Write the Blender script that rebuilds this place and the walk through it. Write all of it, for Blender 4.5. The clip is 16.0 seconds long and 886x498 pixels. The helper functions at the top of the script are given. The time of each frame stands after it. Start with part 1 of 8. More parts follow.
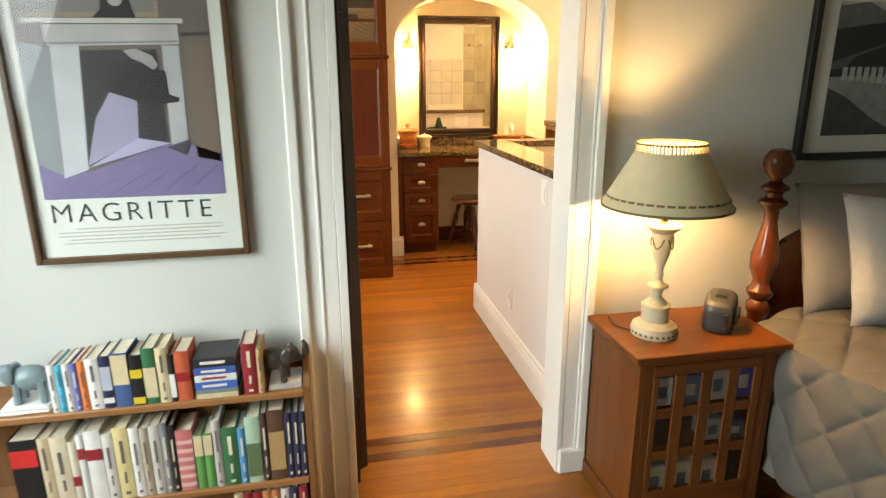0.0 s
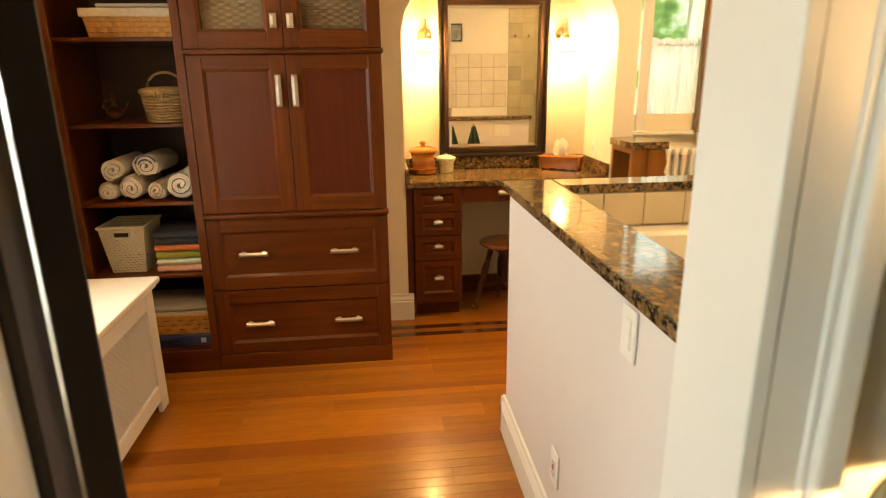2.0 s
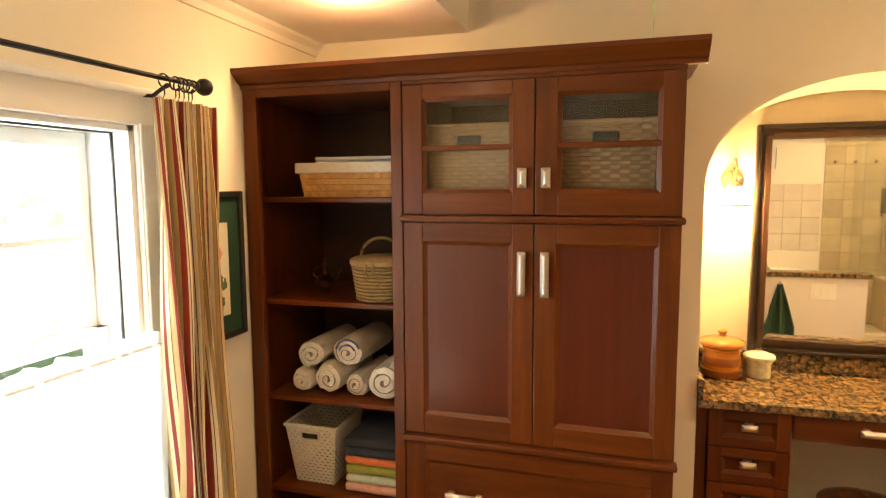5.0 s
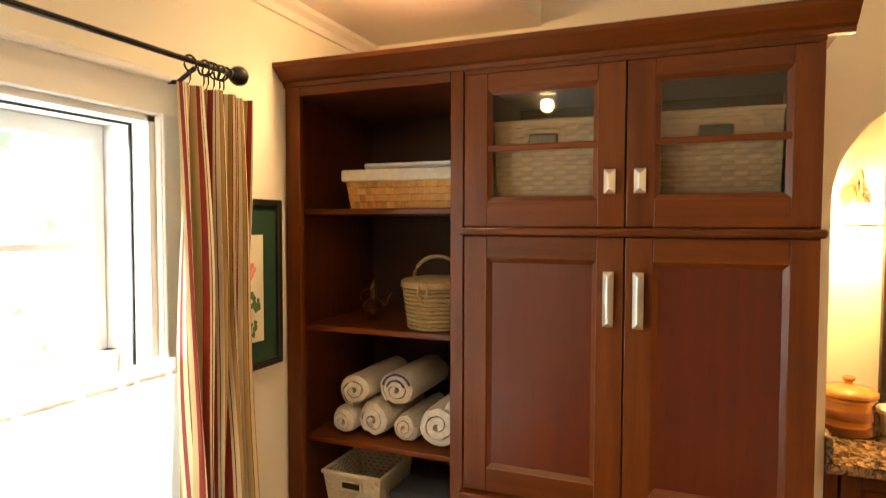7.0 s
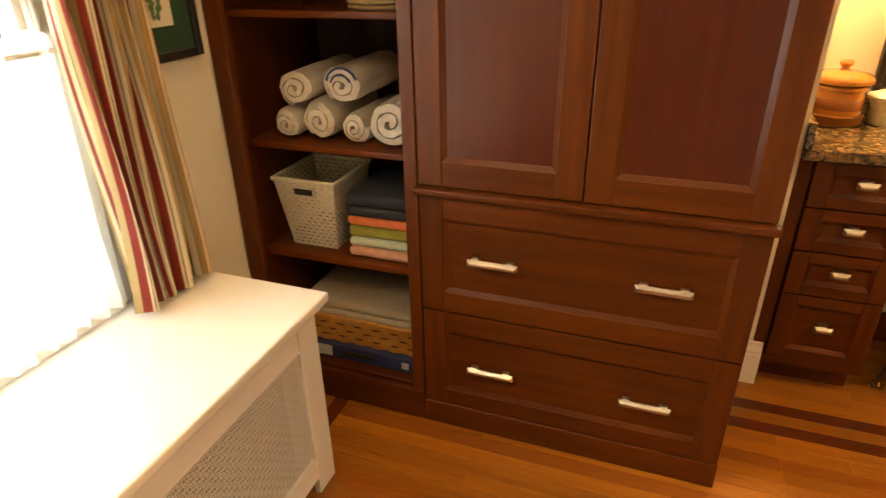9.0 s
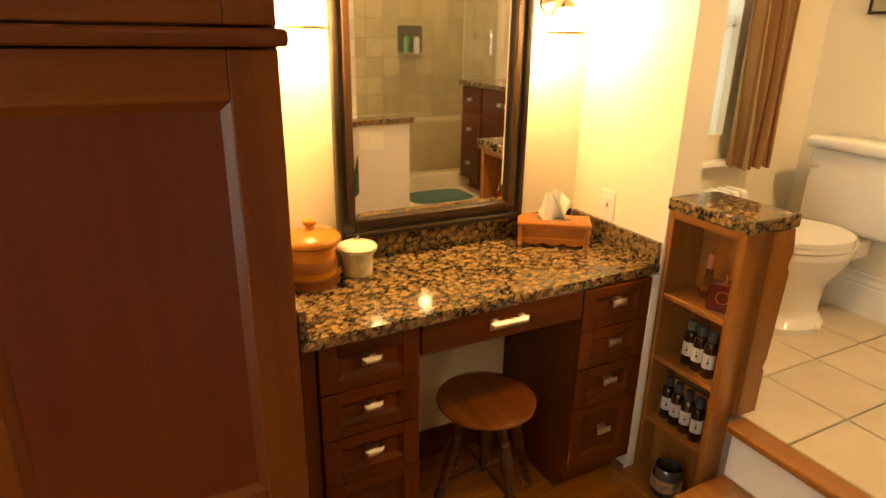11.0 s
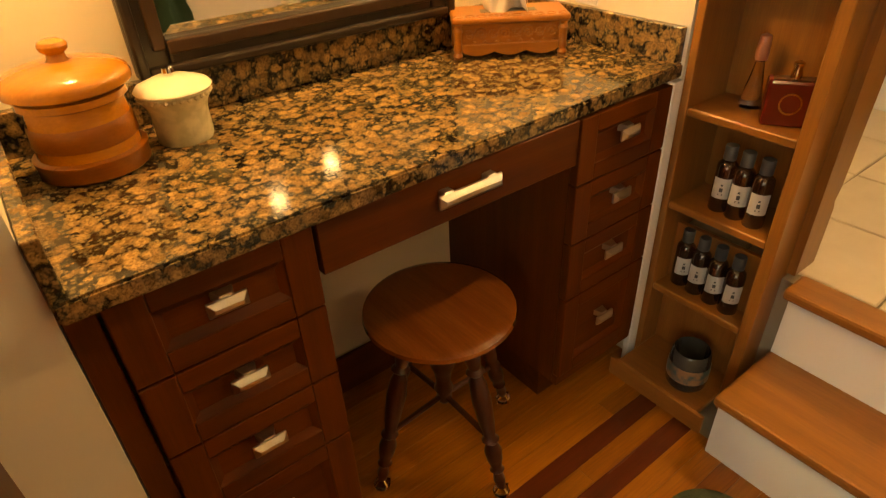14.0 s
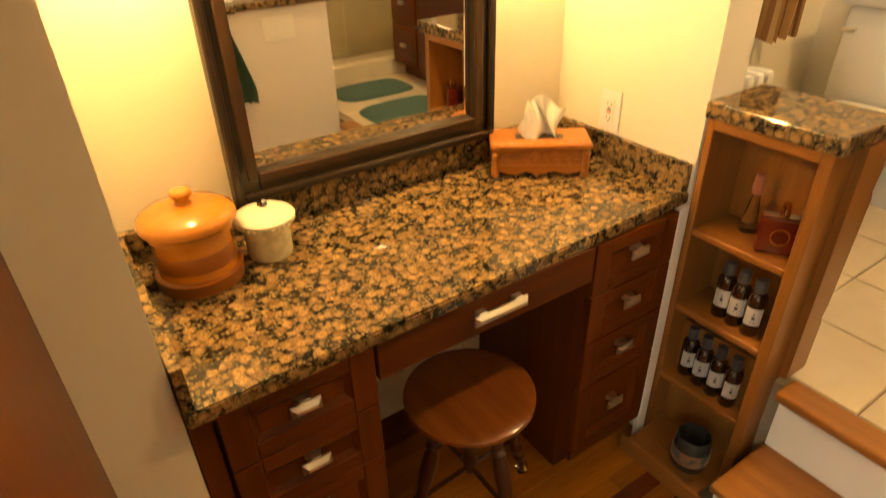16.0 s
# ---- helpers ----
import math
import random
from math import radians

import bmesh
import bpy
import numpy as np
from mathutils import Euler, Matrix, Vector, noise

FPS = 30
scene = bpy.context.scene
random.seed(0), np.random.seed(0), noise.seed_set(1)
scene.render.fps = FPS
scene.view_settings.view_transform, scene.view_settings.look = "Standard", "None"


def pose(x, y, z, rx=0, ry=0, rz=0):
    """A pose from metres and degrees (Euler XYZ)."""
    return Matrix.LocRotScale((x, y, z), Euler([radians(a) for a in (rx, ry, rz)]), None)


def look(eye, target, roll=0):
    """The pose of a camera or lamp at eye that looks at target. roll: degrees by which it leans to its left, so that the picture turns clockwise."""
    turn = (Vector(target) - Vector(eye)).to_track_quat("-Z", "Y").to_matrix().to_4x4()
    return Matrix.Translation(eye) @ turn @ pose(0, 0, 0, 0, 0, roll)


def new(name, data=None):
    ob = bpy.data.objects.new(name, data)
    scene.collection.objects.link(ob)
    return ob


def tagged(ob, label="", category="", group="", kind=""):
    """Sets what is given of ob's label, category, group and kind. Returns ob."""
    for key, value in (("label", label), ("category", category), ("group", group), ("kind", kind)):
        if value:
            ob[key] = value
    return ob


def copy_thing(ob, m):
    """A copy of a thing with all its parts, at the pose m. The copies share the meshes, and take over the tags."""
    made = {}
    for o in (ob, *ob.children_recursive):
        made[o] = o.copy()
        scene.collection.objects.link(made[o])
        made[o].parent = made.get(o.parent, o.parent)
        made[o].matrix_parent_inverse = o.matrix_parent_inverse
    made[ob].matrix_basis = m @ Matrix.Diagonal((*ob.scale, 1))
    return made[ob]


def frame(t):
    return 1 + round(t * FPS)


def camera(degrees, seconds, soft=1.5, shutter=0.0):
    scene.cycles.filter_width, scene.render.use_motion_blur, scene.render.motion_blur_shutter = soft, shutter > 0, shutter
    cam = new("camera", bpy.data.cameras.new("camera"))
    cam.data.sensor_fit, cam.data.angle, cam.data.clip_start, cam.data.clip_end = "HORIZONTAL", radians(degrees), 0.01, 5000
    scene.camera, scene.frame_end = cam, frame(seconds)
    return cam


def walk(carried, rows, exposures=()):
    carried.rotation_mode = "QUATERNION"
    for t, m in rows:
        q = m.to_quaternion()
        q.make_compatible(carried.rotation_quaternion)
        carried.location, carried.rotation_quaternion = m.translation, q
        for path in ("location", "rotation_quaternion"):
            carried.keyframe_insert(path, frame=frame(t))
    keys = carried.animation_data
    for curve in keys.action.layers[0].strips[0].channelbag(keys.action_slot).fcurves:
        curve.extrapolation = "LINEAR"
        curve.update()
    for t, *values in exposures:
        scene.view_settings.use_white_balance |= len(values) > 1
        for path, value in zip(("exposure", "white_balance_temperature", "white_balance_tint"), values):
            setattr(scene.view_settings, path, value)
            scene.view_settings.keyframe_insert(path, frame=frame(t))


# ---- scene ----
cam = camera(72.5, 16.0, soft=1.2, shutter=0.3)
METRES, EYE, TILT, LEAN, TURN = 5.175, 1.4686, 0.0, 0.0, -11.2
ROWS = [
    (0.0, 0.0, 0.0, 0.0, -0.06, -15.81, 0.22),
    (0.5, 0.0161, 0.074, 0.0033, 0.16, -16.44, 0.51),
    (1.0, 0.0219, 0.1462, 0.0085, 0.36, -16.6, 0.94),
    (1.5, 0.0309, 0.2119, 0.0088, 1.35, -16.13, 0.92),
    (2.0, 0.0315, 0.2763, 0.0072, 4.83, -16.24, 0.64),
    (2.5, 0.0219, 0.3349, 0.0071, 7.48, -16.19, 0.74),
    (3.0, 0.0094, 0.3833, 0.0137, 14.61, -15.79, 0.77),
    (3.5, -0.0034, 0.4166, 0.0269, 22.0, -15.95, 0.82),
    (4.0, -0.0196, 0.442, 0.0357, 24.06, -14.69, 0.72),
    (4.5, -0.0272, 0.4593, 0.0453, 25.53, -10.22, 0.45),
    (4.7, -0.0284, 0.4652, 0.0495, 26.6, -8.31, 0.4),
    (6.8, -0.0641, 0.5208, 0.0322, 32.85, -0.97, -0.2),
    (7.0, -0.0669, 0.5255, 0.0319, 33.3, -2.43, -0.13),
    (7.5, -0.0724, 0.5343, 0.014, 33.27, -11.34, 0.53),
    (8.0, -0.0759, 0.5413, -0.0008, 32.7, -20.03, 0.66),
    (8.5, -0.0771, 0.5492, -0.0066, 32.26, -25.23, 0.84),
    (9.0, -0.0736, 0.5635, -0.0057, 31.07, -26.64, 0.97),
    (9.5, -0.0603, 0.5916, 0.0069, 20.18, -26.84, 1.19),
    (10.0, -0.058, 0.6241, 0.0198, 4.21, -26.48, 0.95),
    (10.2, -0.0675, 0.6375, 0.0295, -0.95, -25.9, 0.5),
    (12.3, -0.0900, 0.7530, 0.0242, -26.75, -11.1, -0.2),
    (12.5, -0.0787, 0.7658, 0.021, -27.6, -12.02, -0.05),
    (13.0, -0.0473, 0.7961, -0.0026, -27.0, -19.1, 0.68),
    (13.5, -0.0354, 0.816, -0.0239, -26.56, -27.73, 1.79),
    (14.0, -0.0355, 0.8254, -0.0321, -26.47, -33.99, 2.23),
    (14.5, -0.0353, 0.8282, -0.0347, -25.48, -35.72, 2.11),
    (15.0, -0.0367, 0.828, -0.0316, -24.34, -36.61, 2.19),
    (15.5, -0.0402, 0.823, -0.0121, -23.28, -36.63, 2.05),
    (16.0, -0.0459, 0.8099, 0.0199, -22.94, -31.34, 1.38),
]
EXPOSURES = [(0.0, 0.1, 7100, 10), (1.5, -0.2, 8100, 10), (2.5, -0.17, 8000, 10), (4.5, 0.0, 7100, 10), (7.5, -0.05, 7100, 10), (9.0, -0.12, 7600, 10), (9.5, -0.25, 8600, 12), (10.2, -0.36, 8000, 10), (12.3, -0.62, 8300, 10), (13.0, -0.60, 8300, 10), (13.5, -0.62, 8600, 10), (14.5, -0.62, 9500, 10), (16.0, -0.50, 8000, 6)]
walk(cam, [(t, pose(0, 0, EYE, TILT, LEAN, TURN) @ pose(METRES * x, METRES * y, METRES * z, 90 + pitch, roll, yaw)) for t, x, y, z, yaw, pitch, roll in ROWS], EXPOSURES)

# ---- world and large lights ----
world = bpy.data.worlds.new("sky")
scene.world = world
world.use_nodes = True
_wn = world.node_tree
sky = _wn.nodes.new("ShaderNodeTexSky")
sky.sky_type, sky.sun_disc = "NISHITA", False
sky.sun_elevation, sky.sun_rotation = radians(48), radians(200)
_wn.links.new(sky.outputs[0], _wn.nodes["Background"].inputs[0])
_wn.nodes["Background"].inputs[1].default_value = 0.12


def lamp(name, kind, place, energy, colour, size=0.1, aim=None, size_y=None, spot=90, blend=0.6):
    data = bpy.data.lights.new(name, kind)
    data.energy, data.color = energy, colour
    if kind == "AREA":
        data.size = size
        if size_y:
            data.shape, data.size_y = "RECTANGLE", size_y
    else:
        data.shadow_soft_size = size
        if kind == "SPOT":
            data.spot_size, data.spot_blend = radians(spot), blend
    ob = new(name, data)
    ob.matrix_world = look(place, aim) if aim else pose(*place)
    return ob


WARM, DAY = (1.0, 0.60, 0.24), (0.80, 0.91, 1.0)
SUN = bpy.data.lights.new("sun", "SUN")
SUN.energy, SUN.angle, SUN.color = 1.5, radians(3), (1.0, 0.95, 0.88)
new("sun", SUN).matrix_world = look((-10, -3, 11), (0, 3, 0))
# daylight standing in the window openings
lamp("daylight_bath_window", "AREA", (-1.29, 3.30, 1.30), 58, DAY, 1.0, (0.0, 3.32, 1.15), 1.2)
lamp("daylight_toilet_window", "AREA", (2.35, 5.60, 1.75), 4.5, DAY, 0.5, (2.35, 4.0, 1.5), 0.9)
lamp("daylight_bedroom_window", "AREA", (-1.70, 0.75, 1.40), 30, DAY, 1.1, (-0.45, 1.35, 0.45), 1.3).data.spread = radians(115)
# sconce bulbs by the mirror, bulb in the table lamp, recessed ceiling lamps
SCONCES = ((0.775, 5.36), (1.685, 5.36))
for sx, sy in SCONCES:
    lamp("sconce_bulb", "POINT", (sx, sy, 1.66), 41, WARM, 0.03)
lamp("table_lamp_bulb", "POINT", (1.045, 1.68, 1.15), 23, WARM, 0.03)
CANS = ((-0.60, 4.335, 2.36, 40), (-0.55, 2.72, 2.36, 44), (0.45, 2.7, 2.62, 12), (1.2, 4.25, 2.62, 9), (2.6, 4.2, 2.62, 95), (2.0, 2.8, 2.62, 22), (2.6, 2.5, 2.62, 36))
for cx, cy, cz, watts in CANS:
    lamp("recessed_lamp", "SPOT", (cx, cy, cz - 0.03), watts, (1.0, 0.66, 0.33), 0.05, (cx, cy, 0), spot=150, blend=0.8)
    if cz < 2.5 or watts > 90:  # added fill without a fixture of its own, brightens the plaster round these lamps
        lamp("dropped_lens", "POINT", (cx, cy, cz - 0.07), 7 if cz < 2.5 else 28, (1.0, 0.66, 0.33), 0.04)

# ---- materials ----
def mat(name, c1, c2=None, scale=6.0, stretch=(1, 1, 1), rough=0.5, rvar=0.12, metal=0.0, bump=0.1, bscale=80.0, coat=0.0, rand=0.0, detail=6.0, contrast=0.25, dist=0.0005, fine=0.0):
    """A surface of two colours mixed by noise, with fine relief, uneven gloss and, by rand, a shade of its own for each piece."""
    m = bpy.data.materials.new(name)
    m.use_nodes = True
    t = m.node_tree
    n, l = t.nodes, t.links
    b = n["Principled BSDF"]
    c2 = c2 or tuple(c * 0.8 for c in c1)
    co = n.new("ShaderNodeTexCoord")
    mp = n.new("ShaderNodeMapping")
    mp.inputs["Scale"].default_value = stretch
    l.new(co.outputs["Object"], mp.inputs[0])
    vec = mp.outputs[0]
    oi = n.new("ShaderNodeObjectInfo")
    if rand:
        sh = n.new("ShaderNodeVectorMath")
        sh.operation = "MULTIPLY_ADD"
        l.new(oi.outputs["Random"], sh.inputs[0])
        sh.inputs[1].default_value = (17.0, 31.0, 23.0)
        l.new(vec, sh.inputs[2])
        vec = sh.outputs[0]
    nz = n.new("ShaderNodeTexNoise")
    nz.inputs["Scale"].default_value, nz.inputs["Detail"].default_value = scale, detail
    l.new(vec, nz.inputs["Vector"])
    rp = n.new("ShaderNodeValToRGB")
    rp.color_ramp.elements[0].position, rp.color_ramp.elements[1].position = 0.5 - contrast, 0.5 + contrast
    rp.color_ramp.elements[0].color, rp.color_ramp.elements[1].color = (*c2, 1), (*c1, 1)
    l.new(nz.outputs["Fac"], rp.inputs[0])
    col = rp.outputs[0]
    if fine:
        n3 = n.new("ShaderNodeTexNoise")
        n3.inputs["Scale"].default_value = scale * 9
        l.new(vec, n3.inputs["Vector"])
        mx = n.new("ShaderNodeMix")
        mx.data_type, mx.blend_type = "RGBA", "MULTIPLY"
        mx.inputs["Factor"].default_value = fine
        l.new(col, mx.inputs["A"])
        l.new(n3.outputs["Fac"], mx.inputs["B"])
        col = mx.outputs["Result"]
    if rand:
        hs = n.new("ShaderNodeHueSaturation")
        mr = n.new("ShaderNodeMapRange")
        mr.inputs["To Min"].default_value, mr.inputs["To Max"].default_value = 1 - rand, 1 + rand
        l.new(oi.outputs["Random"], mr.inputs[0])
        l.new(mr.outputs[0], hs.inputs["Value"])
        l.new(col, hs.inputs["Color"])
        col = hs.outputs[0]
    l.new(col, b.inputs["Base Color"])
    rr = n.new("ShaderNodeMapRange")
    rr.inputs["To Min"].default_value, rr.inputs["To Max"].default_value = max(0.02, rough - rvar / 2), min(1, rough + rvar / 2)
    l.new(nz.outputs["Fac"], rr.inputs[0])
    l.new(rr.outputs[0], b.inputs["Roughness"])
    b.inputs["Metallic"].default_value = metal
    b.inputs["Coat Weight"].default_value = coat
    b.inputs["Coat Roughness"].default_value = 0.12
    if bump:
        n2 = n.new("ShaderNodeTexNoise")
        n2.inputs["Scale"].default_value, n2.inputs["Detail"].default_value = bscale, 3
        l.new(vec, n2.inputs["Vector"])
        bp = n.new("ShaderNodeBump")
        bp.inputs["Strength"].default_value, bp.inputs["Distance"].default_value = bump, dist
        l.new(n2.outputs["Fac"], bp.inputs["Height"])
        l.new(bp.outputs[0], b.inputs["Normal"])
    return m


def wood(name, c1, c2, axis, rough=0.35, coat=0.25, rand=0.12, scale=1.0, fine=0.35):
    st = {"x": (1.2, 22, 22), "y": (22, 1.2, 22), "z": (22, 22, 1.2)}[axis]
    m = mat(name, c1, c2, 1.6 * scale, st, rough, 0.12, 0, 0.15, 6, coat, rand, 8, 0.32, 0.0006, fine)
    m.node_tree.nodes["Principled BSDF"].inputs["Specular IOR Level"].default_value = 0.35
    return m


def granite_mat(name):
    """Polished brown stone: round tan crystals of two sizes with dark rims and flecked cores, grey-green and black between."""
    m = mat(name, (0.3, 0.2, 0.12), rough=0.09, rvar=0.04, bump=0.0)
    t = m.node_tree
    n, l = t.nodes, t.links
    b = n["Principled BSDF"]
    co = n.new("ShaderNodeTexCoord")
    vec = co.outputs["Object"]
    for sc, amp in ((70, 0.011), (260, 0.006)):
        wn = n.new("ShaderNodeTexNoise")
        wn.inputs["Scale"].default_value, wn.inputs["Detail"].default_value = sc, 3
        l.new(co.outputs["Object"], wn.inputs["Vector"])
        ad = n.new("ShaderNodeVectorMath")
        ad.operation = "MULTIPLY_ADD"
        l.new(wn.outputs["Color"], ad.inputs[0])
        ad.inputs[1].default_value = (amp, amp, amp)
        l.new(vec, ad.inputs[2])
        vec = ad.outputs[0]

    def ramp(source, stops):
        rp = n.new("ShaderNodeValToRGB")
        e = rp.color_ramp.elements
        e[0].position, e[0].color = stops[0][0], (*stops[0][1], 1)
        e[1].position, e[1].color = stops[-1][0], (*stops[-1][1], 1)
        for p, c in stops[1:-1]:
            e.new(p).color = (*c, 1)
        l.new(source, rp.inputs[0])
        return rp.outputs[0]

    def mix(kind, factor, a, c):
        mx = n.new("ShaderNodeMix")
        mx.data_type, mx.blend_type = "RGBA", kind
        if isinstance(factor, float):
            mx.inputs["Factor"].default_value = factor
        else:
            l.new(factor, mx.inputs["Factor"])
        l.new(a, mx.inputs["A"])
        l.new(c, mx.inputs["B"])
        return mx.outputs["Result"]

    def crystals(scale):
        v = n.new("ShaderNodeTexVoronoi")
        v.inputs["Scale"].default_value, v.inputs["Randomness"].default_value = scale, 0.95
        l.new(vec, v.inputs["Vector"])
        sp = n.new("ShaderNodeSeparateColor")
        l.new(v.outputs["Color"], sp.inputs[0])
        return v.outputs["Distance"], sp.outputs

    tan = [(0.0, (0.29, 0.185, 0.085)), (0.14, (0.19, 0.116, 0.050)), (0.30, (0.30, 0.192, 0.090)), (0.44, (0.20, 0.128, 0.060)), (0.58, (0.26, 0.168, 0.080))]
    big, big_cell = crystals(52)
    small, small_cell = crystals(135)
    ground = ramp(small, [(0.0, (0.20, 0.150, 0.086)), (0.40, (0.135, 0.102, 0.060)), (0.58, (0.050, 0.045, 0.034)), (0.85, (0.012, 0.012, 0.011))])
    kind = ramp(small_cell[0], [(0.22, (0.16, 0.17, 0.16)), (0.50, (0.80, 0.80, 0.76)), (0.90, (1.6, 1.45, 1.2))])
    ground = mix("MULTIPLY", 1.0, ground, kind)
    core = ramp(big, tan)
    shade = ramp(big_cell[0], [(0.0, (0.62, 0.58, 0.52)), (0.5, (0.95, 0.95, 0.95)), (1.0, (1.25, 1.22, 1.15))])
    core = mix("MULTIPLY", 1.0, core, shade)
    edge = ramp(big, [(0.44, (1, 1, 1)), (0.70, (0, 0, 0))])
    some = ramp(big_cell[1], [(0.20, (0, 0, 0)), (0.26, (1, 1, 1))])
    mask = mix("MULTIPLY", 1.0, edge, some)
    col = mix("MIX", mask, ground, core)
    fl = n.new("ShaderNodeTexNoise")
    fl.inputs["Scale"].default_value, fl.inputs["Detail"].default_value = 330, 4
    l.new(co.outputs["Object"], fl.inputs["Vector"])
    col = mix("MULTIPLY", 0.75, col, ramp(fl.outputs["Fac"], [(0.36, (0.35, 0.33, 0.30)), (0.50, (1, 1, 1)), (0.64, (1.2, 1.2, 1.2))]))
    l.new(col, b.inputs["Base Color"])
    return m


def glow_mat(name, colour, strength):
    m = bpy.data.materials.new(name)
    m.use_nodes = True
    b = m.node_tree.nodes["Principled BSDF"]
    b.inputs["Base Color"].default_value = (0.8, 0.78, 0.7, 1)
    b.inputs["Emission Color"].default_value = (*colour, 1)
    b.inputs["Emission Strength"].default_value = strength
    return m


def glass_mat(name, tint=(1, 1, 1), rough=0.0):
    m = bpy.data.materials.new(name)
    m.use_nodes = True
    b = m.node_tree.nodes["Principled BSDF"]
    b.inputs["Base Color"].default_value = (*tint, 1)
    b.inputs["Transmission Weight"].default_value = 1
    b.inputs["Roughness"].default_value = rough
    b.inputs["IOR"].default_value = 1.45
    return m


def pane_mat(name, tint=(0.97, 0.98, 0.97)):
    """Thin clear pane: straight through, with a share of mirror by the angle."""
    m = bpy.data.materials.new(name)
    m.use_nodes = True
    n, l = m.node_tree.nodes, m.node_tree.links
    n.clear()
    o, mx = n.new("ShaderNodeOutputMaterial"), n.new("ShaderNodeMixShader")
    tr, gl, fr = n.new("ShaderNodeBsdfTransparent"), n.new("ShaderNodeBsdfGlossy"), n.new("ShaderNodeLayerWeight")
    pw, ml = n.new("ShaderNodeMath"), n.new("ShaderNodeMath")
    tr.inputs[0].default_value = (*tint, 1)
    gl.inputs["Roughness"].default_value = 0.02
    fr.inputs[0].default_value = 0.5
    pw.operation, ml.operation = "POWER", "MULTIPLY_ADD"
    pw.inputs[1].default_value = 5
    ml.inputs[1].default_value, ml.inputs[2].default_value = 0.9, 0.035
    l.new(fr.outputs["Facing"], pw.inputs[0])
    l.new(pw.outputs[0], ml.inputs[0])
    l.new(ml.outputs[0], mx.inputs[0])
    l.new(tr.outputs[0], mx.inputs[1])
    l.new(gl.outputs[0], mx.inputs[2])
    l.new(mx.outputs[0], o.inputs[0])
    return m


def stripe_mat(name, colours, repeat, rough=0.8):
    """Woven cloth, striped along the cloth's own width (u)."""
    m = mat(name, (0.5, 0.4, 0.3), rough=rough, bump=0.3, bscale=400)
    t = m.node_tree
    n, l = t.nodes, t.links
    uv = n.new("ShaderNodeUVMap")
    sx = n.new("ShaderNodeSeparateXYZ")
    l.new(uv.outputs[0], sx.inputs[0])
    mu = n.new("ShaderNodeMath")
    mu.operation = "MULTIPLY"
    mu.inputs[1].default_value = repeat
    l.new(sx.outputs[0], mu.inputs[0])
    fr = n.new("ShaderNodeMath")
    fr.operation = "FRACT"
    l.new(mu.outputs[0], fr.inputs[0])
    rp = n.new("ShaderNodeValToRGB")
    rp.color_ramp.interpolation = "CONSTANT"
    e = rp.color_ramp.elements
    colours = [(p, tuple(0.8 * q for q in c)) for p, c in colours]
    e[0].position, e[0].color = 0, (*colours[0][1], 1)
    e[1].position, e[1].color = colours[-1][0], (*colours[-1][1], 1)
    for p, c in colours[1:-1]:
        e.new(p).color = (*c, 1)
    l.new(fr.outputs[0], rp.inputs[0])
    l.new(rp.outputs[0], n["Principled BSDF"].inputs["Base Color"])
    return m


def sheer_mat(name):
    m = bpy.data.materials.new(name)
    m.use_nodes = True
    n, l = m.node_tree.nodes, m.node_tree.links
    n.clear()
    o, mx, m2 = n.new("ShaderNodeOutputMaterial"), n.new("ShaderNodeMixShader"), n.new("ShaderNodeMixShader")
    tr, tl, df = n.new("ShaderNodeBsdfTransparent"), n.new("ShaderNodeBsdfTranslucent"), n.new("ShaderNodeBsdfDiffuse")
    for k in (tl, df):
        k.inputs[0].default_value = (0.86, 0.86, 0.84, 1)
    mx.inputs[0].default_value = 0.6
    m2.inputs[0].default_value = 0.22
    l.new(df.outputs[0], mx.inputs[1])
    l.new(tl.outputs[0], mx.inputs[2])
    l.new(mx.outputs[0], m2.inputs[1])
    l.new(tr.outputs[0], m2.inputs[2])
    l.new(m2.outputs[0], o.inputs[0])
    return m


CH1, CH2 = (0.165, 0.040, 0.0048), (0.078, 0.0155, 0.003)
CHERRY = {a: wood("cherry_" + a, CH1, CH2, a, 0.38, 0.05) for a in "xyz"}
for m_ in CHERRY.values():
    m_.node_tree.nodes["Principled BSDF"].inputs["Specular IOR Level"].default_value = 0.22
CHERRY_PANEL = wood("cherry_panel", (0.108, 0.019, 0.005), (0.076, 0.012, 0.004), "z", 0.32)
OAK = {a: wood("oak_" + a, (0.39, 0.160, 0.038), (0.25, 0.092, 0.020), a, 0.35, 0.3) for a in "xyz"}
FLOORWOOD = {}
for a in "xy":
    FLOORWOOD["light" + a] = wood("fir_strip_" + a, (0.50, 0.180, 0.023), (0.33, 0.106, 0.013), a, 0.30, 0.20, 0.20, 0.7, 0.55)
    FLOORWOOD["mid" + a] = wood("red_fir_strip_" + a, (0.36, 0.110, 0.015), (0.25, 0.070, 0.010), a, 0.30, 0.20, 0.14, 0.7, 0.55)
    FLOORWOOD["dark" + a] = wood("dark_inlay_strip_" + a, (0.165, 0.036, 0.011), (0.11, 0.024, 0.008), a, 0.25, 0.5, 0.12)
NIGHT = {a: wood("red_stained_" + a, (0.25, 0.080, 0.015), (0.115, 0.033, 0.007), a, 0.45, 0.04) for a in "xyz"}
SHELFWOOD = wood("pine_shelf", (0.36, 0.17, 0.06), (0.25, 0.11, 0.04), "x", 0.4, 0.2)
SHELFWOOD_Z = wood("pine_upright", (0.30, 0.14, 0.05), (0.21, 0.09, 0.03), "z", 0.4, 0.2)
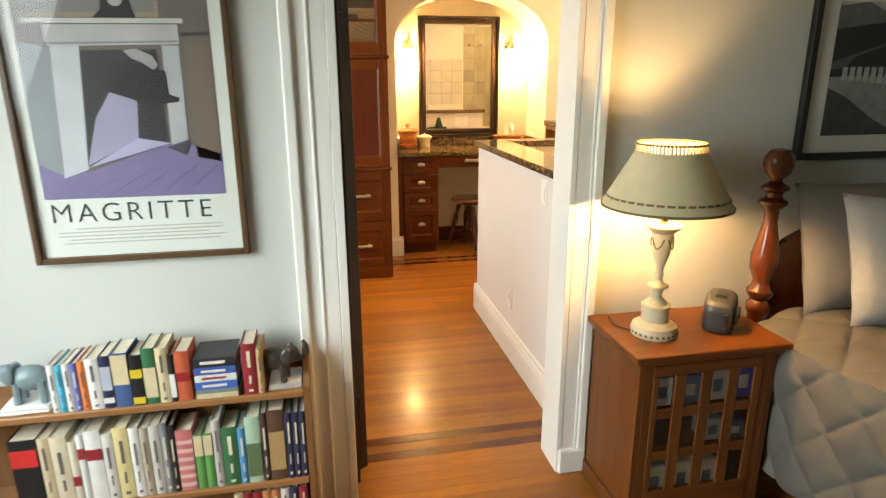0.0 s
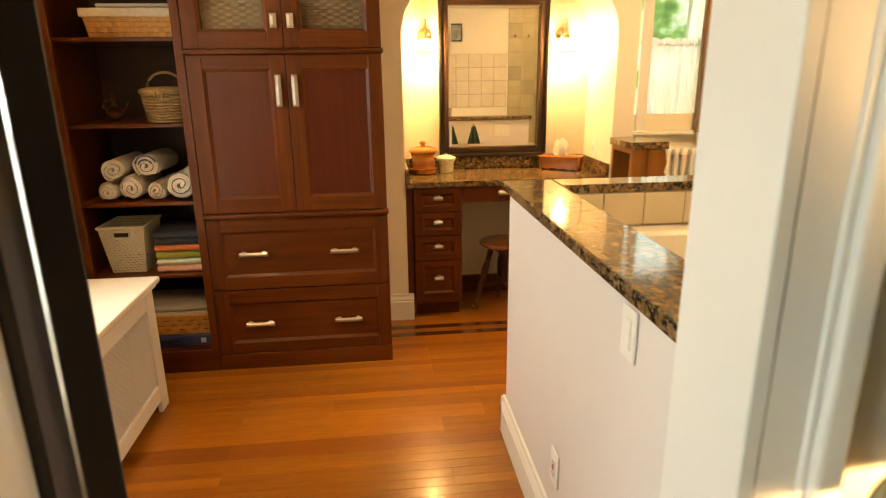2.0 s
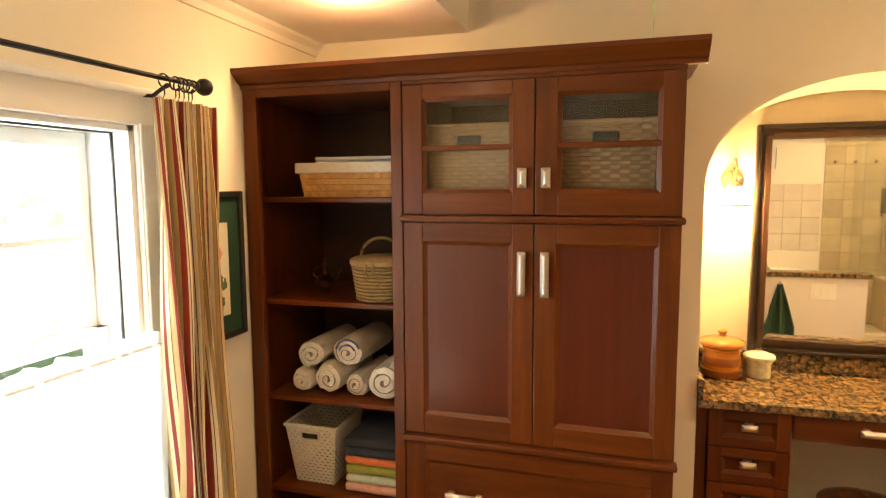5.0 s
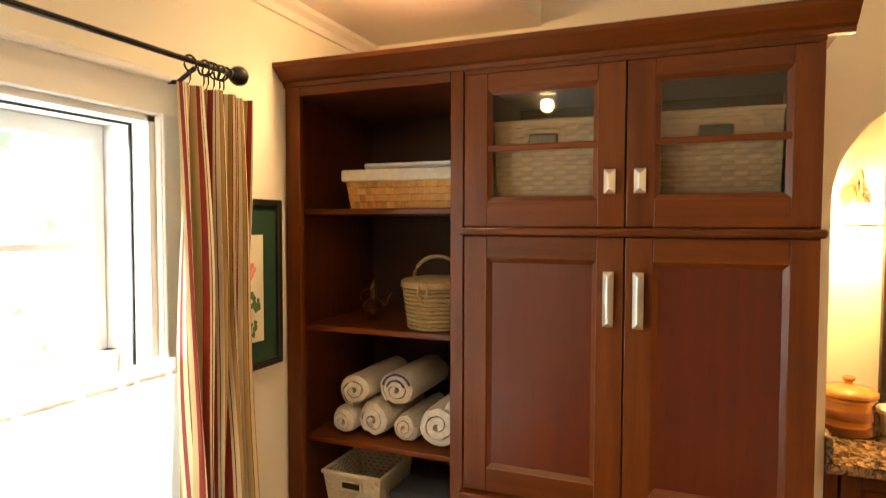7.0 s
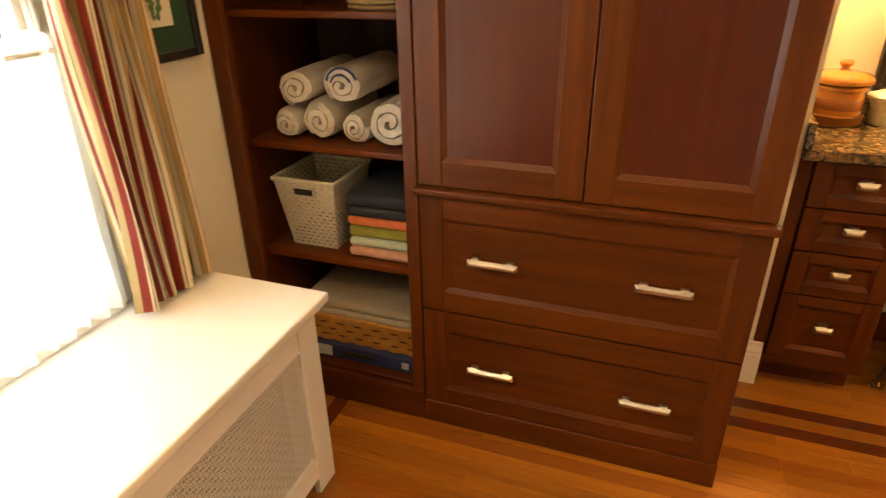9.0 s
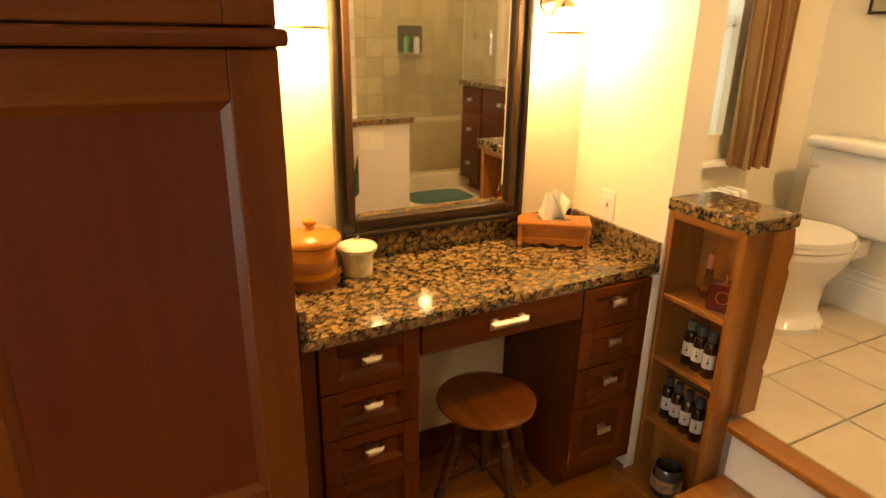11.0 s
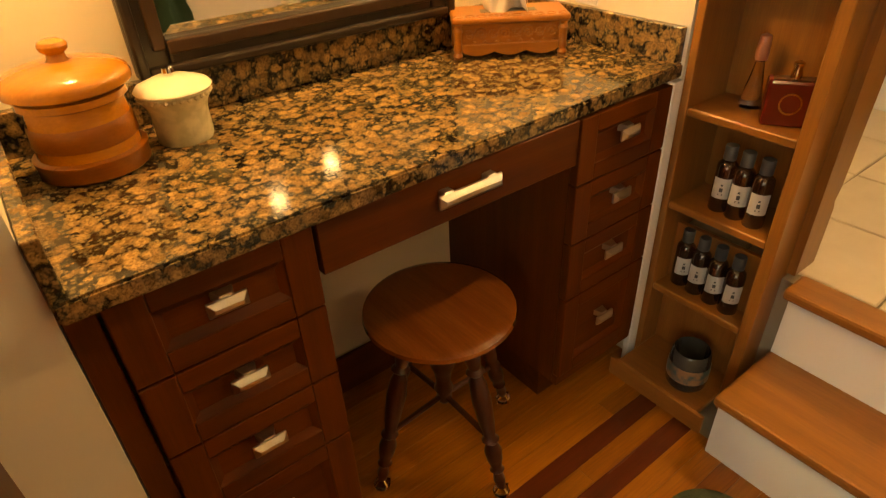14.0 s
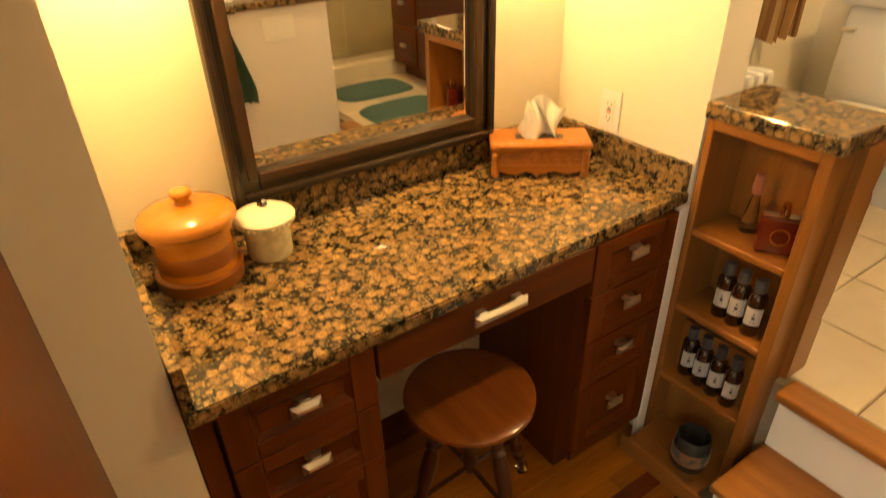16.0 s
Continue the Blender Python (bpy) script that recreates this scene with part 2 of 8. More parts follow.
POSTWOOD = wood("turned_post", (0.15, 0.036, 0.011), (0.085, 0.02, 0.007), "z", 0.25, 0.5)
STOOLSEAT = wood("stool_seat", (0.27, 0.085, 0.022), (0.18, 0.052, 0.013), "y", 0.22, 0.6)
STOOLLEG = wood("stool_leg", (0.085, 0.024, 0.011), (0.05, 0.014, 0.008), "z", 0.3, 0.4)
DARKDOOR = wood("dark_door", (0.03, 0.016, 0.010), (0.018, 0.010, 0.007), "z", 0.4)
GRANITE = granite_mat("brown_granite")
CREAM = mat("cream_paint", (0.80, 0.74, 0.61), (0.77, 0.71, 0.58), 3, rough=0.55, bump=0.12, bscale=140)
GREY = mat("grey_paint", (0.55, 0.56, 0.53), (0.52, 0.53, 0.50), 3, rough=0.6, bump=0.12, bscale=140)
WHITE = mat("white_trim", (0.80, 0.79, 0.76), (0.77, 0.76, 0.73), 4, rough=0.35, bump=0.06, bscale=60)
HALFW = mat("white_wall", (0.71, 0.675, 0.67), (0.68, 0.645, 0.64), 3, rough=0.55, bump=0.15, bscale=120)
CEIL = mat("ceiling_paint", (0.82, 0.78, 0.68), (0.79, 0.75, 0.65), 3, rough=0.8, bump=0.1, bscale=120)
NICKEL = mat("brushed_nickel", (0.66, 0.62, 0.56), (0.60, 0.56, 0.50), 8, rough=0.33, rvar=0.04, metal=1, bump=0)
BRASS = mat("polished_brass", (0.85, 0.58, 0.28), (0.7, 0.46, 0.2), 20, rough=0.14, metal=1, bump=0)
GILT = mat("pale_gilt", (0.86, 0.76, 0.56), (0.78, 0.67, 0.47), 20, rough=0.16, metal=1, bump=0)
CHROME = mat("chrome", (0.8, 0.8, 0.8), (0.75, 0.75, 0.75), 20, rough=0.08, metal=1, bump=0)
IRON = mat("dark_iron", (0.03, 0.027, 0.025), (0.02, 0.018, 0.016), 30, rough=0.45, metal=0.7, bump=0.2)
BLACKFRAME = mat("black_frame", (0.012, 0.011, 0.010), (0.02, 0.016, 0.013), 30, rough=0.3, bump=0.1)
MIRFRAME = wood("mirror_frame", (0.030, 0.018, 0.011), (0.018, 0.011, 0.008), "z", 0.36, 0.2)
MIRINNER = wood("mirror_inner", (0.055, 0.025, 0.011), (0.032, 0.015, 0.008), "z", 0.42, 0.1)
BROWNFRAME = wood("brown_frame", (0.14, 0.075, 0.035), (0.09, 0.045, 0.02), "z", 0.4)
PORCELAIN = mat("porcelain", (0.84, 0.82, 0.78), (0.82, 0.80, 0.76), 3, rough=0.1, rvar=0.04, bump=0.0)
TILE = mat("cream_tile", (0.70, 0.63, 0.50), (0.62, 0.54, 0.41), 9, rough=0.3, rand=0.06, bump=0.1, bscale=40)
TILEFLOOR = mat("floor_tile", (0.66, 0.57, 0.44), (0.54, 0.45, 0.33), 7, rough=0.35, rand=0.06, bump=0.15, bscale=40)
SHOWTILE = mat("shower_tile", (0.50, 0.43, 0.27), (0.40, 0.34, 0.21), 8, rough=0.3, rand=0.12, bump=0.1, bscale=40)
GROUT = mat("grout", (0.33, 0.27, 0.19), (0.27, 0.22, 0.15), 20, rough=0.9, bump=0.3)
TOWEL = mat("white_terry", (0.72, 0.66, 0.57), (0.60, 0.54, 0.46), 60, rough=0.95, bump=0.9, bscale=500, dist=0.002)
SHEER = sheer_mat("sheer_voile")
PANE = pane_mat("window_pane")
GLASS = glass_mat("clear_glass")
MIRROR = mat("mirror_silver", (0.9, 0.9, 0.88), (0.9, 0.9, 0.88), 2, rough=0.02, rvar=0.0, metal=1, bump=0)
# near-black brown: the shade inside cabinets and baskets put into the colour
SHADEIN = mat("shaded_inside", (0.05, 0.015, 0.008), (0.035, 0.01, 0.006), 8, rough=0.5)
STRIPE = stripe_mat("striped_curtain_cloth", ((0.0, (0.50, 0.36, 0.17)), (0.07, (0.26, 0.020, 0.012)), (0.17, (0.72, 0.62, 0.44)), (0.21, (0.07, 0.035, 0.02)), (0.225, (0.74, 0.64, 0.46)), (0.30, (0.40, 0.25, 0.09)), (0.39, (0.08, 0.04, 0.02)), (0.405, (0.60, 0.46, 0.26)), (0.47, (0.24, 0.022, 0.014)), (0.53, (0.70, 0.58, 0.40)), (0.60, (0.42, 0.27, 0.10)), (0.70, (0.08, 0.04, 0.02)), (0.72, (0.76, 0.66, 0.48)), (0.83, (0.30, 0.05, 0.025)), (0.87, (0.46, 0.32, 0.14))), 5.2)

GOLDSTRIPE = stripe_mat("gold_curtain_cloth", ((0.0, (0.40, 0.23, 0.09)), (0.14, (0.19, 0.07, 0.025)), (0.20, (0.34, 0.18, 0.06)), (0.42, (0.24, 0.11, 0.035)), (0.50, (0.46, 0.29, 0.12)), (0.62, (0.22, 0.08, 0.03)), (0.70, (0.36, 0.19, 0.065)), (0.88, (0.16, 0.07, 0.025))), 3.4)

# ---- mesh helpers ----
PLACE = {}


def thing(name, label, category, at=(0, 0, 0), turn=0.0, group="", kind=""):
    """An Empty at a thing's base, which parents its parts."""
    ob = new(name)
    ob.empty_display_size = 0.05
    ob.matrix_world = pose(*at, 0, 0, turn)
    PLACE[ob] = ob.matrix_world.copy()
    return tagged(ob, label, category, group, kind)


def part(name, bm, material, parent=None, label="", local=False, smooth=False, kind=""):
    """Links a bmesh as one mesh; its places are the world's, or the parent's own if local."""
    me = bpy.data.meshes.new(name)
    if parent and not local:
        bm.transform(PLACE[parent].inverted())
    bmesh.ops.recalc_face_normals(bm, faces=bm.faces[:]) if len(bm.faces) < 4000 else None
    bm.to_mesh(me)
    bm.free()
    me.materials.append(material)
    if smooth:
        me.shade_smooth()
        me.set_sharp_from_angle(angle=radians(40))
    ob = new(name, me)
    if parent:
        ob.parent = parent
        PLACE[ob] = PLACE[parent]
    else:
        PLACE[ob] = Matrix()
    return tagged(ob, label, kind=kind)


def box(x0, x1, y0, y1, z0, z1, bevel=0.0, bm=None, seg=1):
    own = bmesh.new()
    v = [own.verts.new((x, y, z)) for x in (x0, x1) for y in (y0, y1) for z in (z0, z1)]
    for f in ((0, 1, 3, 2), (4, 6, 7, 5), (0, 4, 5, 1), (2, 3, 7, 6), (0, 2, 6, 4), (1, 5, 7, 3)):
        own.faces.new([v[i] for i in f])
    if bevel:
        bmesh.ops.bevel(own, geom=own.edges[:], offset=bevel, segments=seg, affect="EDGES", profile=0.5)
    if bm is None:
        return own
    merge(bm, own)
    return bm


def merge(bm, own, m=None):
    if m is not None:
        own.transform(m)
    me = bpy.data.meshes.new("scratch")
    own.to_mesh(me)
    own.free()
    bm.from_mesh(me)
    bpy.data.meshes.remove(me)
    return bm


def lathe(profile, at=(0, 0, 0), n=28, bm=None, m=None):
    """A turned solid from (radius, height) pairs."""
    own = bmesh.new()
    rings = []
    for r, z in profile:
        rings.append([own.verts.new((r * math.cos(6.28318 * i / n), r * math.sin(6.28318 * i / n), z)) for i in range(n)] if r > 1e-5 else [own.verts.new((0, 0, z))])
    for a, b in zip(rings, rings[1:]):
        for i in range(n):
            j = (i + 1) % n
            if len(a) == 1 and len(b) > 1:
                own.faces.new((a[0], b[i], b[j]))
            elif len(b) == 1 and len(a) > 1:
                own.faces.new((a[i], a[j], b[0]))
            elif len(a) > 1:
                own.faces.new((a[i], a[j], b[j], b[i]))
    own.transform((m or Matrix()) if m else Matrix.Translation(at))
    return own if bm is None else merge(bm, own)


def tube(points, r, n=8, bm=None, radii=None):
    """A round bar along points."""
    own = bmesh.new()
    pts = [Vector(p) for p in points]
    rings = []
    up = Vector((0, 0, 1))
    for i, p in enumerate(pts):
        d = (pts[min(i + 1, len(pts) - 1)] - pts[max(i - 1, 0)]).normalized()
        s = d.cross(up if abs(d.z) < 0.95 else Vector((1, 0, 0))).normalized()
        u = s.cross(d)
        rr = radii[i] if radii else r
        rings.append([own.verts.new(p + rr * (math.cos(6.28318 * k / n) * s + math.sin(6.28318 * k / n) * u)) for k in range(n)])
    for a, b in zip(rings, rings[1:]):
        for k in range(n):
            own.faces.new((a[k], a[(k + 1) % n], b[(k + 1) % n], b[k]))
    own.faces.new(rings[0])
    own.faces.new(rings[-1][::-1])
    return own if bm is None else merge(bm, own)


def prism(outline, axis, a, b):
    """A straight solid: an outline of (u, v) pairs drawn out along axis from a to b."""
    own = bmesh.new()
    put = {"x": lambda u, v, w: (w, u, v), "y": lambda u, v, w: (u, w, v), "z": lambda u, v, w: (u, v, w)}[axis]
    A = [own.verts.new(put(u, v, a)) for u, v in outline]
    B = [own.verts.new(put(u, v, b)) for u, v in outline]
    n = len(A)
    for i in range(n):
        own.faces.new((A[i], A[(i + 1) % n], B[(i + 1) % n], B[i]))
    own.faces.new(A)
    own.faces.new(B[::-1])
    return own


def sheet(f, nu, nv, thick=0.0, uv=True):
    """A surface f(u, v), both 0 to 1, with u and v kept as its UVs."""
    own = bmesh.new()
    g = [[own.verts.new(f(i / nu, j / nv)) for j in range(nv + 1)] for i in range(nu + 1)]
    lay = own.loops.layers.uv.new("UVMap")
    for i in range(nu):
        for j in range(nv):
            fc = own.faces.new((g[i][j], g[i + 1][j], g[i + 1][j + 1], g[i][j + 1]))
            for lp, (a, b) in zip(fc.loops, ((i, j), (i + 1, j), (i + 1, j + 1), (i, j + 1))):
                lp[lay].uv = (a / nu, b / nv)
    if thick:
        bmesh.ops.recalc_face_normals(own, faces=own.faces[:])
        bmesh.ops.solidify(own, geom=own.faces[:], thickness=thick)
    return own


def structure(name, bm, material, label, category):
    return tagged(part(name, bm, material), label, category, kind="structure")


def wall_with_holes(axis, p0, p1, a0, a1, z0, z1, holes):
    """A wall between p0 and p1 thick, from a0 to a1 along, with rectangular openings (a, b, z, z)."""
    bm = bmesh.new()
    cuts = sorted({a0, a1, *[h[0] for h in holes], *[h[1] for h in holes]})
    for s, e in zip(cuts, cuts[1:]):
        mid = (s + e) / 2
        free = [(z0, z1)]
        for h in holes:
            if h[0] < mid < h[1]:
                free = [q for lo, hi in free for q in ((lo, min(hi, h[2])), (max(lo, h[3]), hi)) if q[1] - q[0] > 1e-4]
        for lo, hi in free:
            if axis == "x":
                box(p0, p1, s, e, lo, hi, bm=bm)
            else:
                box(s, e, p0, p1, lo, hi, bm=bm)
    bmesh.ops.remove_doubles(bm, verts=bm.verts[:], dist=1e-5)
    return bm

# ---- structure ----
WX, EX = -1.05, 3.20           # bathroom's west and east wall faces
SY, NY, BACK = 2.03, 4.965, 5.462   # south face, face of the north wall, back of the niche
NX0, NX1, SPRING, CROWN = 0.605, 1.872, 1.70, 2.115  # niche's sides, arch
TOPC, SOFF, UP = 2.62, 2.36, 0.426  # ceiling, soffit, upper floor
structure("wall_west", wall_with_holes("x", WX - 0.22, WX, SY, 5.7, 0, TOPC + 0.1, [(2.72, 3.87, 0.66, 1.90)]), CREAM, "cream painted wall with a deep window opening", "wall")
structure("wall_east", box(EX, EX + 0.15, SY, 5.7, 0, TOPC + 0.1), CREAM, "cream painted wall behind the toilet", "wall")
structure("wall_north_toilet", wall_with_holes("y", 5.40, 5.62, 2.0, EX, 0, TOPC + 0.1, [(2.02, 2.62, 1.22, 2.2)]), CREAM, "cream painted wall with a small window", "wall")
structure("wall_south", wall_with_holes("y", 1.91, SY, -1.75, 4.2, 0, TOPC + 0.1, [(0.03, 0.832, -0.01, 2.05)]), GREY, "grey painted partition with a doorway", "wall")
structure("wall_south_bath_face", wall_with_holes("y", SY, SY + 0.012, WX, EX, 0, TOPC, [(-0.06, 0.935, -0.01, 2.15)]), CREAM, "cream painted plaster on the partition", "wall")


def arch_outline():
    cx, hw, rise = (NX0 + NX1) / 2, (NX1 - NX0) / 2, CROWN - SPRING
    pts = []
    for i in range(33):
        a = math.pi * i / 32
        c, s = math.cos(a), math.sin(a)
        pts.append((cx + hw * math.copysign(abs(c) ** (2 / 2.2), c), SPRING + rise * abs(s) ** (2 / 2.2)))
    return pts


def niche_wall():
    """The north wall's face with the arched opening, drawn back as the niche's lining."""
    bm = bmesh.new()
    arch = arch_outline()
    ring = [(NX1, 0.0)] + arch + [(NX0, 0.0)]
    outer = []
    for x, z in ring:
        if z <= 0:
            outer.append((2.0 if x > 1 else 0.40, 0.0))
        elif z < SPRING + 0.02:
            outer.append((2.0 if x > 1 else 0.40, z))
        else:
            outer.append((0.40 + (x - NX0) / (NX1 - NX0) * 1.60, TOPC))
    F = [bm.verts.new((x, NY, z)) for x, z in ring]
    O = [bm.verts.new((x, NY, z)) for x, z in outer]
    B = [bm.verts.new((x, BACK, z)) for x, z in ring]
    for i in range(len(ring) - 1):
        bm.faces.new((F[i], F[i + 1], O[i + 1], O[i]))
        bm.faces.new((F[i], B[i], B[i + 1], F[i + 1]))
    return bm


structure("wall_north", niche_wall(), CREAM, "cream painted wall with an arched vanity niche", "wall")
structure("wall_niche_back", box(NX0 - 0.1, NX1 + 0.13, BACK, BACK + 0.1, 0, TOPC), CREAM, "cream painted back of the vanity niche", "wall")
structure("wall_pier_side", box(1.985, 2.0, NY + 0.001, 5.45, 0, TOPC), CREAM, "cream painted side of the pier", "wall")
structure("wall_north_cabinet", box(WX, 0.40, NY, NY + 0.15, 0, TOPC), CREAM, "cream painted wall over the cabinet", "wall")
structure("ceiling", box(-0.33, EX, SY, 5.6, TOPC, TOPC + 0.1), CEIL, "pale warm plaster ceiling", "ceiling")
structure("ceiling_soffit", box(WX - 0.02, -0.33, SY, NY, SOFF, TOPC + 0.1), CEIL, "lowered plaster soffit along the window wall", "ceiling")
structure("trim_crown", prism(((WX, SOFF - 0.055), (WX + 0.012, SOFF - 0.055), (WX + 0.018, SOFF - 0.03), (WX + 0.04, SOFF - 0.014), (WX + 0.045, SOFF - 0.001), (WX, SOFF - 0.001)), "y", SY + 0.01, NY), CEIL, "painted moulding under the soffit", "moulding")
structure("floor", box(-1.75, 4.2, -2.2, 5.6, -0.12, -0.008), GROUT, "orange-brown narrow fir strip floor with dark inlaid bands", "floor")


def riser_step():
    st = thing("stairs", "oak treads on white risers up to the tiled floor", "stairs", (1.71, 4.15, 0), kind="structure")
    part("riser", box(1.735, 1.75, 3.68, 4.63, 0, 0.186), WHITE, st, "white painted riser")
    part("tread", box(1.705, 1.97, 3.68, 4.635, 0.186, 0.213, 0.008, seg=2), OAK["y"], st, "worn oak tread")
    part("riser", box(1.945, 1.96, 3.68, 4.63, 0.213, 0.398), WHITE, st, "white painted riser")
    part("tread", box(1.905, 1.995, 3.68, 4.635, 0.398, 0.427, 0.008, seg=2), OAK["y"], st, "oak nosing at the tiles")
    part("support", box(1.75, 1.945, 3.69, 4.62, 0, 0.186), WHITE, st)


riser_step()
structure("floor_upper", box(1.96, EX, SY, 5.40, 0, UP - 0.012), GROUT, "raised floor of square cream tiles", "floor")

# half wall round the tub
structure("wall_half", box(0.948, 1.10, SY + 0.01, 3.64, 0, 1.065), HALFW, "white painted half wall beside the tub", "half wall")
structure("wall_half_end", box(1.10, 1.93, 3.535, 3.64, 0, 1.065), HALFW, "white painted end wall of the tub", "half wall")
cap = thing("granite_cap", "polished brown granite cap on the half wall", "countertop", (1.02, 2.8, 1.065))
part("long_slab", box(0.922, 1.118, SY + 0.012, 3.668, 1.065, 1.10, 0.005, seg=2), GRANITE, cap)
part("end_slab", box(1.119, 1.955, 3.53, 3.668, 1.065, 1.10, 0.005, seg=2), GRANITE, cap)


def baseboard(name, axis, face, out, a, b, z0=0.0, h=0.17):
    t = [(0, 0), (0.02, 0), (0.02, h * 0.70), (0.016, h * 0.74), (0.018, h * 0.80), (0.010, h * 0.9), (0.010, h), (0, h)]
    o = [(face + out * u, z0 + v) for u, v in t]
    bm = prism([(v[0], v[1]) for v in o], "y" if axis == "x" else "x", a, b)
    return structure(name, bm, WHITE, "white moulded baseboard", "baseboard")


baseboard("baseboard", "x", 0.948, -1, SY + 0.02, 3.66)
baseboard("baseboard", "y", 3.64, 1, 0.928, 1.70)
baseboard("baseboard", "y", NY, -1, 0.484, 0.638)
baseboard("baseboard", "x", EX, -1, 2.9, 5.39, UP, 0.19)
baseboard("baseboard", "y", 1.91, -1, 0.93, 4.0)


def casing(x0, x1, y0, out, z1, side):
    """One upright of a door casing: flat board with a raised back band on its outer side."""
    bm = box(x0, x1, min(y0, y0 + out * 0.018), max(y0, y0 + out * 0.018), 0, z1, 0.003)
    bx = (x1 - 0.03, x1 + 0.004) if side > 0 else (x0 - 0.004, x0 + 0.03)
    box(*bx, min(y0, y0 + out * 0.034), max(y0, y0 + out * 0.034), 0, z1, 0.006, bm, 2)
    bo = (x0 + 0.05, x0 + 0.06) if side > 0 else (x1 - 0.06, x1 - 0.05)
    box(*bo, min(y0, y0 + out * 0.023), max(y0, y0 + out * 0.023), 0, z1, 0.003, bm, 2)
    return bm


df = thing("door_1", "white moulded door frame with a dark wooden door standing open", "door", (0.4, 1.95, 0), kind="structure")
part("casing", casing(0.832, 0.922, 1.91, -1, 2.05, 1), WHITE, df)
part("casing", casing(-0.10, 0.030, 1.91, -1, 2.05, -1), WHITE, df)
part("casing", box(-0.10, 0.918, 1.885, 1.91, 2.05, 2.18, 0.004), WHITE, df)
part("jamb", box(0.812, 0.832, 1.89, 2.05, 0, 2.05, 0.002), WHITE, df)
part("jamb", box(0.030, 0.058, 1.89, 1.975, 0, 2.05, 0.002), WHITE, df)
part("jamb", box(0.030, 0.072, 1.976, 2.028, 0, 2.05, 0.002), DARKDOOR, df, "dark stained hinge jamb")
part("jamb", box(0.058, 0.812, 1.89, 2.03, 2.03, 2.05), WHITE, df)
part("casing", casing(0.832, 0.925, SY + 0.012, 1, 2.05, 1), WHITE, df)
part("threshold_plinth", box(0.818, 0.926, 1.872, 1.91, 0, 0.10, 0.006), WHITE, df)
leaf = part("leaf", box(0.0, 0.72, -0.042, 0.0, 0.012, 2.02, 0.002), DARKDOOR, df, "dark stained wooden door leaf", local=True)
leaf.matrix_local = Matrix.Translation((-0.4, -1.95, 0)) @ pose(0.072, 2.036, 0, 0, 0, 124)
PLACE[leaf] = PLACE[df] @ leaf.matrix_local
knob = bmesh.new()
lathe([(0.0, 0), (0.026, 0), (0.026, 0.006), (0.011, 0.010), (0.010, 0.03), (0.014, 0.034), (0, 0.035)], bm=knob, m=pose(0.575, -0.042, 0.895, 90, 0, 0))
part("rose", knob, IRON, leaf, "dark iron rose", local=True, smooth=True)
kb = lathe([(0, 0.03), (0.014, 0.032), (0.026, 0.042), (0.030, 0.054), (0.026, 0.066), (0.014, 0.074), (0, 0.074)], n=12, m=pose(0.575, -0.042, 0.895, 90, 0, 0))
part("knob", kb, GLASS, leaf, "faceted clear glass knob", local=True)
for hz in (0.28, 1.72):
    h = box(0.072, 0.078, 2.026, 2.050, hz - 0.045, hz + 0.045, 0.002)
    lathe([(0, -0.055), (0.007, -0.05), (0.007, 0.05), (0, 0.055)], (0.078, 2.034, hz), 10, h)
    part("hinge", h, IRON, df, "dark iron hinge", smooth=True)
strike = box(0.0575, 0.0595, 1.93, 1.97, 0.86, 1.02, 0.0005)
part("plate", strike, NICKEL, df, "worn metal plate on the jamb")

# bedroom shell
structure("wall_bedroom_west", wall_with_holes("x", -1.75, -1.60, -2.2, 1.91, 0, TOPC, [(0.1, 1.4, 0.7, 2.1)]), GREY, "grey painted bedroom wall with a window", "wall")
structure("wall_bedroom_east", box(4.05, 4.2, -2.2, 1.91, 0, TOPC), GREY, "grey painted bedroom wall", "wall")
structure("wall_bedroom_south", box(-1.6, 4.05, -2.2, -2.05, 0, TOPC), GREY, "grey painted bedroom wall", "wall")
structure("ceiling_bedroom", box(-1.75, 4.2, -2.2, 2.03, TOPC + 0.1, TOPC + 0.2), CEIL, "white bedroom ceiling", "ceiling")

# ---- tall linen cabinet ----
CX0, CX1, CY, CM = -0.42, 0.482, 4.393, 0.033
tall = thing("linen_cabinet", "tall cherry linen cabinet with glass upper doors and two drawers", "cabinet", (0.03, 4.68, 0))


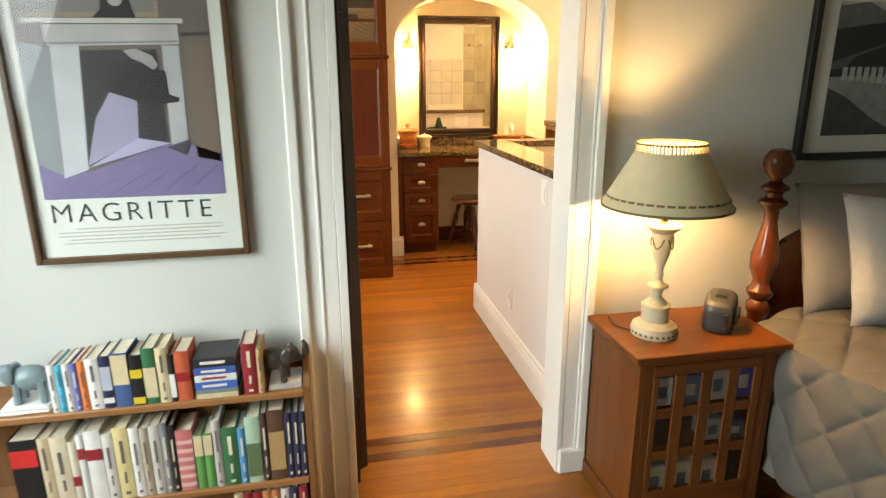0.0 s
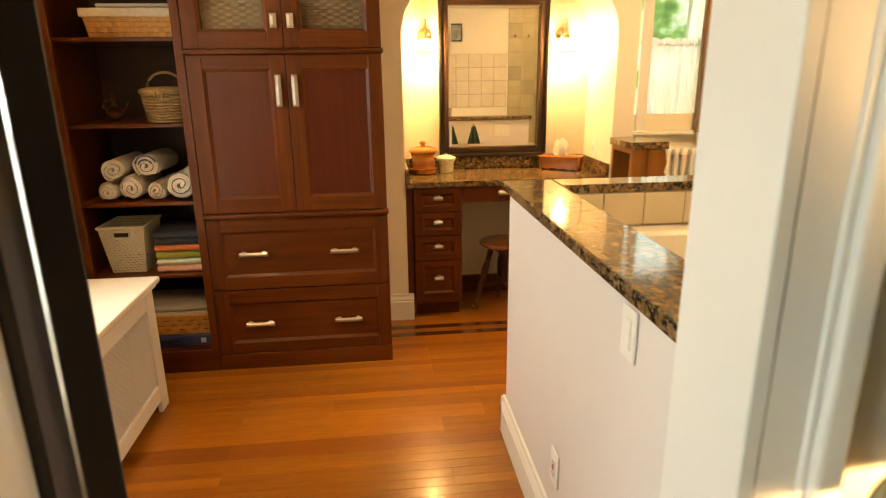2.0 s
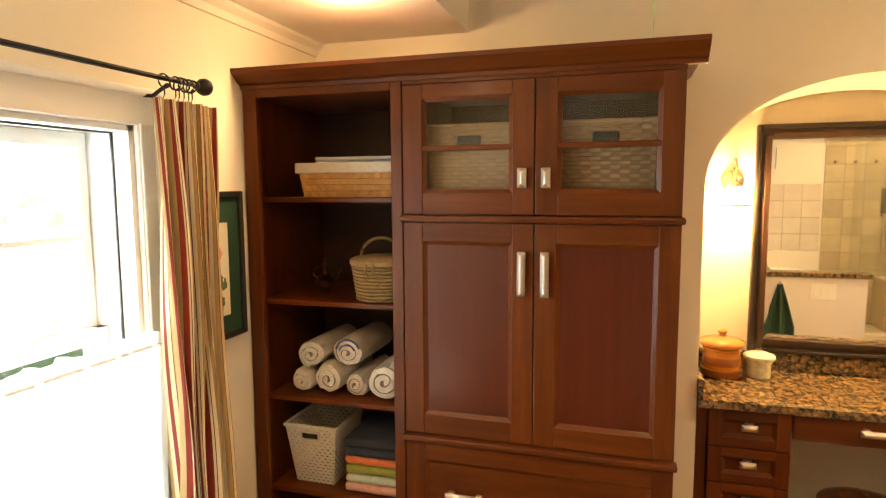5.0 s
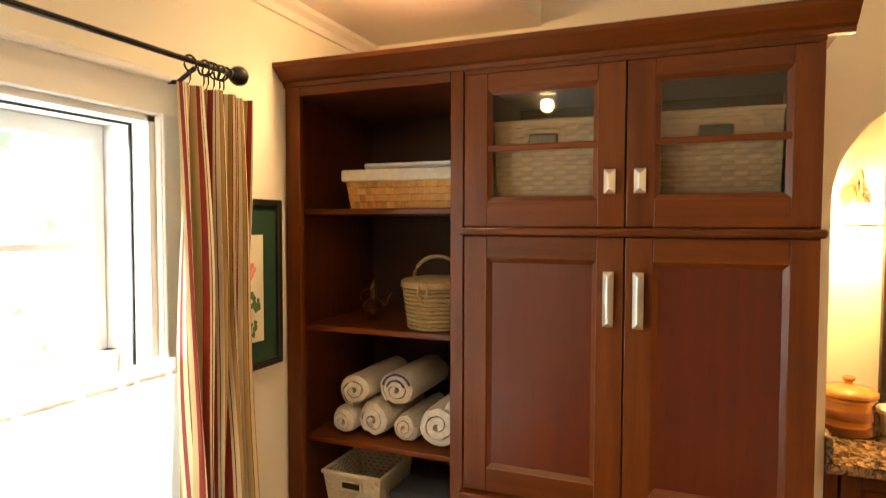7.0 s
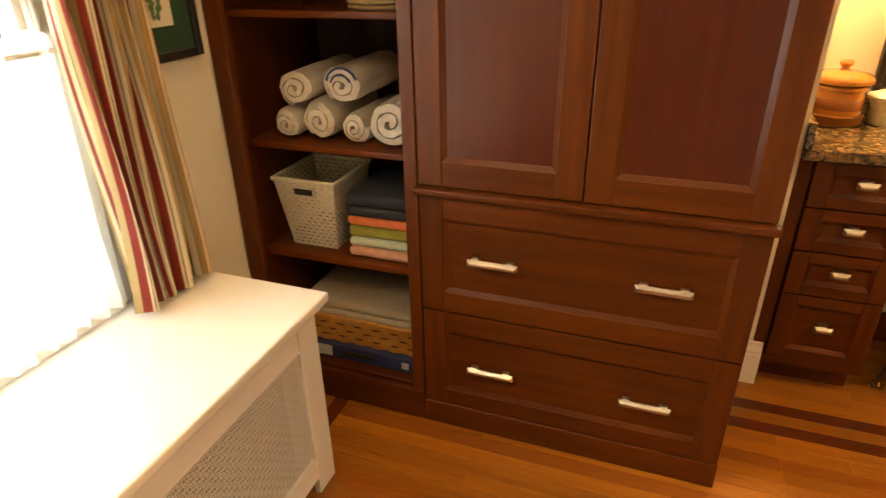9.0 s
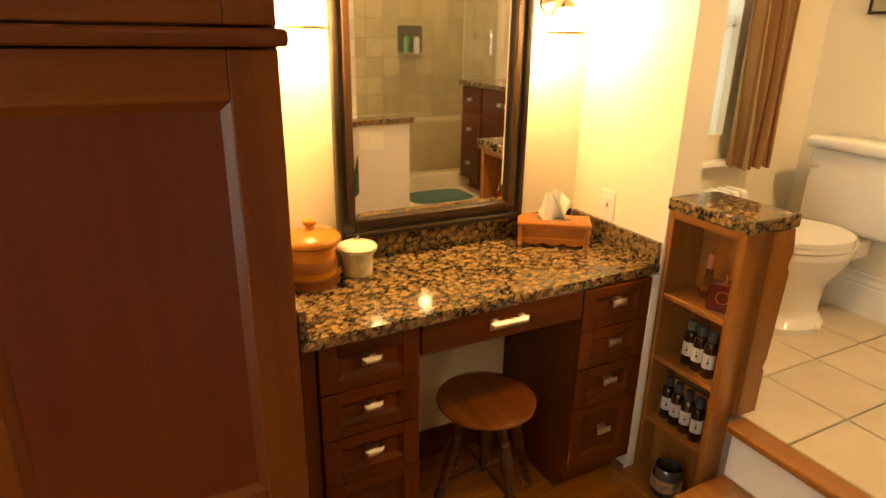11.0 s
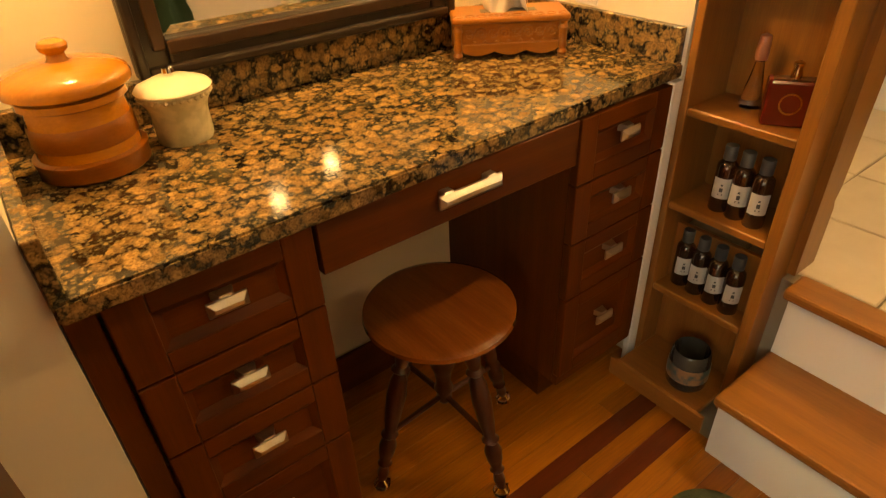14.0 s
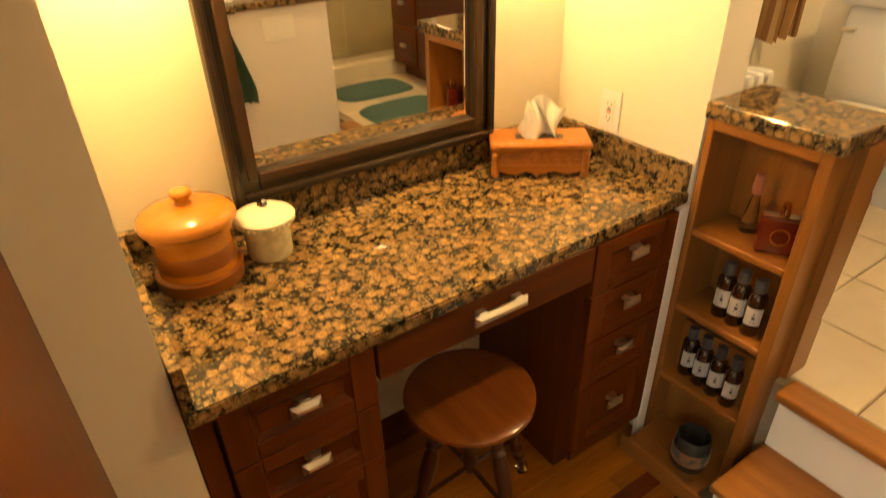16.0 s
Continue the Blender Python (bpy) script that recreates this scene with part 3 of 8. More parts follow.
def panel_door(name, x0, x1, z0, z1, px0, px1, pz0, pz1, parent, y=CY, horizontal=False, panel=True, wood_set=CHERRY, t=0.022):
    """Frame-and-panel front: two stiles, two rails, moulded edge and a sunk panel."""
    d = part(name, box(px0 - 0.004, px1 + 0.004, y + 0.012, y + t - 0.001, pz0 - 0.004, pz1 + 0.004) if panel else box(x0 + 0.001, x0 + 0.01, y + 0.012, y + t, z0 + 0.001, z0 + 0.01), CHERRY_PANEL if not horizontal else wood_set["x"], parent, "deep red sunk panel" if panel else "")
    part("stile", box(x0, px0, y, y + t, z0, z1, 0.0025, seg=2), wood_set["z"], d)
    part("stile", box(px1, x1, y, y + t, z0, z1, 0.0025, seg=2), wood_set["z"], d)
    part("rail", box(px0, px1, y + 0.0005, y + t, z0, pz0, 0.002, seg=2), wood_set["x"], d)
    part("rail", box(px0, px1, y + 0.0005, y + t, pz1, z1, 0.002, seg=2), wood_set["x"], d)
    w, dy = 0.013, 0.0115
    for a, b, c, e, ax in ((px0, px1, pz0, 1, "x"), (px0, px1, pz1, -1, "x"), (pz0, pz1, px0, 1, "z"), (pz0, pz1, px1, -1, "z")):
        if ax == "x":
            bm = prism(((y + 0.003, c), (y + dy, c + e * w), (y + t - 0.002, c + e * w), (y + t - 0.002, c)), "x", a, b)
        else:
            bm = prism(((c, y + 0.003), (c + e * w, y + dy), (c + e * w, y + t - 0.002), (c, y + t - 0.002)), "z", a, b)
        part("bead", bm, wood_set[ax], d)
    return d


def facet(bm, x, z, hw, hh, y, deep, cut):
    """A bar with a flat back at y and a face that slopes on all four sides."""
    own = bmesh.new()
    a = [own.verts.new((x + u * hw, y, z + v * hh)) for u, v in ((-1, -1), (1, -1), (1, 1), (-1, 1))]
    b = [own.verts.new((x + u * hw, y - deep * 0.4, z + v * hh)) for u, v in ((-1, -1), (1, -1), (1, 1), (-1, 1))]
    c = [own.verts.new((x + u * (hw - cut), y - deep, z + v * (hh - cut))) for u, v in ((-1, -1), (1, -1), (1, 1), (-1, 1))]
    own.faces.new(a[::-1])
    own.faces.new(c)
    for p, q in ((a, b), (b, c)):
        for k in range(4):
            own.faces.new((p[k], p[(k + 1) % 4], q[(k + 1) % 4], q[k]))
    bmesh.ops.bevel(own, geom=own.edges[:], offset=0.0008, segments=1, affect="EDGES")
    merge(bm, own)


def bar_pull(parent, x, z, length, upright=False, y=CY, w=0.020):
    """Square nickel pull: a bevelled, slightly waisted bar on two short feet."""
    bm = bmesh.new()
    h = length / 2
    if upright:
        facet(bm, x, z, w / 2 + 0.001, h, y - 0.014, 0.014, w / 2 - 0.002)
        for s in (-1, 1):
            box(x - w / 2, x + w / 2, y - 0.018, y, z + s * (h - 0.014) - 0.012, z + s * (h - 0.014) + 0.012, 0.003, bm)
    else:
        facet(bm, x, z, h, w / 2 + 0.001, y - 0.015, 0.014, w / 2 - 0.003)
        for s in (-1, 1):
            box(x + s * (h - 0.022) - 0.012, x + s * (h - 0.022) + 0.012, y - 0.020, y, z - 0.004, z + w / 2 + 0.004, 0.003, bm)
    return part("handle", bm, NICKEL, parent, "brushed nickel pull")


part("side", box(CX0, CX0 + 0.02, CY + 0.022, NY - 0.002, 0, 2.075), CHERRY["z"], tall)
part("side", box(CX1 - 0.02, CX1, CY + 0.022, NY - 0.002, 0, 2.075), CHERRY["z"], tall)
part("back", box(CX0 + 0.02, CX1 - 0.02, NY - 0.012, NY - 0.003, 0.09, 2.07), SHADEIN, tall)
part("floor_board", box(CX0 + 0.02, CX1 - 0.02, CY + 0.022, NY - 0.012, 1.60, 1.618), CHERRY["x"], tall)
part("floor_board", box(CX0 + 0.02, CX1 - 0.02, CY + 0.022, NY - 0.012, 0.825, 0.843), CHERRY["x"], tall)
part("top_board", box(CX0 + 0.02, CX1 - 0.02, CY + 0.022, NY - 0.012, 2.055, 2.075), CHERRY["x"], tall)
part("plinth", box(CX0, CX1, CY - 0.001, CY + 0.021, 0, 0.088, 0.002), CHERRY["x"], tall)
part("frieze", box(CX0, CX1, CY + 0.004, CY + 0.022, 2.062, 2.085, 0.001), CHERRY["x"], tall)
for z in (1.612, 0.836):
    part("ledge", box(CX0 - 0.008, CX1 + 0.008, CY - 0.024, CY + 0.020, z - 0.012, z + 0.010, 0.007, seg=3), CHERRY["x"], tall, "rounded ledge moulding")
for (x0, x1, a, b, kx) in ((CX0 + 0.002, CM - 0.002, -0.348, -0.040, CM - 0.039), (CM + 0.002, CX1 - 0.002, 0.105, 0.416, CM + 0.037)):
    d = panel_door("door", x0, x1, 1.625, 2.060, a, b, 1.697, 2.014, tall, panel=False)
    part("muntin", box(a, b, CY + 0.002, CY + 0.02, 1.838, 1.856, 0.003), CHERRY["x"], d)
    part("pane", box(a, b, CY + 0.011, CY + 0.014, 1.697, 2.014), PANE, d, "clear glass pane")
    bm = bmesh.new()
    facet(bm, kx, 1.745, 0.015, 0.032, CY - 0.010, 0.016, 0.012)
    box(kx - 0.008, kx + 0.008, CY - 0.014, CY, 1.735, 1.755, 0.001, bm)
    part("knob", bm, NICKEL, d, "brushed nickel knob")
    d = panel_door("door", x0, x1, 0.850, 1.597, a, b, 0.920, 1.534, tall)
    bar_pull(d, kx, 1.433, 0.148, True, w=0.026)
for z0, z1, p0, p1, hz in ((0.449, 0.822, 0.515, 0.752, 0.637), (0.092, 0.443, 0.150, 0.372, 0.258)):
    d = panel_door("drawer", CX0 + 0.002, CX1 - 0.002, z0, z1, -0.348, 0.415, p0, p1, tall, horizontal=True)
    for hx in (-0.197, 0.258):
        bar_pull(d, hx, hz, 0.145)
# crown moulding across both units
cr = [(CY + 0.02, 2.075), (CY - 0.004, 2.075), (CY - 0.006, 2.088), (CY - 0.02, 2.094), (CY - 0.036, 2.108), (CY - 0.056, 2.125), (CY - 0.060, 2.128), (CY - 0.060, 2.143), (CY + 0.02, 2.143)]
crown = thing("crown_moulding", "cherry crown moulding along the cabinet tops", "moulding", (-0.2, 4.4, 2.075))
part("front_length", prism(cr, "x", WX + 0.002, CX1 + 0.055), CHERRY["x"], crown)
part("return_length", prism([(CX1 + CY - y, z) for y, z in cr], "y", CY + 0.021, NY - 0.002), CHERRY["y"], crown)
part("cover", box(WX + 0.002, CX1 - 0.02, CY + 0.0205, NY - 0.002, 2.078, 2.10), CHERRY["x"], crown)

# open shelf unit
SX0, SX1, SYF = -1.045, -0.422, 4.466
op = thing("open_shelf_unit", "dark cherry open shelves stacked with towels and baskets", "shelf unit", (-0.73, 4.68, 0))
part("stile", box(SX0, -0.988, CY, CY + 0.022, 0.10, 2.075, 0.002), CHERRY["z"], op)
part("stile", box(-0.462, SX1, CY + 0.001, CY + 0.022, 0.10, 2.075, 0.002), CHERRY["z"], op)
part("top_rail", box(-0.988, -0.462, CY, CY + 0.022, 2.045, 2.075, 0.002), CHERRY["x"], op)
part("plinth", box(SX0, SX1, CY - 0.0005, CY + 0.021, 0, 0.118, 0.002), CHERRY["x"], op)
part("side", box(SX0, SX0 + 0.018, CY + 0.022, NY - 0.002, 0, 2.075), CHERRY["z"], op)
part("side", box(SX1 - 0.020, SX1 - 0.001, CY + 0.022, NY - 0.002, 0, 2.075), CHERRY["z"], op)
part("back", box(SX0 + 0.018, SX1 - 0.02, NY - 0.012, NY - 0.003, 0.09, 2.07), SHADEIN, op)
SHELVES = (0.125, 0.524, 0.904, 1.288, 1.682)
for z in SHELVES:
    part("shelf", box(SX0 + 0.018, SX1 - 0.02, (CY + 0.023) if z < 0.2 else SYF, NY - 0.013, z - 0.02, z, 0.004, seg=2), CHERRY["x"], op)
part("top_board", box(SX0 + 0.018, SX1 - 0.02, CY + 0.022, NY - 0.013, 2.05, 2.07), CHERRY["x"], op)
# ---- vanity in the niche ----
VY = 4.956
van = thing("vanity_counter", "polished brown granite vanity top with low upstands", "countertop", (1.24, 5.2, 0.845))
slab = prism(((0.607, 4.934), (1.872, 4.966), (1.872, 5.46), (0.607, 5.46)), "z", 0.845, 0.877)
bmesh.ops.bevel(slab, geom=slab.edges[:], offset=0.004, segments=2, affect="EDGES")
part("slab", slab, GRANITE, van)
part("upstand", box(0.607, 0.627, 4.950, 5.44, 0.8775, 0.957, 0.002), GRANITE, van)
part("upstand", box(0.607, 1.852, 5.440, 5.4605, 0.8775, 0.957, 0.002), GRANITE, van)
part("upstand", box(1.852, 1.871, 4.972, 5.44, 0.8775, 0.955, 0.002), GRANITE, van)


def cup_knob(parent, x, z, y):
    bm = bmesh.new()
    facet(bm, x, z, 0.030, 0.0125, y - 0.015, 0.013, 0.009)
    merge(bm, prism(((x - 0.009, y - 0.017), (x + 0.009, y - 0.017), (x + 0.017, y + 0.004), (x - 0.017, y + 0.004)), "z", z + 0.002, z + 0.0165))
    return part("handle", bm, NICKEL, parent, "brushed nickel pull")


def drawer_stack(x0, x1, name, label):
    u = thing(name, label, "cabinet", ((x0 + x1) / 2, 5.2, 0), group="vanity drawer units")
    part("body", box(x0 + 0.002, x1 - 0.002, VY + 0.022, 5.455, 0.10, 0.843), CHERRY["z"], u)
    part("toe_kick", box(x0 + 0.01, x1 - 0.01, VY + 0.075, 5.40, 0, 0.10), CHERRY["x"], u)
    part("rail", box(x0, x1, VY + 0.004, VY + 0.022, 0.100, 0.128, 0.001), CHERRY["x"], u)
    for z0, z1 in ((0.692, 0.840), (0.543, 0.688), (0.385, 0.539), (0.130, 0.381)):
        d = panel_door("drawer", x0 + 0.003, x1 - 0.003, z0, z1, x0 + 0.055, x1 - 0.055, z0 + 0.038, z1 - 0.038, u, VY, True)
        cup_knob(d, (x0 + x1) / 2, (z0 + z1) / 2 + 0.010, VY + 0.008)
    return u


drawer_stack(0.648, 0.948, "drawer_unit", "cherry stack of four drawers under the granite top")
structure("trim_filler", box(0.607, 0.6465, 4.966, 4.984, 0.0, 0.844, 0.002), CHERRY["z"], "dark cherry filler strip between wall and drawers", "trim")
drawer_stack(1.533, 1.833, "drawer_unit", "cherry stack of four drawers beside the kneehole")
mid = thing("kneehole_drawer", "shallow cherry drawer over the kneehole", "drawer", (1.24, 5.1, 0.745))
part("front", box(0.951, 1.530, VY, VY + 0.02, 0.745, 0.843, 0.002), CHERRY["x"], mid)
part("tray", box(0.955, 1.526, VY + 0.02, 5.35, 0.76, 0.835), CHERRY["x"], mid)
bar_pull(mid, 1.237, 0.800, 0.14, y=VY, w=0.024)
structure("trim_kneehole", box(0.95, 1.532, 5.40, 5.455, 0, 0.843), CREAM, "painted panel at the back of the kneehole", "panel")
structure("baseboard_kneehole", box(0.95, 1.532, 5.385, 5.3995, 0, 0.13, 0.003), CHERRY["x"], "dark base strip in the kneehole", "baseboard")
structure("trim_filler", box(1.836, 1.870, 4.957, 4.975, 0.0, 0.843, 0.002), WHITE, "white filler strip by the drawers", "trim")

# mirror
MX0, MX1, MZ0, MZ1 = 0.863, 1.588, 0.962, 1.982
mir = thing("wall_mirror", "tall wall mirror in a wide dark wooden frame", "mirror", (1.235, 5.44, 0.96))
W = 0.062
for x0, x1, z0, z1, ax in ((MX0, MX0 + W, MZ0, MZ1, "z"), (MX1 - W, MX1, MZ0, MZ1, "z"), (MX0 + W, MX1 - W, MZ0, MZ0 + W, "x"), (MX0 + W, MX1 - W, MZ1 - W, MZ1, "x")):
    bm = bmesh.new()
    box(x0, x1, 5.425, 5.452, z0, z1, 0.006, bm, 2)
    if ax == "z":
        inner, outer = (x1 - 0.026, x1) if x0 == MX0 else (x0, x0 + 0.026), (x0, x0 + 0.02) if x0 == MX0 else (x1 - 0.02, x1)
        part("inner_moulding", box(*inner, 5.419, 5.43, z0 + W * 0.74, z1 - W * 0.74, 0.005, seg=3), MIRINNER, mir, "brown inner moulding")
        box(*outer, 5.412, 5.43, z0, z1, 0.006, bm, 2)
    else:
        inner, outer = (z1 - 0.026, z1) if z0 == MZ0 else (z0, z0 + 0.026), (z0, z0 + 0.02) if z0 == MZ0 else (z1 - 0.02, z1)
        part("inner_moulding", box(x0, x1, 5.4192, 5.43, *inner, 0.004, seg=2), MIRINNER, mir, "brown inner moulding")
        box(x0 - W + 0.02, x1 + W - 0.02, 5.4122, 5.43, *outer, 0.006, bm, 2)
    part("frame_side", bm, MIRFRAME, mir)
gl = bmesh.new()
GX0, GX1, GZ0, GZ1, bv = MX0 + W - 0.001, MX1 - W + 0.001, MZ0 + W - 0.001, MZ1 - W + 0.001, 0.022
o = [gl.verts.new((x, 5.4425, z)) for x, z in ((GX0, GZ0), (GX1, GZ0), (GX1, GZ1), (GX0, GZ1))]
i_ = [gl.verts.new((x, 5.4412, z)) for x, z in ((GX0 + bv, GZ0 + bv), (GX1 - bv, GZ0 + bv), (GX1 - bv, GZ1 - bv), (GX0 + bv, GZ1 - bv))]
gl.faces.new(i_)
for k in range(4):
    gl.faces.new((o[k], o[(k + 1) % 4], i_[(k + 1) % 4], i_[k]))
part("glass", gl, MIRROR, mir, "silvered mirror glass")

# sconces
SHADE = glow_mat("lit_sconce_glass", (1.0, 0.72, 0.38), 16)


def sconce(x, y):
    s = thing("wall_sconce", "lit gilt wall lamp with a bell glass shade", "wall lamp", (x, BACK - 0.001, 1.70), group="mirror sconces")
    part("back_plate", lathe([(0, 0), (0.045, 0), (0.050, 0.006), (0.046, 0.014), (0.030, 0.018), (0.016, 0.03), (0, 0.032)], m=pose(x, BACK - 0.001, 1.735, 90, 0, 0)), GILT, s, smooth=True)
    arm = [(x, BACK - 0.02, 1.735), (x, BACK - 0.035, 1.745), (x, BACK - 0.04, 1.79)]
    arm += [(x, BACK - 0.07 + 0.03 * math.cos(a), 1.79 + 0.045 * math.sin(a)) for a in (0.5, 1.0, 1.57, 2.1, 2.7)] + [(x, y + 0.002, 1.785), (x, y, 1.75)]
    part("arm", tube(arm, 0.006, 10), GILT, s, smooth=True)
    part("holder", lathe([(0, 1.765), (0.008, 1.76), (0.012, 1.745), (0.010, 1.735), (0.018, 1.73), (0.026, 1.715), (0.028, 1.70), (0, 1.70)], (x, y, 0)), GILT, s, smooth=True)
    sh = lathe([(0.022, 1.712), (0.036, 1.705), (0.044, 1.685), (0.048, 1.66), (0.054, 1.64), (0.064, 1.630), (0.064, 1.626), (0.052, 1.632), (0.046, 1.655), (0.041, 1.685), (0.034, 1.70), (0.022, 1.705)], (x, y, 0), 36)
    so = part("shade", sh, SHADE, s, "glowing white bell glass", smooth=True)
    so.visible_shadow = False
    part("rim", lathe([(0.0645, 1.625), (0.0665, 1.627), (0.0665, 1.632), (0.0645, 1.634)], (x, y, 0), 36), GILT, s, "beaded gilt rim", smooth=True)


for sx, sy in SCONCES:
    sconce(sx, sy)

# ---- oak niche shelf at the stairs ----
ok = thing("oak_shelf", "narrow oak shelf unit with a granite top, holding bottles", "shelf unit", (1.97, 4.8, 0))
OX0, OX1, OY0, OY1 = 1.876, 2.045, 4.664, 4.962
part("side", box(OX0, OX1, OY0, OY0 + 0.028, 0.0, 1.078, 0.002), OAK["z"], ok)
part("side", box(OX0, OX1, OY1 - 0.02, OY1, 0.0, 1.078, 0.002), OAK["z"], ok)
part("back", box(OX1 - 0.012, OX1 - 0.001, OY0 + 0.028, OY1 - 0.02, 0.0, 1.078), OAK["z"], ok)
for z in (0.06, 0.283, 0.537, 0.780):
    part("shelf", box(OX0 + 0.002 if z > 0.1 else 1.775, OX1 - 0.012, OY0 + 0.028, OY1 - 0.02, z - 0.02, z, 0.003), OAK["y"], ok)
part("top_rail", box(OX0, OX1 - 0.012, OY0 + 0.028, OY1 - 0.02, 1.05, 1.078), OAK["y"], ok)
part("lower_back", box(1.944, 1.957, OY0 + 0.028, OY1 - 0.02, 0.06, 0.45), OAK["z"], ok)
part("base_front", box(1.765, 1.777, OY0 + 0.005, OY1, 0, 0.06, 0.002), OAK["y"], ok)
part("granite_top", box(1.858, 2.085, 4.645, 4.962, 1.079, 1.120, 0.005, seg=2), GRANITE, ok, "polished granite top")
sk = [(OX0 + 0.09, 0.43), (OX1 + 0.012, 0.43), (OX1 + 0.012, 0.58), (OX1 + 0.002, 0.60), (OX1 + 0.014, 0.63), (OX1 + 0.030, 0.93), (OX1 + 0.018, 0.95), (OX1 + 0.030, 1.0), (OX1 + 0.016, 1.076), (OX0 + 0.09, 1.076)]
part("bracket", prism(sk, "y", OY0 - 0.022, OY0 - 0.001), OAK["z"], ok, "shaped oak end panel")

# ---- radiator bench under the west window ----
bench = thing("radiator_cover", "white painted radiator cover with a pierced front", "radiator cover", (-0.82, 3.1, 0))
BX, BY, BZ = -0.60, 4.085, 0.631
part("top", box(WX + 0.002, BX + 0.030, SY + 0.02, BY + 0.032, BZ - 0.028, BZ, 0.006, seg=2), WHITE, bench)
part("moulding", box(WX + 0.002, BX + 0.016, SY + 0.02, BY + 0.016, BZ - 0.045, BZ - 0.028, 0.006, seg=2), WHITE, bench)
part("stile", box(BX - 0.02, BX, BY - 0.085, BY, 0, BZ - 0.045, 0.002), WHITE, bench)
part("stile", box(BX - 0.02, BX, SY + 0.02, SY + 0.10, 0, BZ - 0.045, 0.002), WHITE, bench)
part("stile", box(BX - 0.02, BX, 3.02, 3.10, 0.07, BZ - 0.045, 0.002), WHITE, bench)
part("rail", box(BX - 0.0195, BX - 0.0005, SY + 0.10, BY - 0.085, BZ - 0.125, BZ - 0.045, 0.002), WHITE, bench)
part("rail", box(BX - 0.0195, BX - 0.0005, SY + 0.10, BY - 0.085, 0.06, 0.135, 0.002), WHITE, bench)
part("end_panel", box(WX + 0.002, BX - 0.02, BY - 0.018, BY, 0.0, BZ - 0.045, 0.002), WHITE, bench)


def grille(y0, y1, z0, z1, x, step):
    """Pierced sheet: a lattice of thin crossed bars with a knot at each crossing."""
    bm = bmesh.new()
    ny, nz = int((y1 - y0) / step), int((z1 - z0) / step)
    verts, faces = [], []

    def bar(cy, cz, hy, hz, hx=0.0015):
        s = len(verts)
        verts.extend([(x + a * hx, cy + b * hy, cz + c * hz) for a in (-1, 1) for b in (-1, 1) for c in (-1, 1)])
        faces.extend([[s + k for k in f] for f in ((0, 1, 3, 2), (4, 6, 7, 5), (0, 4, 5, 1), (2, 3, 7, 6), (0, 2, 6, 4), (1, 5, 7, 3))])
    for i in range(ny + 1):
        bar(y0 + i * (y1 - y0) / ny, (z0 + z1) / 2, step * 0.09, (z1 - z0) / 2)
    for j in range(nz + 1):
        bar((y0 + y1) / 2, z0 + j * (z1 - z0) / nz, (y1 - y0) / 2, step * 0.09, 0.0013)
    for i in range(ny):
        for j in range(nz):
            if (i + j) % 2 == 0:
                bar(y0 + (i + 0.5) * (y1 - y0) / ny, z0 + (j + 0.5) * (z1 - z0) / nz, step * 0.40, step * 0.11, 0.001)
            else:
                bar(y0 + (i + 0.5) * (y1 - y0) / ny, z0 + (j + 0.5) * (z1 - z0) / nz, step * 0.11, step * 0.40, 0.001)
    me = bpy.data.meshes.new("grille")
    me.from_pydata(verts, [], faces)
    bm.from_mesh(me)
    bpy.data.meshes.remove(me)
    return bm


part("grille", grille(3.10, BY - 0.085, 0.135, BZ - 0.125, BX - 0.012, 0.0150), WHITE, bench, "pierced white metal sheet", kind="stuff")
part("grille", grille(SY + 0.10, 3.02, 0.135, BZ - 0.125, BX - 0.012, 0.0150), WHITE, bench, "pierced white metal sheet", kind="stuff")
# added dark sheet: its colour gives the grille's holes their shade
part("backing", box(BX - 0.13, BX - 0.12, SY + 0.03, BY - 0.03, 0.02, BZ - 0.06), mat("radiator_shade", (0.07, 0.055, 0.045), (0.045, 0.037, 0.03), 14, rough=0.7), bench, "dark sheet standing in for the shade behind the grille")

# ---- windows and curtains ----


def garden_mat(name, deep, middle, strength):
    """Bright leafy distance, out of focus."""
    m = bpy.data.materials.new(name)
    m.use_nodes = True
    n, l = m.node_tree.nodes, m.node_tree.links
    b, c, z, r = n["Principled BSDF"], n.new("ShaderNodeTexCoord"), n.new("ShaderNodeTexNoise"), n.new("ShaderNodeValToRGB")
    z.inputs["Scale"].default_value, z.inputs["Detail"].default_value = 2.2, 7
    l.new(c.outputs["Object"], z.inputs["Vector"])
    l.new(z.outputs["Fac"], r.inputs[0])
    e = r.color_ramp.elements
    e[0].position, e[0].color = 0.36, (*deep, 1)
    e[1].position, e[1].color = 0.62, (0.95, 1.0, 0.96, 1)
    e.new(0.47).color = (*middle, 1)
    l.new(r.outputs[0], b.inputs["Emission Color"])
    b.inputs["Base Color"].default_value = (0.1, 0.2, 0.06, 1)
    b.inputs["Emission Strength"].default_value = strength
    return m


structure("backdrop_west", box(-7.1, -7.0, -6, 12, -2, 8), garden_mat("pale_garden", (0.20, 0.36, 0.20), (0.50, 0.66, 0.50), 4.5), "sunlit green garden beyond the window", "backdrop")
structure("backdrop_north", box(-4, 9, 11.0, 11.1, -2, 8), garden_mat("green_garden", (0.03, 0.10, 0.02), (0.16, 0.36, 0.09), 1.6), "sunlit green trees beyond the window", "backdrop")
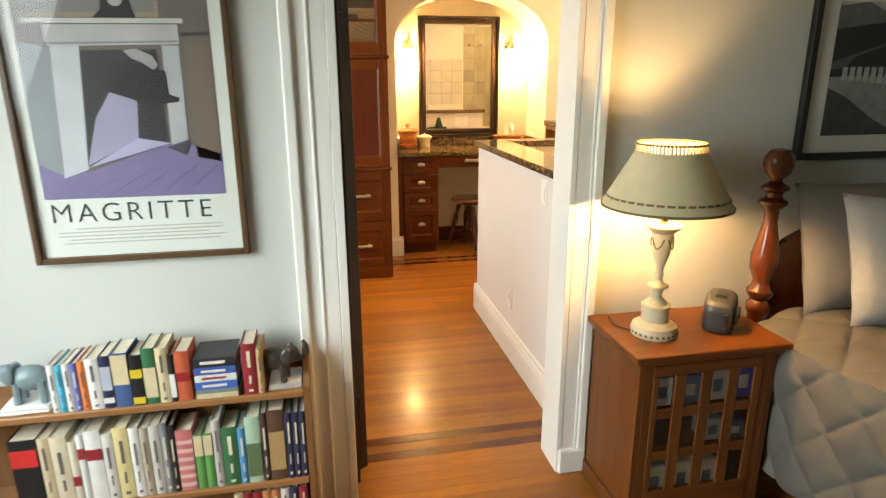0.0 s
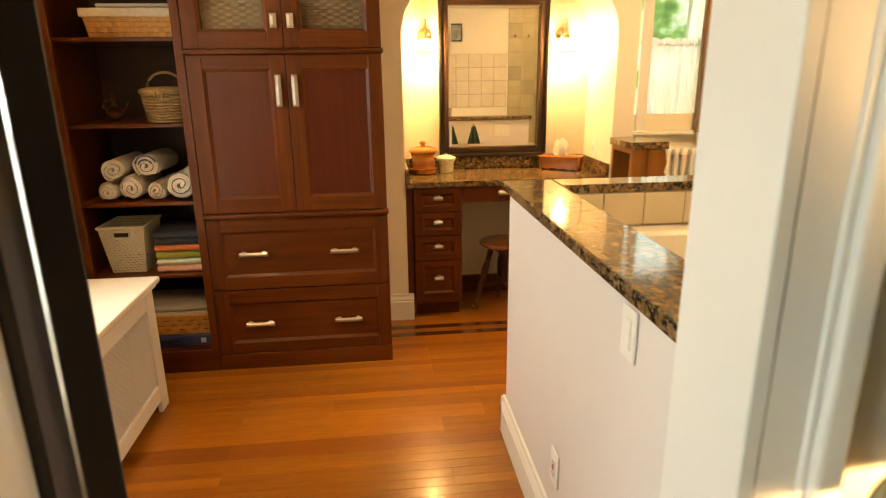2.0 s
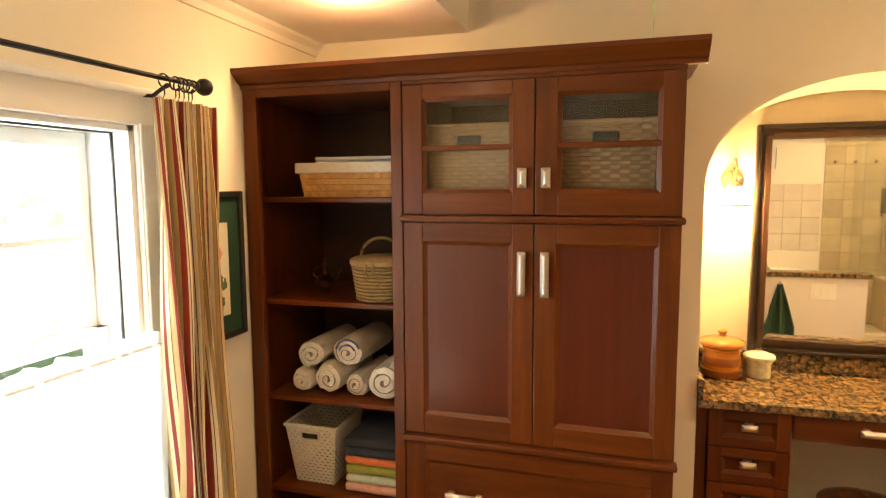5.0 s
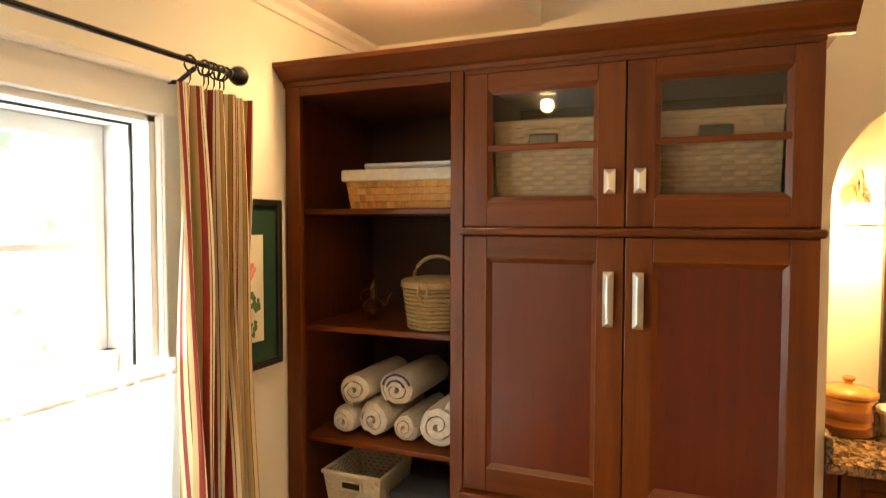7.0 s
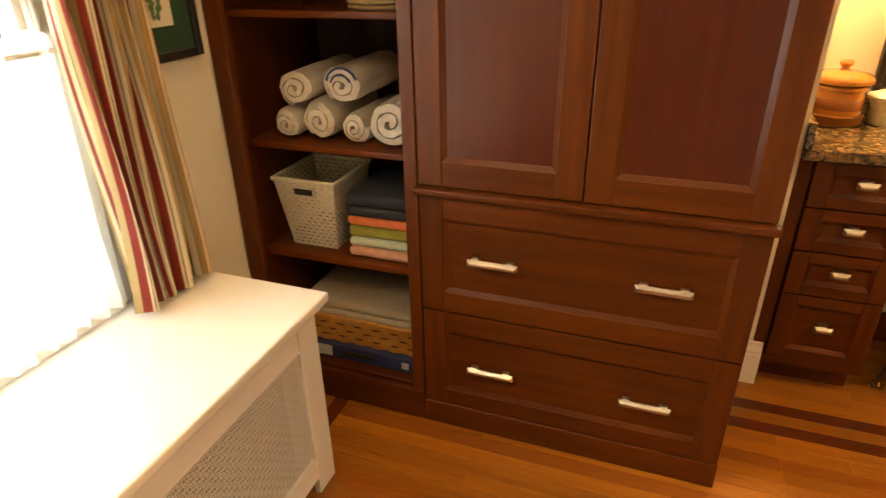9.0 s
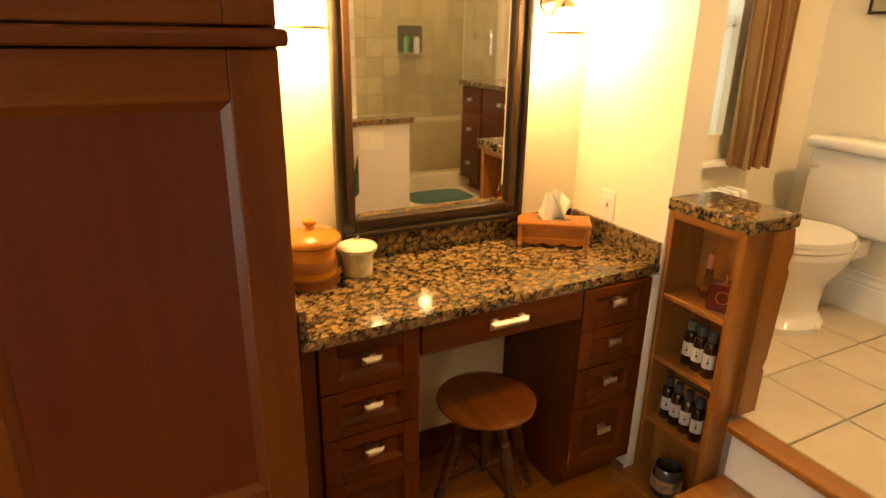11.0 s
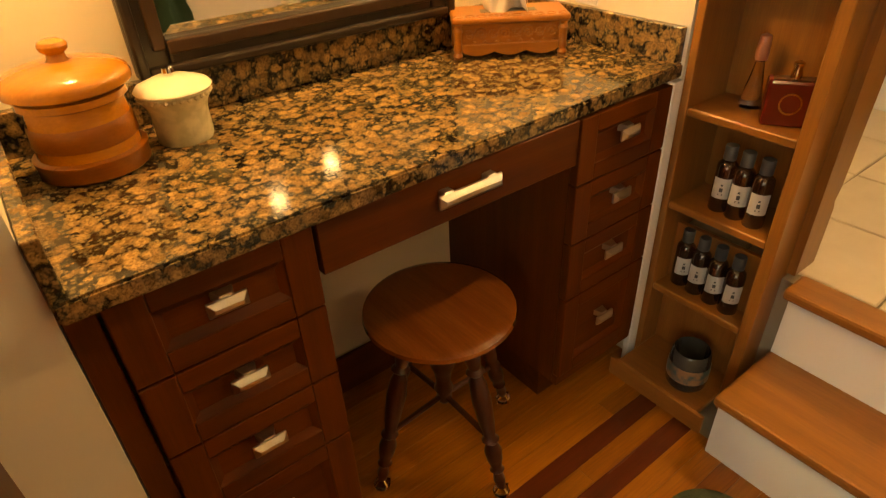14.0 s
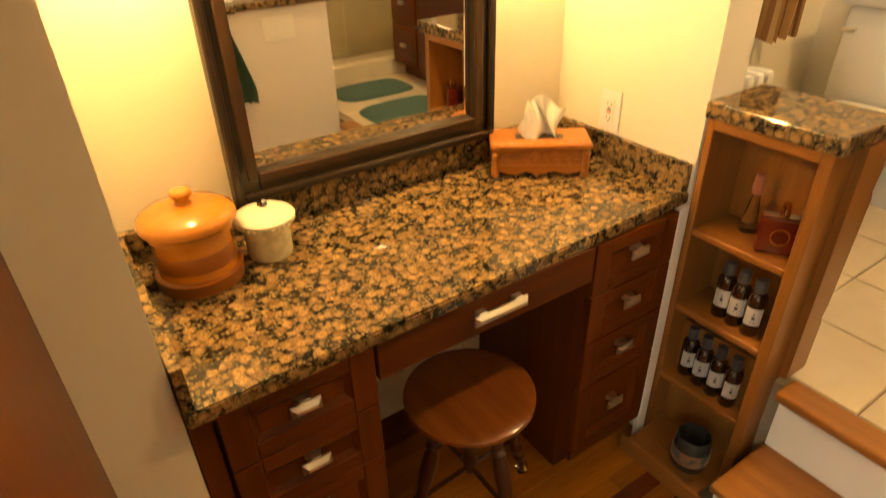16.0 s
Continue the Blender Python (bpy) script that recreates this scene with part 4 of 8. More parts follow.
structure("ground", box(-60, 60, -60, 60, -0.6, -0.5), mat("grass", (0.06, 0.10, 0.03), (0.04, 0.07, 0.02), 4, rough=0.9), "green lawn outside the house", "ground")

w1 = thing("window_1", "white double-hung window in a moulded casing", "window", (WX, 3.3, 0.66), kind="structure")
WY0, WY1, WZ0, WZ1 = 2.72, 3.87, 0.66, 1.90
part("lining", box(WX - 0.22, WX, WY1 - 0.018, WY1 - 0.001, WZ0, WZ1), WHITE, w1)
part("lining", box(WX - 0.22, WX, WY0 + 0.001, WY0 + 0.018, WZ0, WZ1), WHITE, w1)
part("lining", box(WX - 0.22, WX, WY0, WY1, WZ1 - 0.018, WZ1 - 0.001), WHITE, w1)
part("sill", box(WX - 0.22, WX + 0.03, WY0 - 0.02, WY1 + 0.02, WZ0 - 0.028, WZ0 + 0.004, 0.005, seg=2), WHITE, w1)
for a, b in ((WY1, WY1 + 0.085), (WY0 - 0.085, WY0)):
    bm = box(WX, WX + 0.018, a, b, 0.635, WZ1 + 0.09, 0.003)
    s = b - 0.022 if a == WY1 else a - 0.002
    box(WX, WX + 0.030, s, s + 0.024, 0.635, WZ1 + 0.088, 0.006, bm, 2)
    s = a + 0.006 if a == WY1 else b - 0.018
    box(WX, WX + 0.023, s, s + 0.012, 0.635, WZ1 + 0.006, 0.004, bm, 2)
    part("casing", bm, WHITE, w1)
bm = box(WX, WX + 0.0185, WY0 - 0.085, WY1 + 0.085, WZ1, WZ1 + 0.09, 0.003)
box(WX, WX + 0.034, WY0 - 0.095, WY1 + 0.095, WZ1 + 0.085, WZ1 + 0.108, 0.008, bm, 2)
part("casing", bm, WHITE, w1)
for z0, z1, xo in ((1.27, 1.882, -0.17), (0.67, 1.31, -0.13)):
    f = part("sash", box(WX + xo - 0.018, WX + xo + 0.018, WY0 + 0.02, WY1 - 0.02, z0, z0 + 0.05, 0.003), WHITE, w1, "white painted sash")
    part("rail", box(WX + xo - 0.018, WX + xo + 0.018, WY0 + 0.02, WY1 - 0.02, z1 - 0.045, z1, 0.003), WHITE, f)
    for y in (WY0 + 0.02, WY1 - 0.054):
        part("stile", box(WX + xo - 0.0178, WX + xo + 0.0178, y, y + 0.034, z0, z1, 0.003), WHITE, f)
    for k in (1, 2):
        y = WY0 + 0.02 + k * (WY1 - WY0 - 0.04) / 3
        part("muntin", box(WX + xo - 0.012, WX + xo + 0.012, y - 0.009, y + 0.009, z0, z1, 0.002), WHITE, f)
    part("muntin", box(WX + xo - 0.0118, WX + xo + 0.0118, WY0 + 0.03, WY1 - 0.03, (z0 + z1) / 2 - 0.009, (z0 + z1) / 2 + 0.009, 0.002), WHITE, f)
    p = part("pane", box(WX + xo - 0.002, WX + xo + 0.002, WY0 + 0.03, WY1 - 0.03, z0 + 0.02, z1 - 0.02), PANE, f)
    p.visible_shadow = False
part("weather_strip", box(WX - 0.062, WX - 0.056, WY1 - 0.024, WY1 - 0.0185, WZ0, WZ1 - 0.019), BLACKFRAME, w1, "thin black seal")
part("weather_strip", box(WX - 0.062, WX - 0.056, WY0 + 0.02, WY1 - 0.025, WZ1 - 0.024, WZ1 - 0.0185), BLACKFRAME, w1, "thin black seal")


def cafe(name, along, a0, a1, depth, z0, z1, label, at):
    t = thing(name, label, "curtain", at)
    n = int((a1 - a0) / 0.045)

    def f(u, v):
        s = a0 + (a1 - a0) * u
        k = 0.016 * (0.4 + 0.6 * (1 - v)) * math.sin(u * n * 6.283 + 0.6 * math.sin(u * 19)) + 0.006 * math.sin(u * 61 + v * 5)
        z = z0 + (z1 - z0) * v + 0.006 * math.sin(u * n * 3.1)
        return (depth + k, s, z) if along == "y" else (s, depth + k, z)
    c = part("cloth", sheet(f, n * 8, 14), SHEER, t, "sheer white gathered voile", smooth=True)
    if along == "y":
        r = tube([(depth, a0 - 0.01, z1 - 0.04), (depth, a1 + 0.01, z1 - 0.04)], 0.006)
    else:
        r = tube([(a0 - 0.01, depth, z1 - 0.04), (a1 + 0.01, depth, z1 - 0.04)], 0.006)
    part("rod", r, WHITE, t)
    return t


cafe("cafe_curtain", "y", 2.70, 3.885, WX + 0.045, 0.655, 1.300, "sheer white cafe curtain over the lower sash", (WX + 0.04, 3.3, 0.65))


def drape(name, label, along, a0, a1, depth, z0, z1, folds, at, amp=0.035, flare=1.0, lean=0.0, cloth=STRIPE):
    t = thing(name, label, "curtain", at)

    def f(u, v):
        top = v ** 6
        w = (a1 - a0) * (flare + (1 - flare) * v)
        s = a0 + w * u + lean * (1 - v) + 0.012 * math.sin(v * 7 + u * 9) * (1 - v)
        k = amp * (0.55 + 0.45 * (1 - v)) * math.sin(u * folds * 6.283 + 0.5 * math.sin(v * 3 + u * 4)) * (1 - 0.4 * top) + 0.01 * math.sin(u * 23 + v * 4)
        z = z0 + (z1 - z0) * v + 0.012 * math.sin(u * folds * 6.283) * (1 - v)
        return (depth + k, s, z) if along == "y" else (s, depth + k, z)
    part("cloth", sheet(f, folds * 16, 36, 0.003), cloth, t, "striped cloth", smooth=True)
    return t


dr1 = drape("striped_curtain", "floor-striped cream, red and brown curtain hung on iron rings", "y", 3.862, 4.116, -0.960, 0.642, 1.975, 5, (-0.96, 3.97, 0.64), 0.048, 0.92, -0.004)
tagged(dr1, "cream curtain with red and brown stripes on iron rings")
rod = thing("curtain_rod", "dark iron curtain rod with a ball finial", "curtain rod", (-0.945, 3.3, 2.03))
part("rod", tube([(-0.945, 2.45, 2.022), (-0.945, 4.02, 2.030)], 0.0075), IRON, rod, smooth=True)
part("finial", lathe([(0, 0), (0.012, 0.002), (0.010, 0.012), (0.016, 0.018), (0.024, 0.030), (0.027, 0.042), (0.024, 0.054), (0.012, 0.064), (0, 0.066)], m=pose(-0.945, 4.015, 2.030, -90, 0, 0)), IRON, rod, smooth=True)
br = tube([(WX, 3.90, 1.99), (-1.0, 3.90, 1.985), (-0.945, 3.90, 2.015)], 0.006)
lathe([(0, 0), (0.02, 0), (0.02, 0.008), (0, 0.008)], bm=br, m=pose(WX, 3.90, 1.99, 0, 90, 0))
part("bracket", br, IRON, rod, smooth=True)
for k, y in enumerate((3.885, 3.93, 3.945, 3.965, 3.985, 4.0)):
    ring = [(-0.945 + 0.019 * math.sin(a), y + 0.003 * math.cos(a) * (k % 3 - 1) * 2, 2.022 + 0.019 * math.cos(a)) for a in [i * 0.5236 for i in range(13)]]
    rb = tube(ring, 0.0028, 6)
    tube([(-0.945, y, 2.004), (-0.947, y + 0.002, 1.985), (-0.955, y + 0.002, 1.972)], 0.002, 6, rb)
    part("ring", rb, IRON, rod, smooth=True)

pic = thing("flower_picture", "small flower print on a green mat in a black frame", "picture", (WX, 4.16, 1.18))
PY0, PY1, PZ0, PZ1 = 3.99, 4.352, 1.182, 1.707
for a, b, c, d in ((PY0, PY0 + 0.022, PZ0, PZ1), (PY1 - 0.022, PY1, PZ0, PZ1), (PY0 + 0.022, PY1 - 0.022, PZ0, PZ0 + 0.022), (PY0 + 0.022, PY1 - 0.022, PZ1 - 0.022, PZ1)):
    part("frame_side", box(WX + 0.001, WX + 0.022, a, b, c, d, 0.003), BLACKFRAME, pic)
part("mat_board", box(WX + 0.001, WX + 0.010, PY0 + 0.02, PY1 - 0.02, PZ0 + 0.02, PZ1 - 0.02), mat("green_mat", (0.012, 0.05, 0.022), (0.010, 0.04, 0.018), 40, rough=0.8), pic, "dark green mat")
part("print", box(WX + 0.010, WX + 0.0112, PY0 + 0.085, PY1 - 0.085, PZ0 + 0.085, PZ1 - 0.11), mat("print_paper", (0.72, 0.66, 0.52), (0.66, 0.60, 0.46), 12, rough=0.8), pic, "cream paper print")


def petals(parent, name, axis, depth, a, z, r, material, n=6, seed=1, label=""):
    """A flat painted blot of overlapping rounded petals."""
    rnd = random.Random(seed)
    bm = bmesh.new()
    for i in range(2 * n):
        ang, q = rnd.random() * 6.28, r * (0.2 + 0.6 * rnd.random())
        ca, cz, rr = a + q * math.cos(ang), z + q * math.sin(ang), r * (0.17 + 0.17 * rnd.random())
        d = depth + 0.00006 * i * (1 if axis == "x" else -1)
        vs = []
        for k in range(9):
            th = 6.283 * k / 9
            p, w = ca + rr * math.cos(th) * (0.7 + 0.5 * rnd.random()), cz + rr * math.sin(th) * (0.7 + 0.5 * rnd.random())
            vs.append(bm.verts.new((d, p, w) if axis == "x" else (p, d, w)))
        bm.faces.new(vs)
    return part(name, bm, material, parent, label)


INK = mat("dark_ink", (0.03, 0.035, 0.04), (0.06, 0.06, 0.06), 60, rough=0.8)
PINK = mat("pink_paint", (0.62, 0.16, 0.13), (0.72, 0.36, 0.28), 60, rough=0.8)
GREENP = mat("green_paint", (0.05, 0.12, 0.05), (0.10, 0.17, 0.07), 60, rough=0.8)
for k, (a, z, r, m_, s) in enumerate(((4.19, 1.50, 0.05, PINK, 2), (4.15, 1.46, 0.045, GREENP, 3), (4.21, 1.40, 0.05, GREENP, 4), (4.17, 1.34, 0.04, GREENP, 5), (4.21, 1.31, 0.03, GREENP, 6))):
    petals(pic, "blossom" if m_ is PINK else "leaf", "x", WX + 0.0114 + 0.0006 * k, a, z, r, m_, 7, s)

# ---- things on the open shelves ----
WICK = mat("honey_wicker", (0.52, 0.26, 0.060), (0.38, 0.17, 0.035), 50, rough=0.55, bump=0.3, bscale=200, rand=0.1)
SEAGRASS = mat("seagrass", (0.34, 0.205, 0.095), (0.21, 0.118, 0.052), 60, rough=0.7, bump=0.4, bscale=200)
STRAW = mat("coiled_straw", (0.36, 0.24, 0.10), (0.24, 0.15, 0.06), 60, rough=0.7, bump=0.4, bscale=200)
WHITEWOVEN = mat("white_woven", (0.70, 0.64, 0.52), (0.60, 0.54, 0.43), 60, rough=0.6, bump=0.4, bscale=200)


def cloth_mat(name, c):
    return mat(name, c, tuple(x * 0.8 for x in c), 50, rough=0.95, bump=0.8, bscale=450, dist=0.002)


def woven(w, d, h, rows, step, taper=0.0, amp=0.004):
    """Side walls of a rectangular basket: flat strips going over and under upright stakes, as one mesh."""
    verts, faces = [], []
    for r in range(rows):
        z0, z1 = h * r / rows + 0.0006, h * (r + 1) / rows - 0.0006
        for side in range(4):
            ln = w if side % 2 == 0 else d
            n = max(3, int(ln / step))
            for i in range(n):
                pts = []
                for e in (0, 0.5, 1):
                    s = -ln / 2 + ln * (i + e) / n
                    out = amp * (1 if (i + r) % 2 else -1) * (1 if e == 0.5 else 0.15)
                    for z in (z0, z1):
                        k = 1 - taper * (1 - z / h)
                        x, y = {0: (s * k, -(d / 2) * k - out), 1: ((w / 2) * k + out, s * k), 2: (-s * k, (d / 2) * k + out), 3: (-(w / 2) * k - out, -s * k)}[side]
                        pts.append((x, y, z))
                b = len(verts)
                verts.extend(pts)
                faces.extend([[b, b + 2, b + 3, b + 1], [b + 2, b + 4, b + 5, b + 3]])
    me = bpy.data.meshes.new("weave")
    me.from_pydata(verts, [], faces)
    bm = bmesh.new()
    bm.from_mesh(me)
    bpy.data.meshes.remove(me)
    return bm


def basket(name, label, x0, x1, y0, y1, z, h, material, rows, step, taper=0.06, group="", liner=None, rim=True):
    w, d = x1 - x0, y1 - y0
    t = thing(name, label, "basket", ((x0 + x1) / 2, (y0 + y1) / 2, z), group=group)
    part("weave", woven(w, d, h, rows, step, taper), material, t, local=True, kind="stuff")
    k = (1 - taper) / 2
    # dark block in place of the basket's shaded hollow
    part("inner", box(-w * k + 0.008, w * k - 0.008, -d * k + 0.008, d * k - 0.008, 0.001, h * 0.85), SHADEIN, t, local=True)
    if rim:
        bm = bmesh.new()
        for a, b, c, e in ((-w / 2 - 0.005, w / 2 + 0.005, -d / 2 - 0.006, -d / 2 + 0.006), (-w / 2 - 0.005, w / 2 + 0.005, d / 2 - 0.006, d / 2 + 0.006), (-w / 2 - 0.006, -w / 2 + 0.006, -d / 2, d / 2), (w / 2 - 0.006, w / 2 + 0.006, -d / 2, d / 2)):
            box(a, b, c, e, h - 0.006, h + 0.008, 0.003, bm)
        part("rim", bm, material, t, local=True)
    if liner:
        bm = bmesh.new()
        for a, b, c, e in ((-w / 2 - 0.009, w / 2 + 0.009, -d / 2 - 0.010, -d / 2 + 0.008), (w / 2 - 0.008, w / 2 + 0.010, -d / 2, d / 2), (-w / 2 - 0.010, -w / 2 + 0.008, -d / 2, d / 2)):
            box(a, b, c, e, h - 0.025, h + 0.014, 0.005, bm, 2)
        part("liner", bm, liner, t, "cream cloth liner folded over the rim", local=True)
    return t


def pile(name, label, x0, x1, y0, y1, z, h, material, seed=1, folds=2, category="towel", group=""):
    """A folded cloth: soft layers whose front edge shows the fold."""
    t = thing(name, label, category, ((x0 + x1) / 2, (y0 + y1) / 2, z), group=group)
    rnd = random.Random(seed)
    for k in range(folds):
        a, b = z + h * k / folds, z + h * (k + 1) / folds
        j = rnd.uniform(-0.004, 0.004)
        bm = box(x0 + j, x1 + j, y0 + abs(j), y1, a + 0.0005, b, min(0.45 * h / folds, 0.014), seg=3)
        bmesh.ops.subdivide_edges(bm, edges=[e for e in bm.edges if e.calc_length() > 0.08], cuts=5, use_grid_fill=True)
        for v in bm.verts:
            v.co.z += 0.003 * noise.noise(v.co * 18 + Vector((seed, k, 0)))
            v.co.y += 0.003 * noise.noise(v.co * 14 + Vector((k, seed, 3)))
        part("fold", bm, material, t, smooth=True)
    return t


LINEN = cloth_mat("cream_linen", (0.60, 0.52, 0.40))
BEIGE = cloth_mat("beige_linen", (0.46, 0.40, 0.31))
basket("wicker_basket", "honey wicker basket with a cream cloth liner", -0.885, -0.475, 4.50, 4.80, SHELVES[4], 0.115, WICK, 5, 0.026, 0.08, liner=LINEN)
pile("folded_linen", "white folded linen lying in the wicker basket", -0.83, -0.50, 4.53, 4.78, SHELVES[4] + 0.10, 0.052, cloth_mat("white_linen", (0.74, 0.74, 0.74)), 4, 3, "linen")

rb = thing("lidded_basket", "round coiled straw basket with lid and handle", "basket", (-0.580, 4.585, SHELVES[3]))
rb.scale = (1.16, 1.16, 1.16)
for i in range(10):
    part("coil", lathe([(0.0, 0), (0.083 + 0.0016 * i, 0), (0.088 + 0.0016 * i, 0.004), (0.088 + 0.0016 * i, 0.008), (0.083 + 0.0016 * i, 0.012), (0, 0.012)], (0, 0, 0.0118 * i), 32), STRAW, rb, local=True, smooth=True)
lid = lathe([(0, 0.146), (0.06, 0.146), (0.096, 0.140), (0.106, 0.134), (0.108, 0.120), (0.104, 0.118), (0, 0.118)], n=36)
part("lid", lid, STRAW, rb, "coiled straw lid", local=True, smooth=True)
part("handle", tube([(0.075 * math.cos(a), 0.0, 0.142 + 0.062 * math.sin(a)) for a in [i * math.pi / 12 for i in range(13)]], 0.0055), STRAW, rb, local=True, smooth=True)
cl = tube([(-0.012, -0.106, 0.128), (-0.014, -0.112, 0.105), (0, -0.112, 0.085), (0.014, -0.112, 0.105), (0.012, -0.106, 0.128)], 0.004)
part("clasp", cl, STRAW, rb, "looped straw clasp", local=True)

pot = thing("brass_ewer", "small dark brass ewer with a thin spout", "ewer", (-0.865, 4.66, SHELVES[3]))
OLDB = mat("aged_brass", (0.28, 0.15, 0.06), (0.16, 0.08, 0.035), 30, rough=0.3, metal=1)
part("body", lathe([(0, 0), (0.026, 0), (0.028, 0.006), (0.012, 0.016), (0.014, 0.022), (0.036, 0.036), (0.040, 0.050), (0.030, 0.064), (0.012, 0.075), (0.010, 0.105), (0.014, 0.112), (0.010, 0.118), (0.004, 0.130), (0.006, 0.136), (0, 0.142)], (0, 0, 0)), OLDB, pot, local=True, smooth=True)
part("spout", tube([(0.034, 0, 0.05), (0.055, 0, 0.058), (0.062, 0, 0.078), (0.074, 0, 0.096)], 0.004, radii=[0.007, 0.005, 0.004, 0.003]), OLDB, pot, local=True, smooth=True)
part("handle", tube([(-0.034, 0, 0.055), (-0.055, 0, 0.07), (-0.045, 0, 0.10), (-0.012, 0, 0.108)], 0.003), OLDB, pot, local=True, smooth=True)


def rolled(x, z, r, length, label, seed, stripe=None, y=4.50):
    """A towel rolled on itself: a thick spiral drawn back along the shelf."""
    t = thing("rolled_towel", label, "towel", (x, y + length / 2, z), group="rolled towels on the shelf")
    rnd = random.Random(seed)
    turns, n, rings = 2.4, 84, 9
    a0 = rnd.random() * 6.28
    inner, outer = [], []
    th = 0.43 * (r - 0.006) / turns
    for i in range(n + 1):
        f = i / n
        rad = 0.006 + (r - 0.006) * f
        a = a0 + f * turns * 6.283
        wob = 1 + 0.08 * math.sin(a * 2 + seed) + 0.10 * noise.noise(Vector((math.cos(a) * 2, math.sin(a) * 2, seed + f * 2)))
        for lst, q in ((inner, rad - th), (outer, rad + th * 0.93)):
            lst.append((q * wob * math.cos(a), max(-r * 0.97, q * wob * math.sin(a) * 0.96) + r))
    loop = outer + inner[::-1]
    bm = bmesh.new()
    cuts = []
    for k in range(rings):
        y_ = -length / 2 + length * k / (rings - 1)
        row = []
        for x_, z_ in loop:
            d = math.hypot(x_, z_ - r) / r
            g = 1 + 0.06 * noise.noise(Vector((x_ * 30, y_ * 14, z_ * 30 + seed * 5)))
            tuck = 0.93 if k == 0 else 1.0
            push = (0.016 * d ** 3 + 0.006 * noise.noise(Vector((x_ * 45, seed, z_ * 45)))) if k == 0 else 0
            row.append(bm.verts.new((x_ * g * tuck, y_ + push, max(0.0, r + (z_ - r) * g * tuck))))
        cuts.append(row)
    for p, q in zip(cuts, cuts[1:]):
        for k in range(len(loop)):
            bm.faces.new((p[k], p[(k + 1) % len(loop)], q[(k + 1) % len(loop)], q[k]))
    for row in (cuts[0], cuts[-1]):
        for k in range(n):
            bm.faces.new((row[k], row[k + 1], row[-2 - k], row[-1 - k]))
    part("cloth", bm, TOWEL, t, local=True, smooth=True)
    if stripe:
        for q in (0.55, 0.85):
            bm = tube([(q * r * math.cos(a), -length / 2 + 0.003 + 0.012 * q ** 3, r + q * r * math.sin(a)) for a in [0.4 + 0.35 * i for i in range(8)]], 0.0042, 6)
            part("stripe", bm, stripe, t, "woven blue border", local=True)
    return t


NAVYB = cloth_mat("blue_border", (0.06, 0.09, 0.24))
Z2 = SHELVES[2]
for i, (x, z, r, ln, st) in enumerate(((-0.900, 0, 0.047, 0.30, None), (-0.788, 0, 0.062, 0.32, None), (-0.676, 0, 0.048, 0.30, None), (-0.548, 0, 0.078, 0.33, None), (-0.862, 0.096, 0.060, 0.33, None), (-0.708, 0.108, 0.062, 0.33, NAVYB))):
    rolled(x, Z2 + z, r, ln, "white terry towel rolled up" + (" with a blue border" if st else ""), i + 3, st, 4.50 + 0.01 * (i % 3))

Z1 = SHELVES[1]
bn = thing("woven_bin", "tapered white woven bin with a handle slot", "bin", (-0.866, 4.63, Z1))
part("weave", woven(0.225, 0.26, 0.25, 18, 0.014, 0.26, 0.002), WHITEWOVEN, bn, local=True, kind="stuff")
part("inner", box(-0.078, 0.078, -0.092, 0.092, 0.002, 0.05), SHADEIN, bn, local=True)
bm = bmesh.new()
for a, b, c, e in ((-0.118, 0.118, -0.136, -0.124), (-0.118, 0.118, 0.124, 0.136), (-0.118, -0.106, -0.124, 0.124), (0.106, 0.118, -0.124, 0.124)):
    box(a, b, c, e, 0.239, 0.253, 0.003, bm)
part("rim", bm, WHITEWOVEN, bn, local=True)
part("handle_slot", box(-0.036, 0.036, -0.1335, -0.118, 0.198, 0.222, 0.004), BLACKFRAME, bn, "dark handle opening", local=True)
bm = bmesh.new()
for a, b, c, e in ((-0.042, 0.042, 0.222, 0.228), (-0.042, 0.042, 0.192, 0.198), (-0.042, -0.036, 0.192, 0.228), (0.036, 0.042, 0.192, 0.228)):
    box(a, b, -0.138, -0.120, c, e, 0.002, bm)
part("slot_rim", bm, WHITEWOVEN, bn, local=True)
z = Z1
for h, c, nm in ((0.036, (0.78, 0.42, 0.30), "pale pink"), (0.030, (0.62, 0.70, 0.55), "mint green"), (0.040, (0.36, 0.36, 0.06), "olive green"), (0.034, (0.85, 0.22, 0.08), "bright orange"), (0.075, (0.035, 0.04, 0.055), "dark slate blue")):
    pile("folded_towel", nm + " bath towel folded in a stack", -0.722, -0.470, 4.50 + 0.006 * (len(nm) % 3), 4.78, z, h, cloth_mat(nm.replace(" ", "_") + "_terry", c), len(nm), 2 if h > 0.05 else 1, group="folded towels on the shelf")
    z += h + 0.001

Z0 = SHELVES[0]
bb = thing("flat_box", "flat blue and white box with a carrying handle", "box", (-0.70, 4.60, Z0))
BLUEBOX = mat("blue_card", (0.03, 0.05, 0.16), (0.025, 0.04, 0.13), 30, rough=0.4)
part("carton", box(-0.95, -0.475, 4.455, 4.80, Z0, Z0 + 0.058, 0.003), BLUEBOX, bb)
part("white_label", box(-0.945, -0.80, 4.4535, 4.4552, Z0 + 0.008, Z0 + 0.05), mat("white_card", (0.7, 0.7, 0.68), rough=0.5), bb, "pale printed band")
for xx in (-0.90, -0.53):
    part("mark", box(xx, xx + 0.026, 4.4525, 4.4538, Z0 + 0.016, Z0 + 0.042), mat("pale_mark", (0.55, 0.6, 0.75), rough=0.5), bb, "pale square mark")
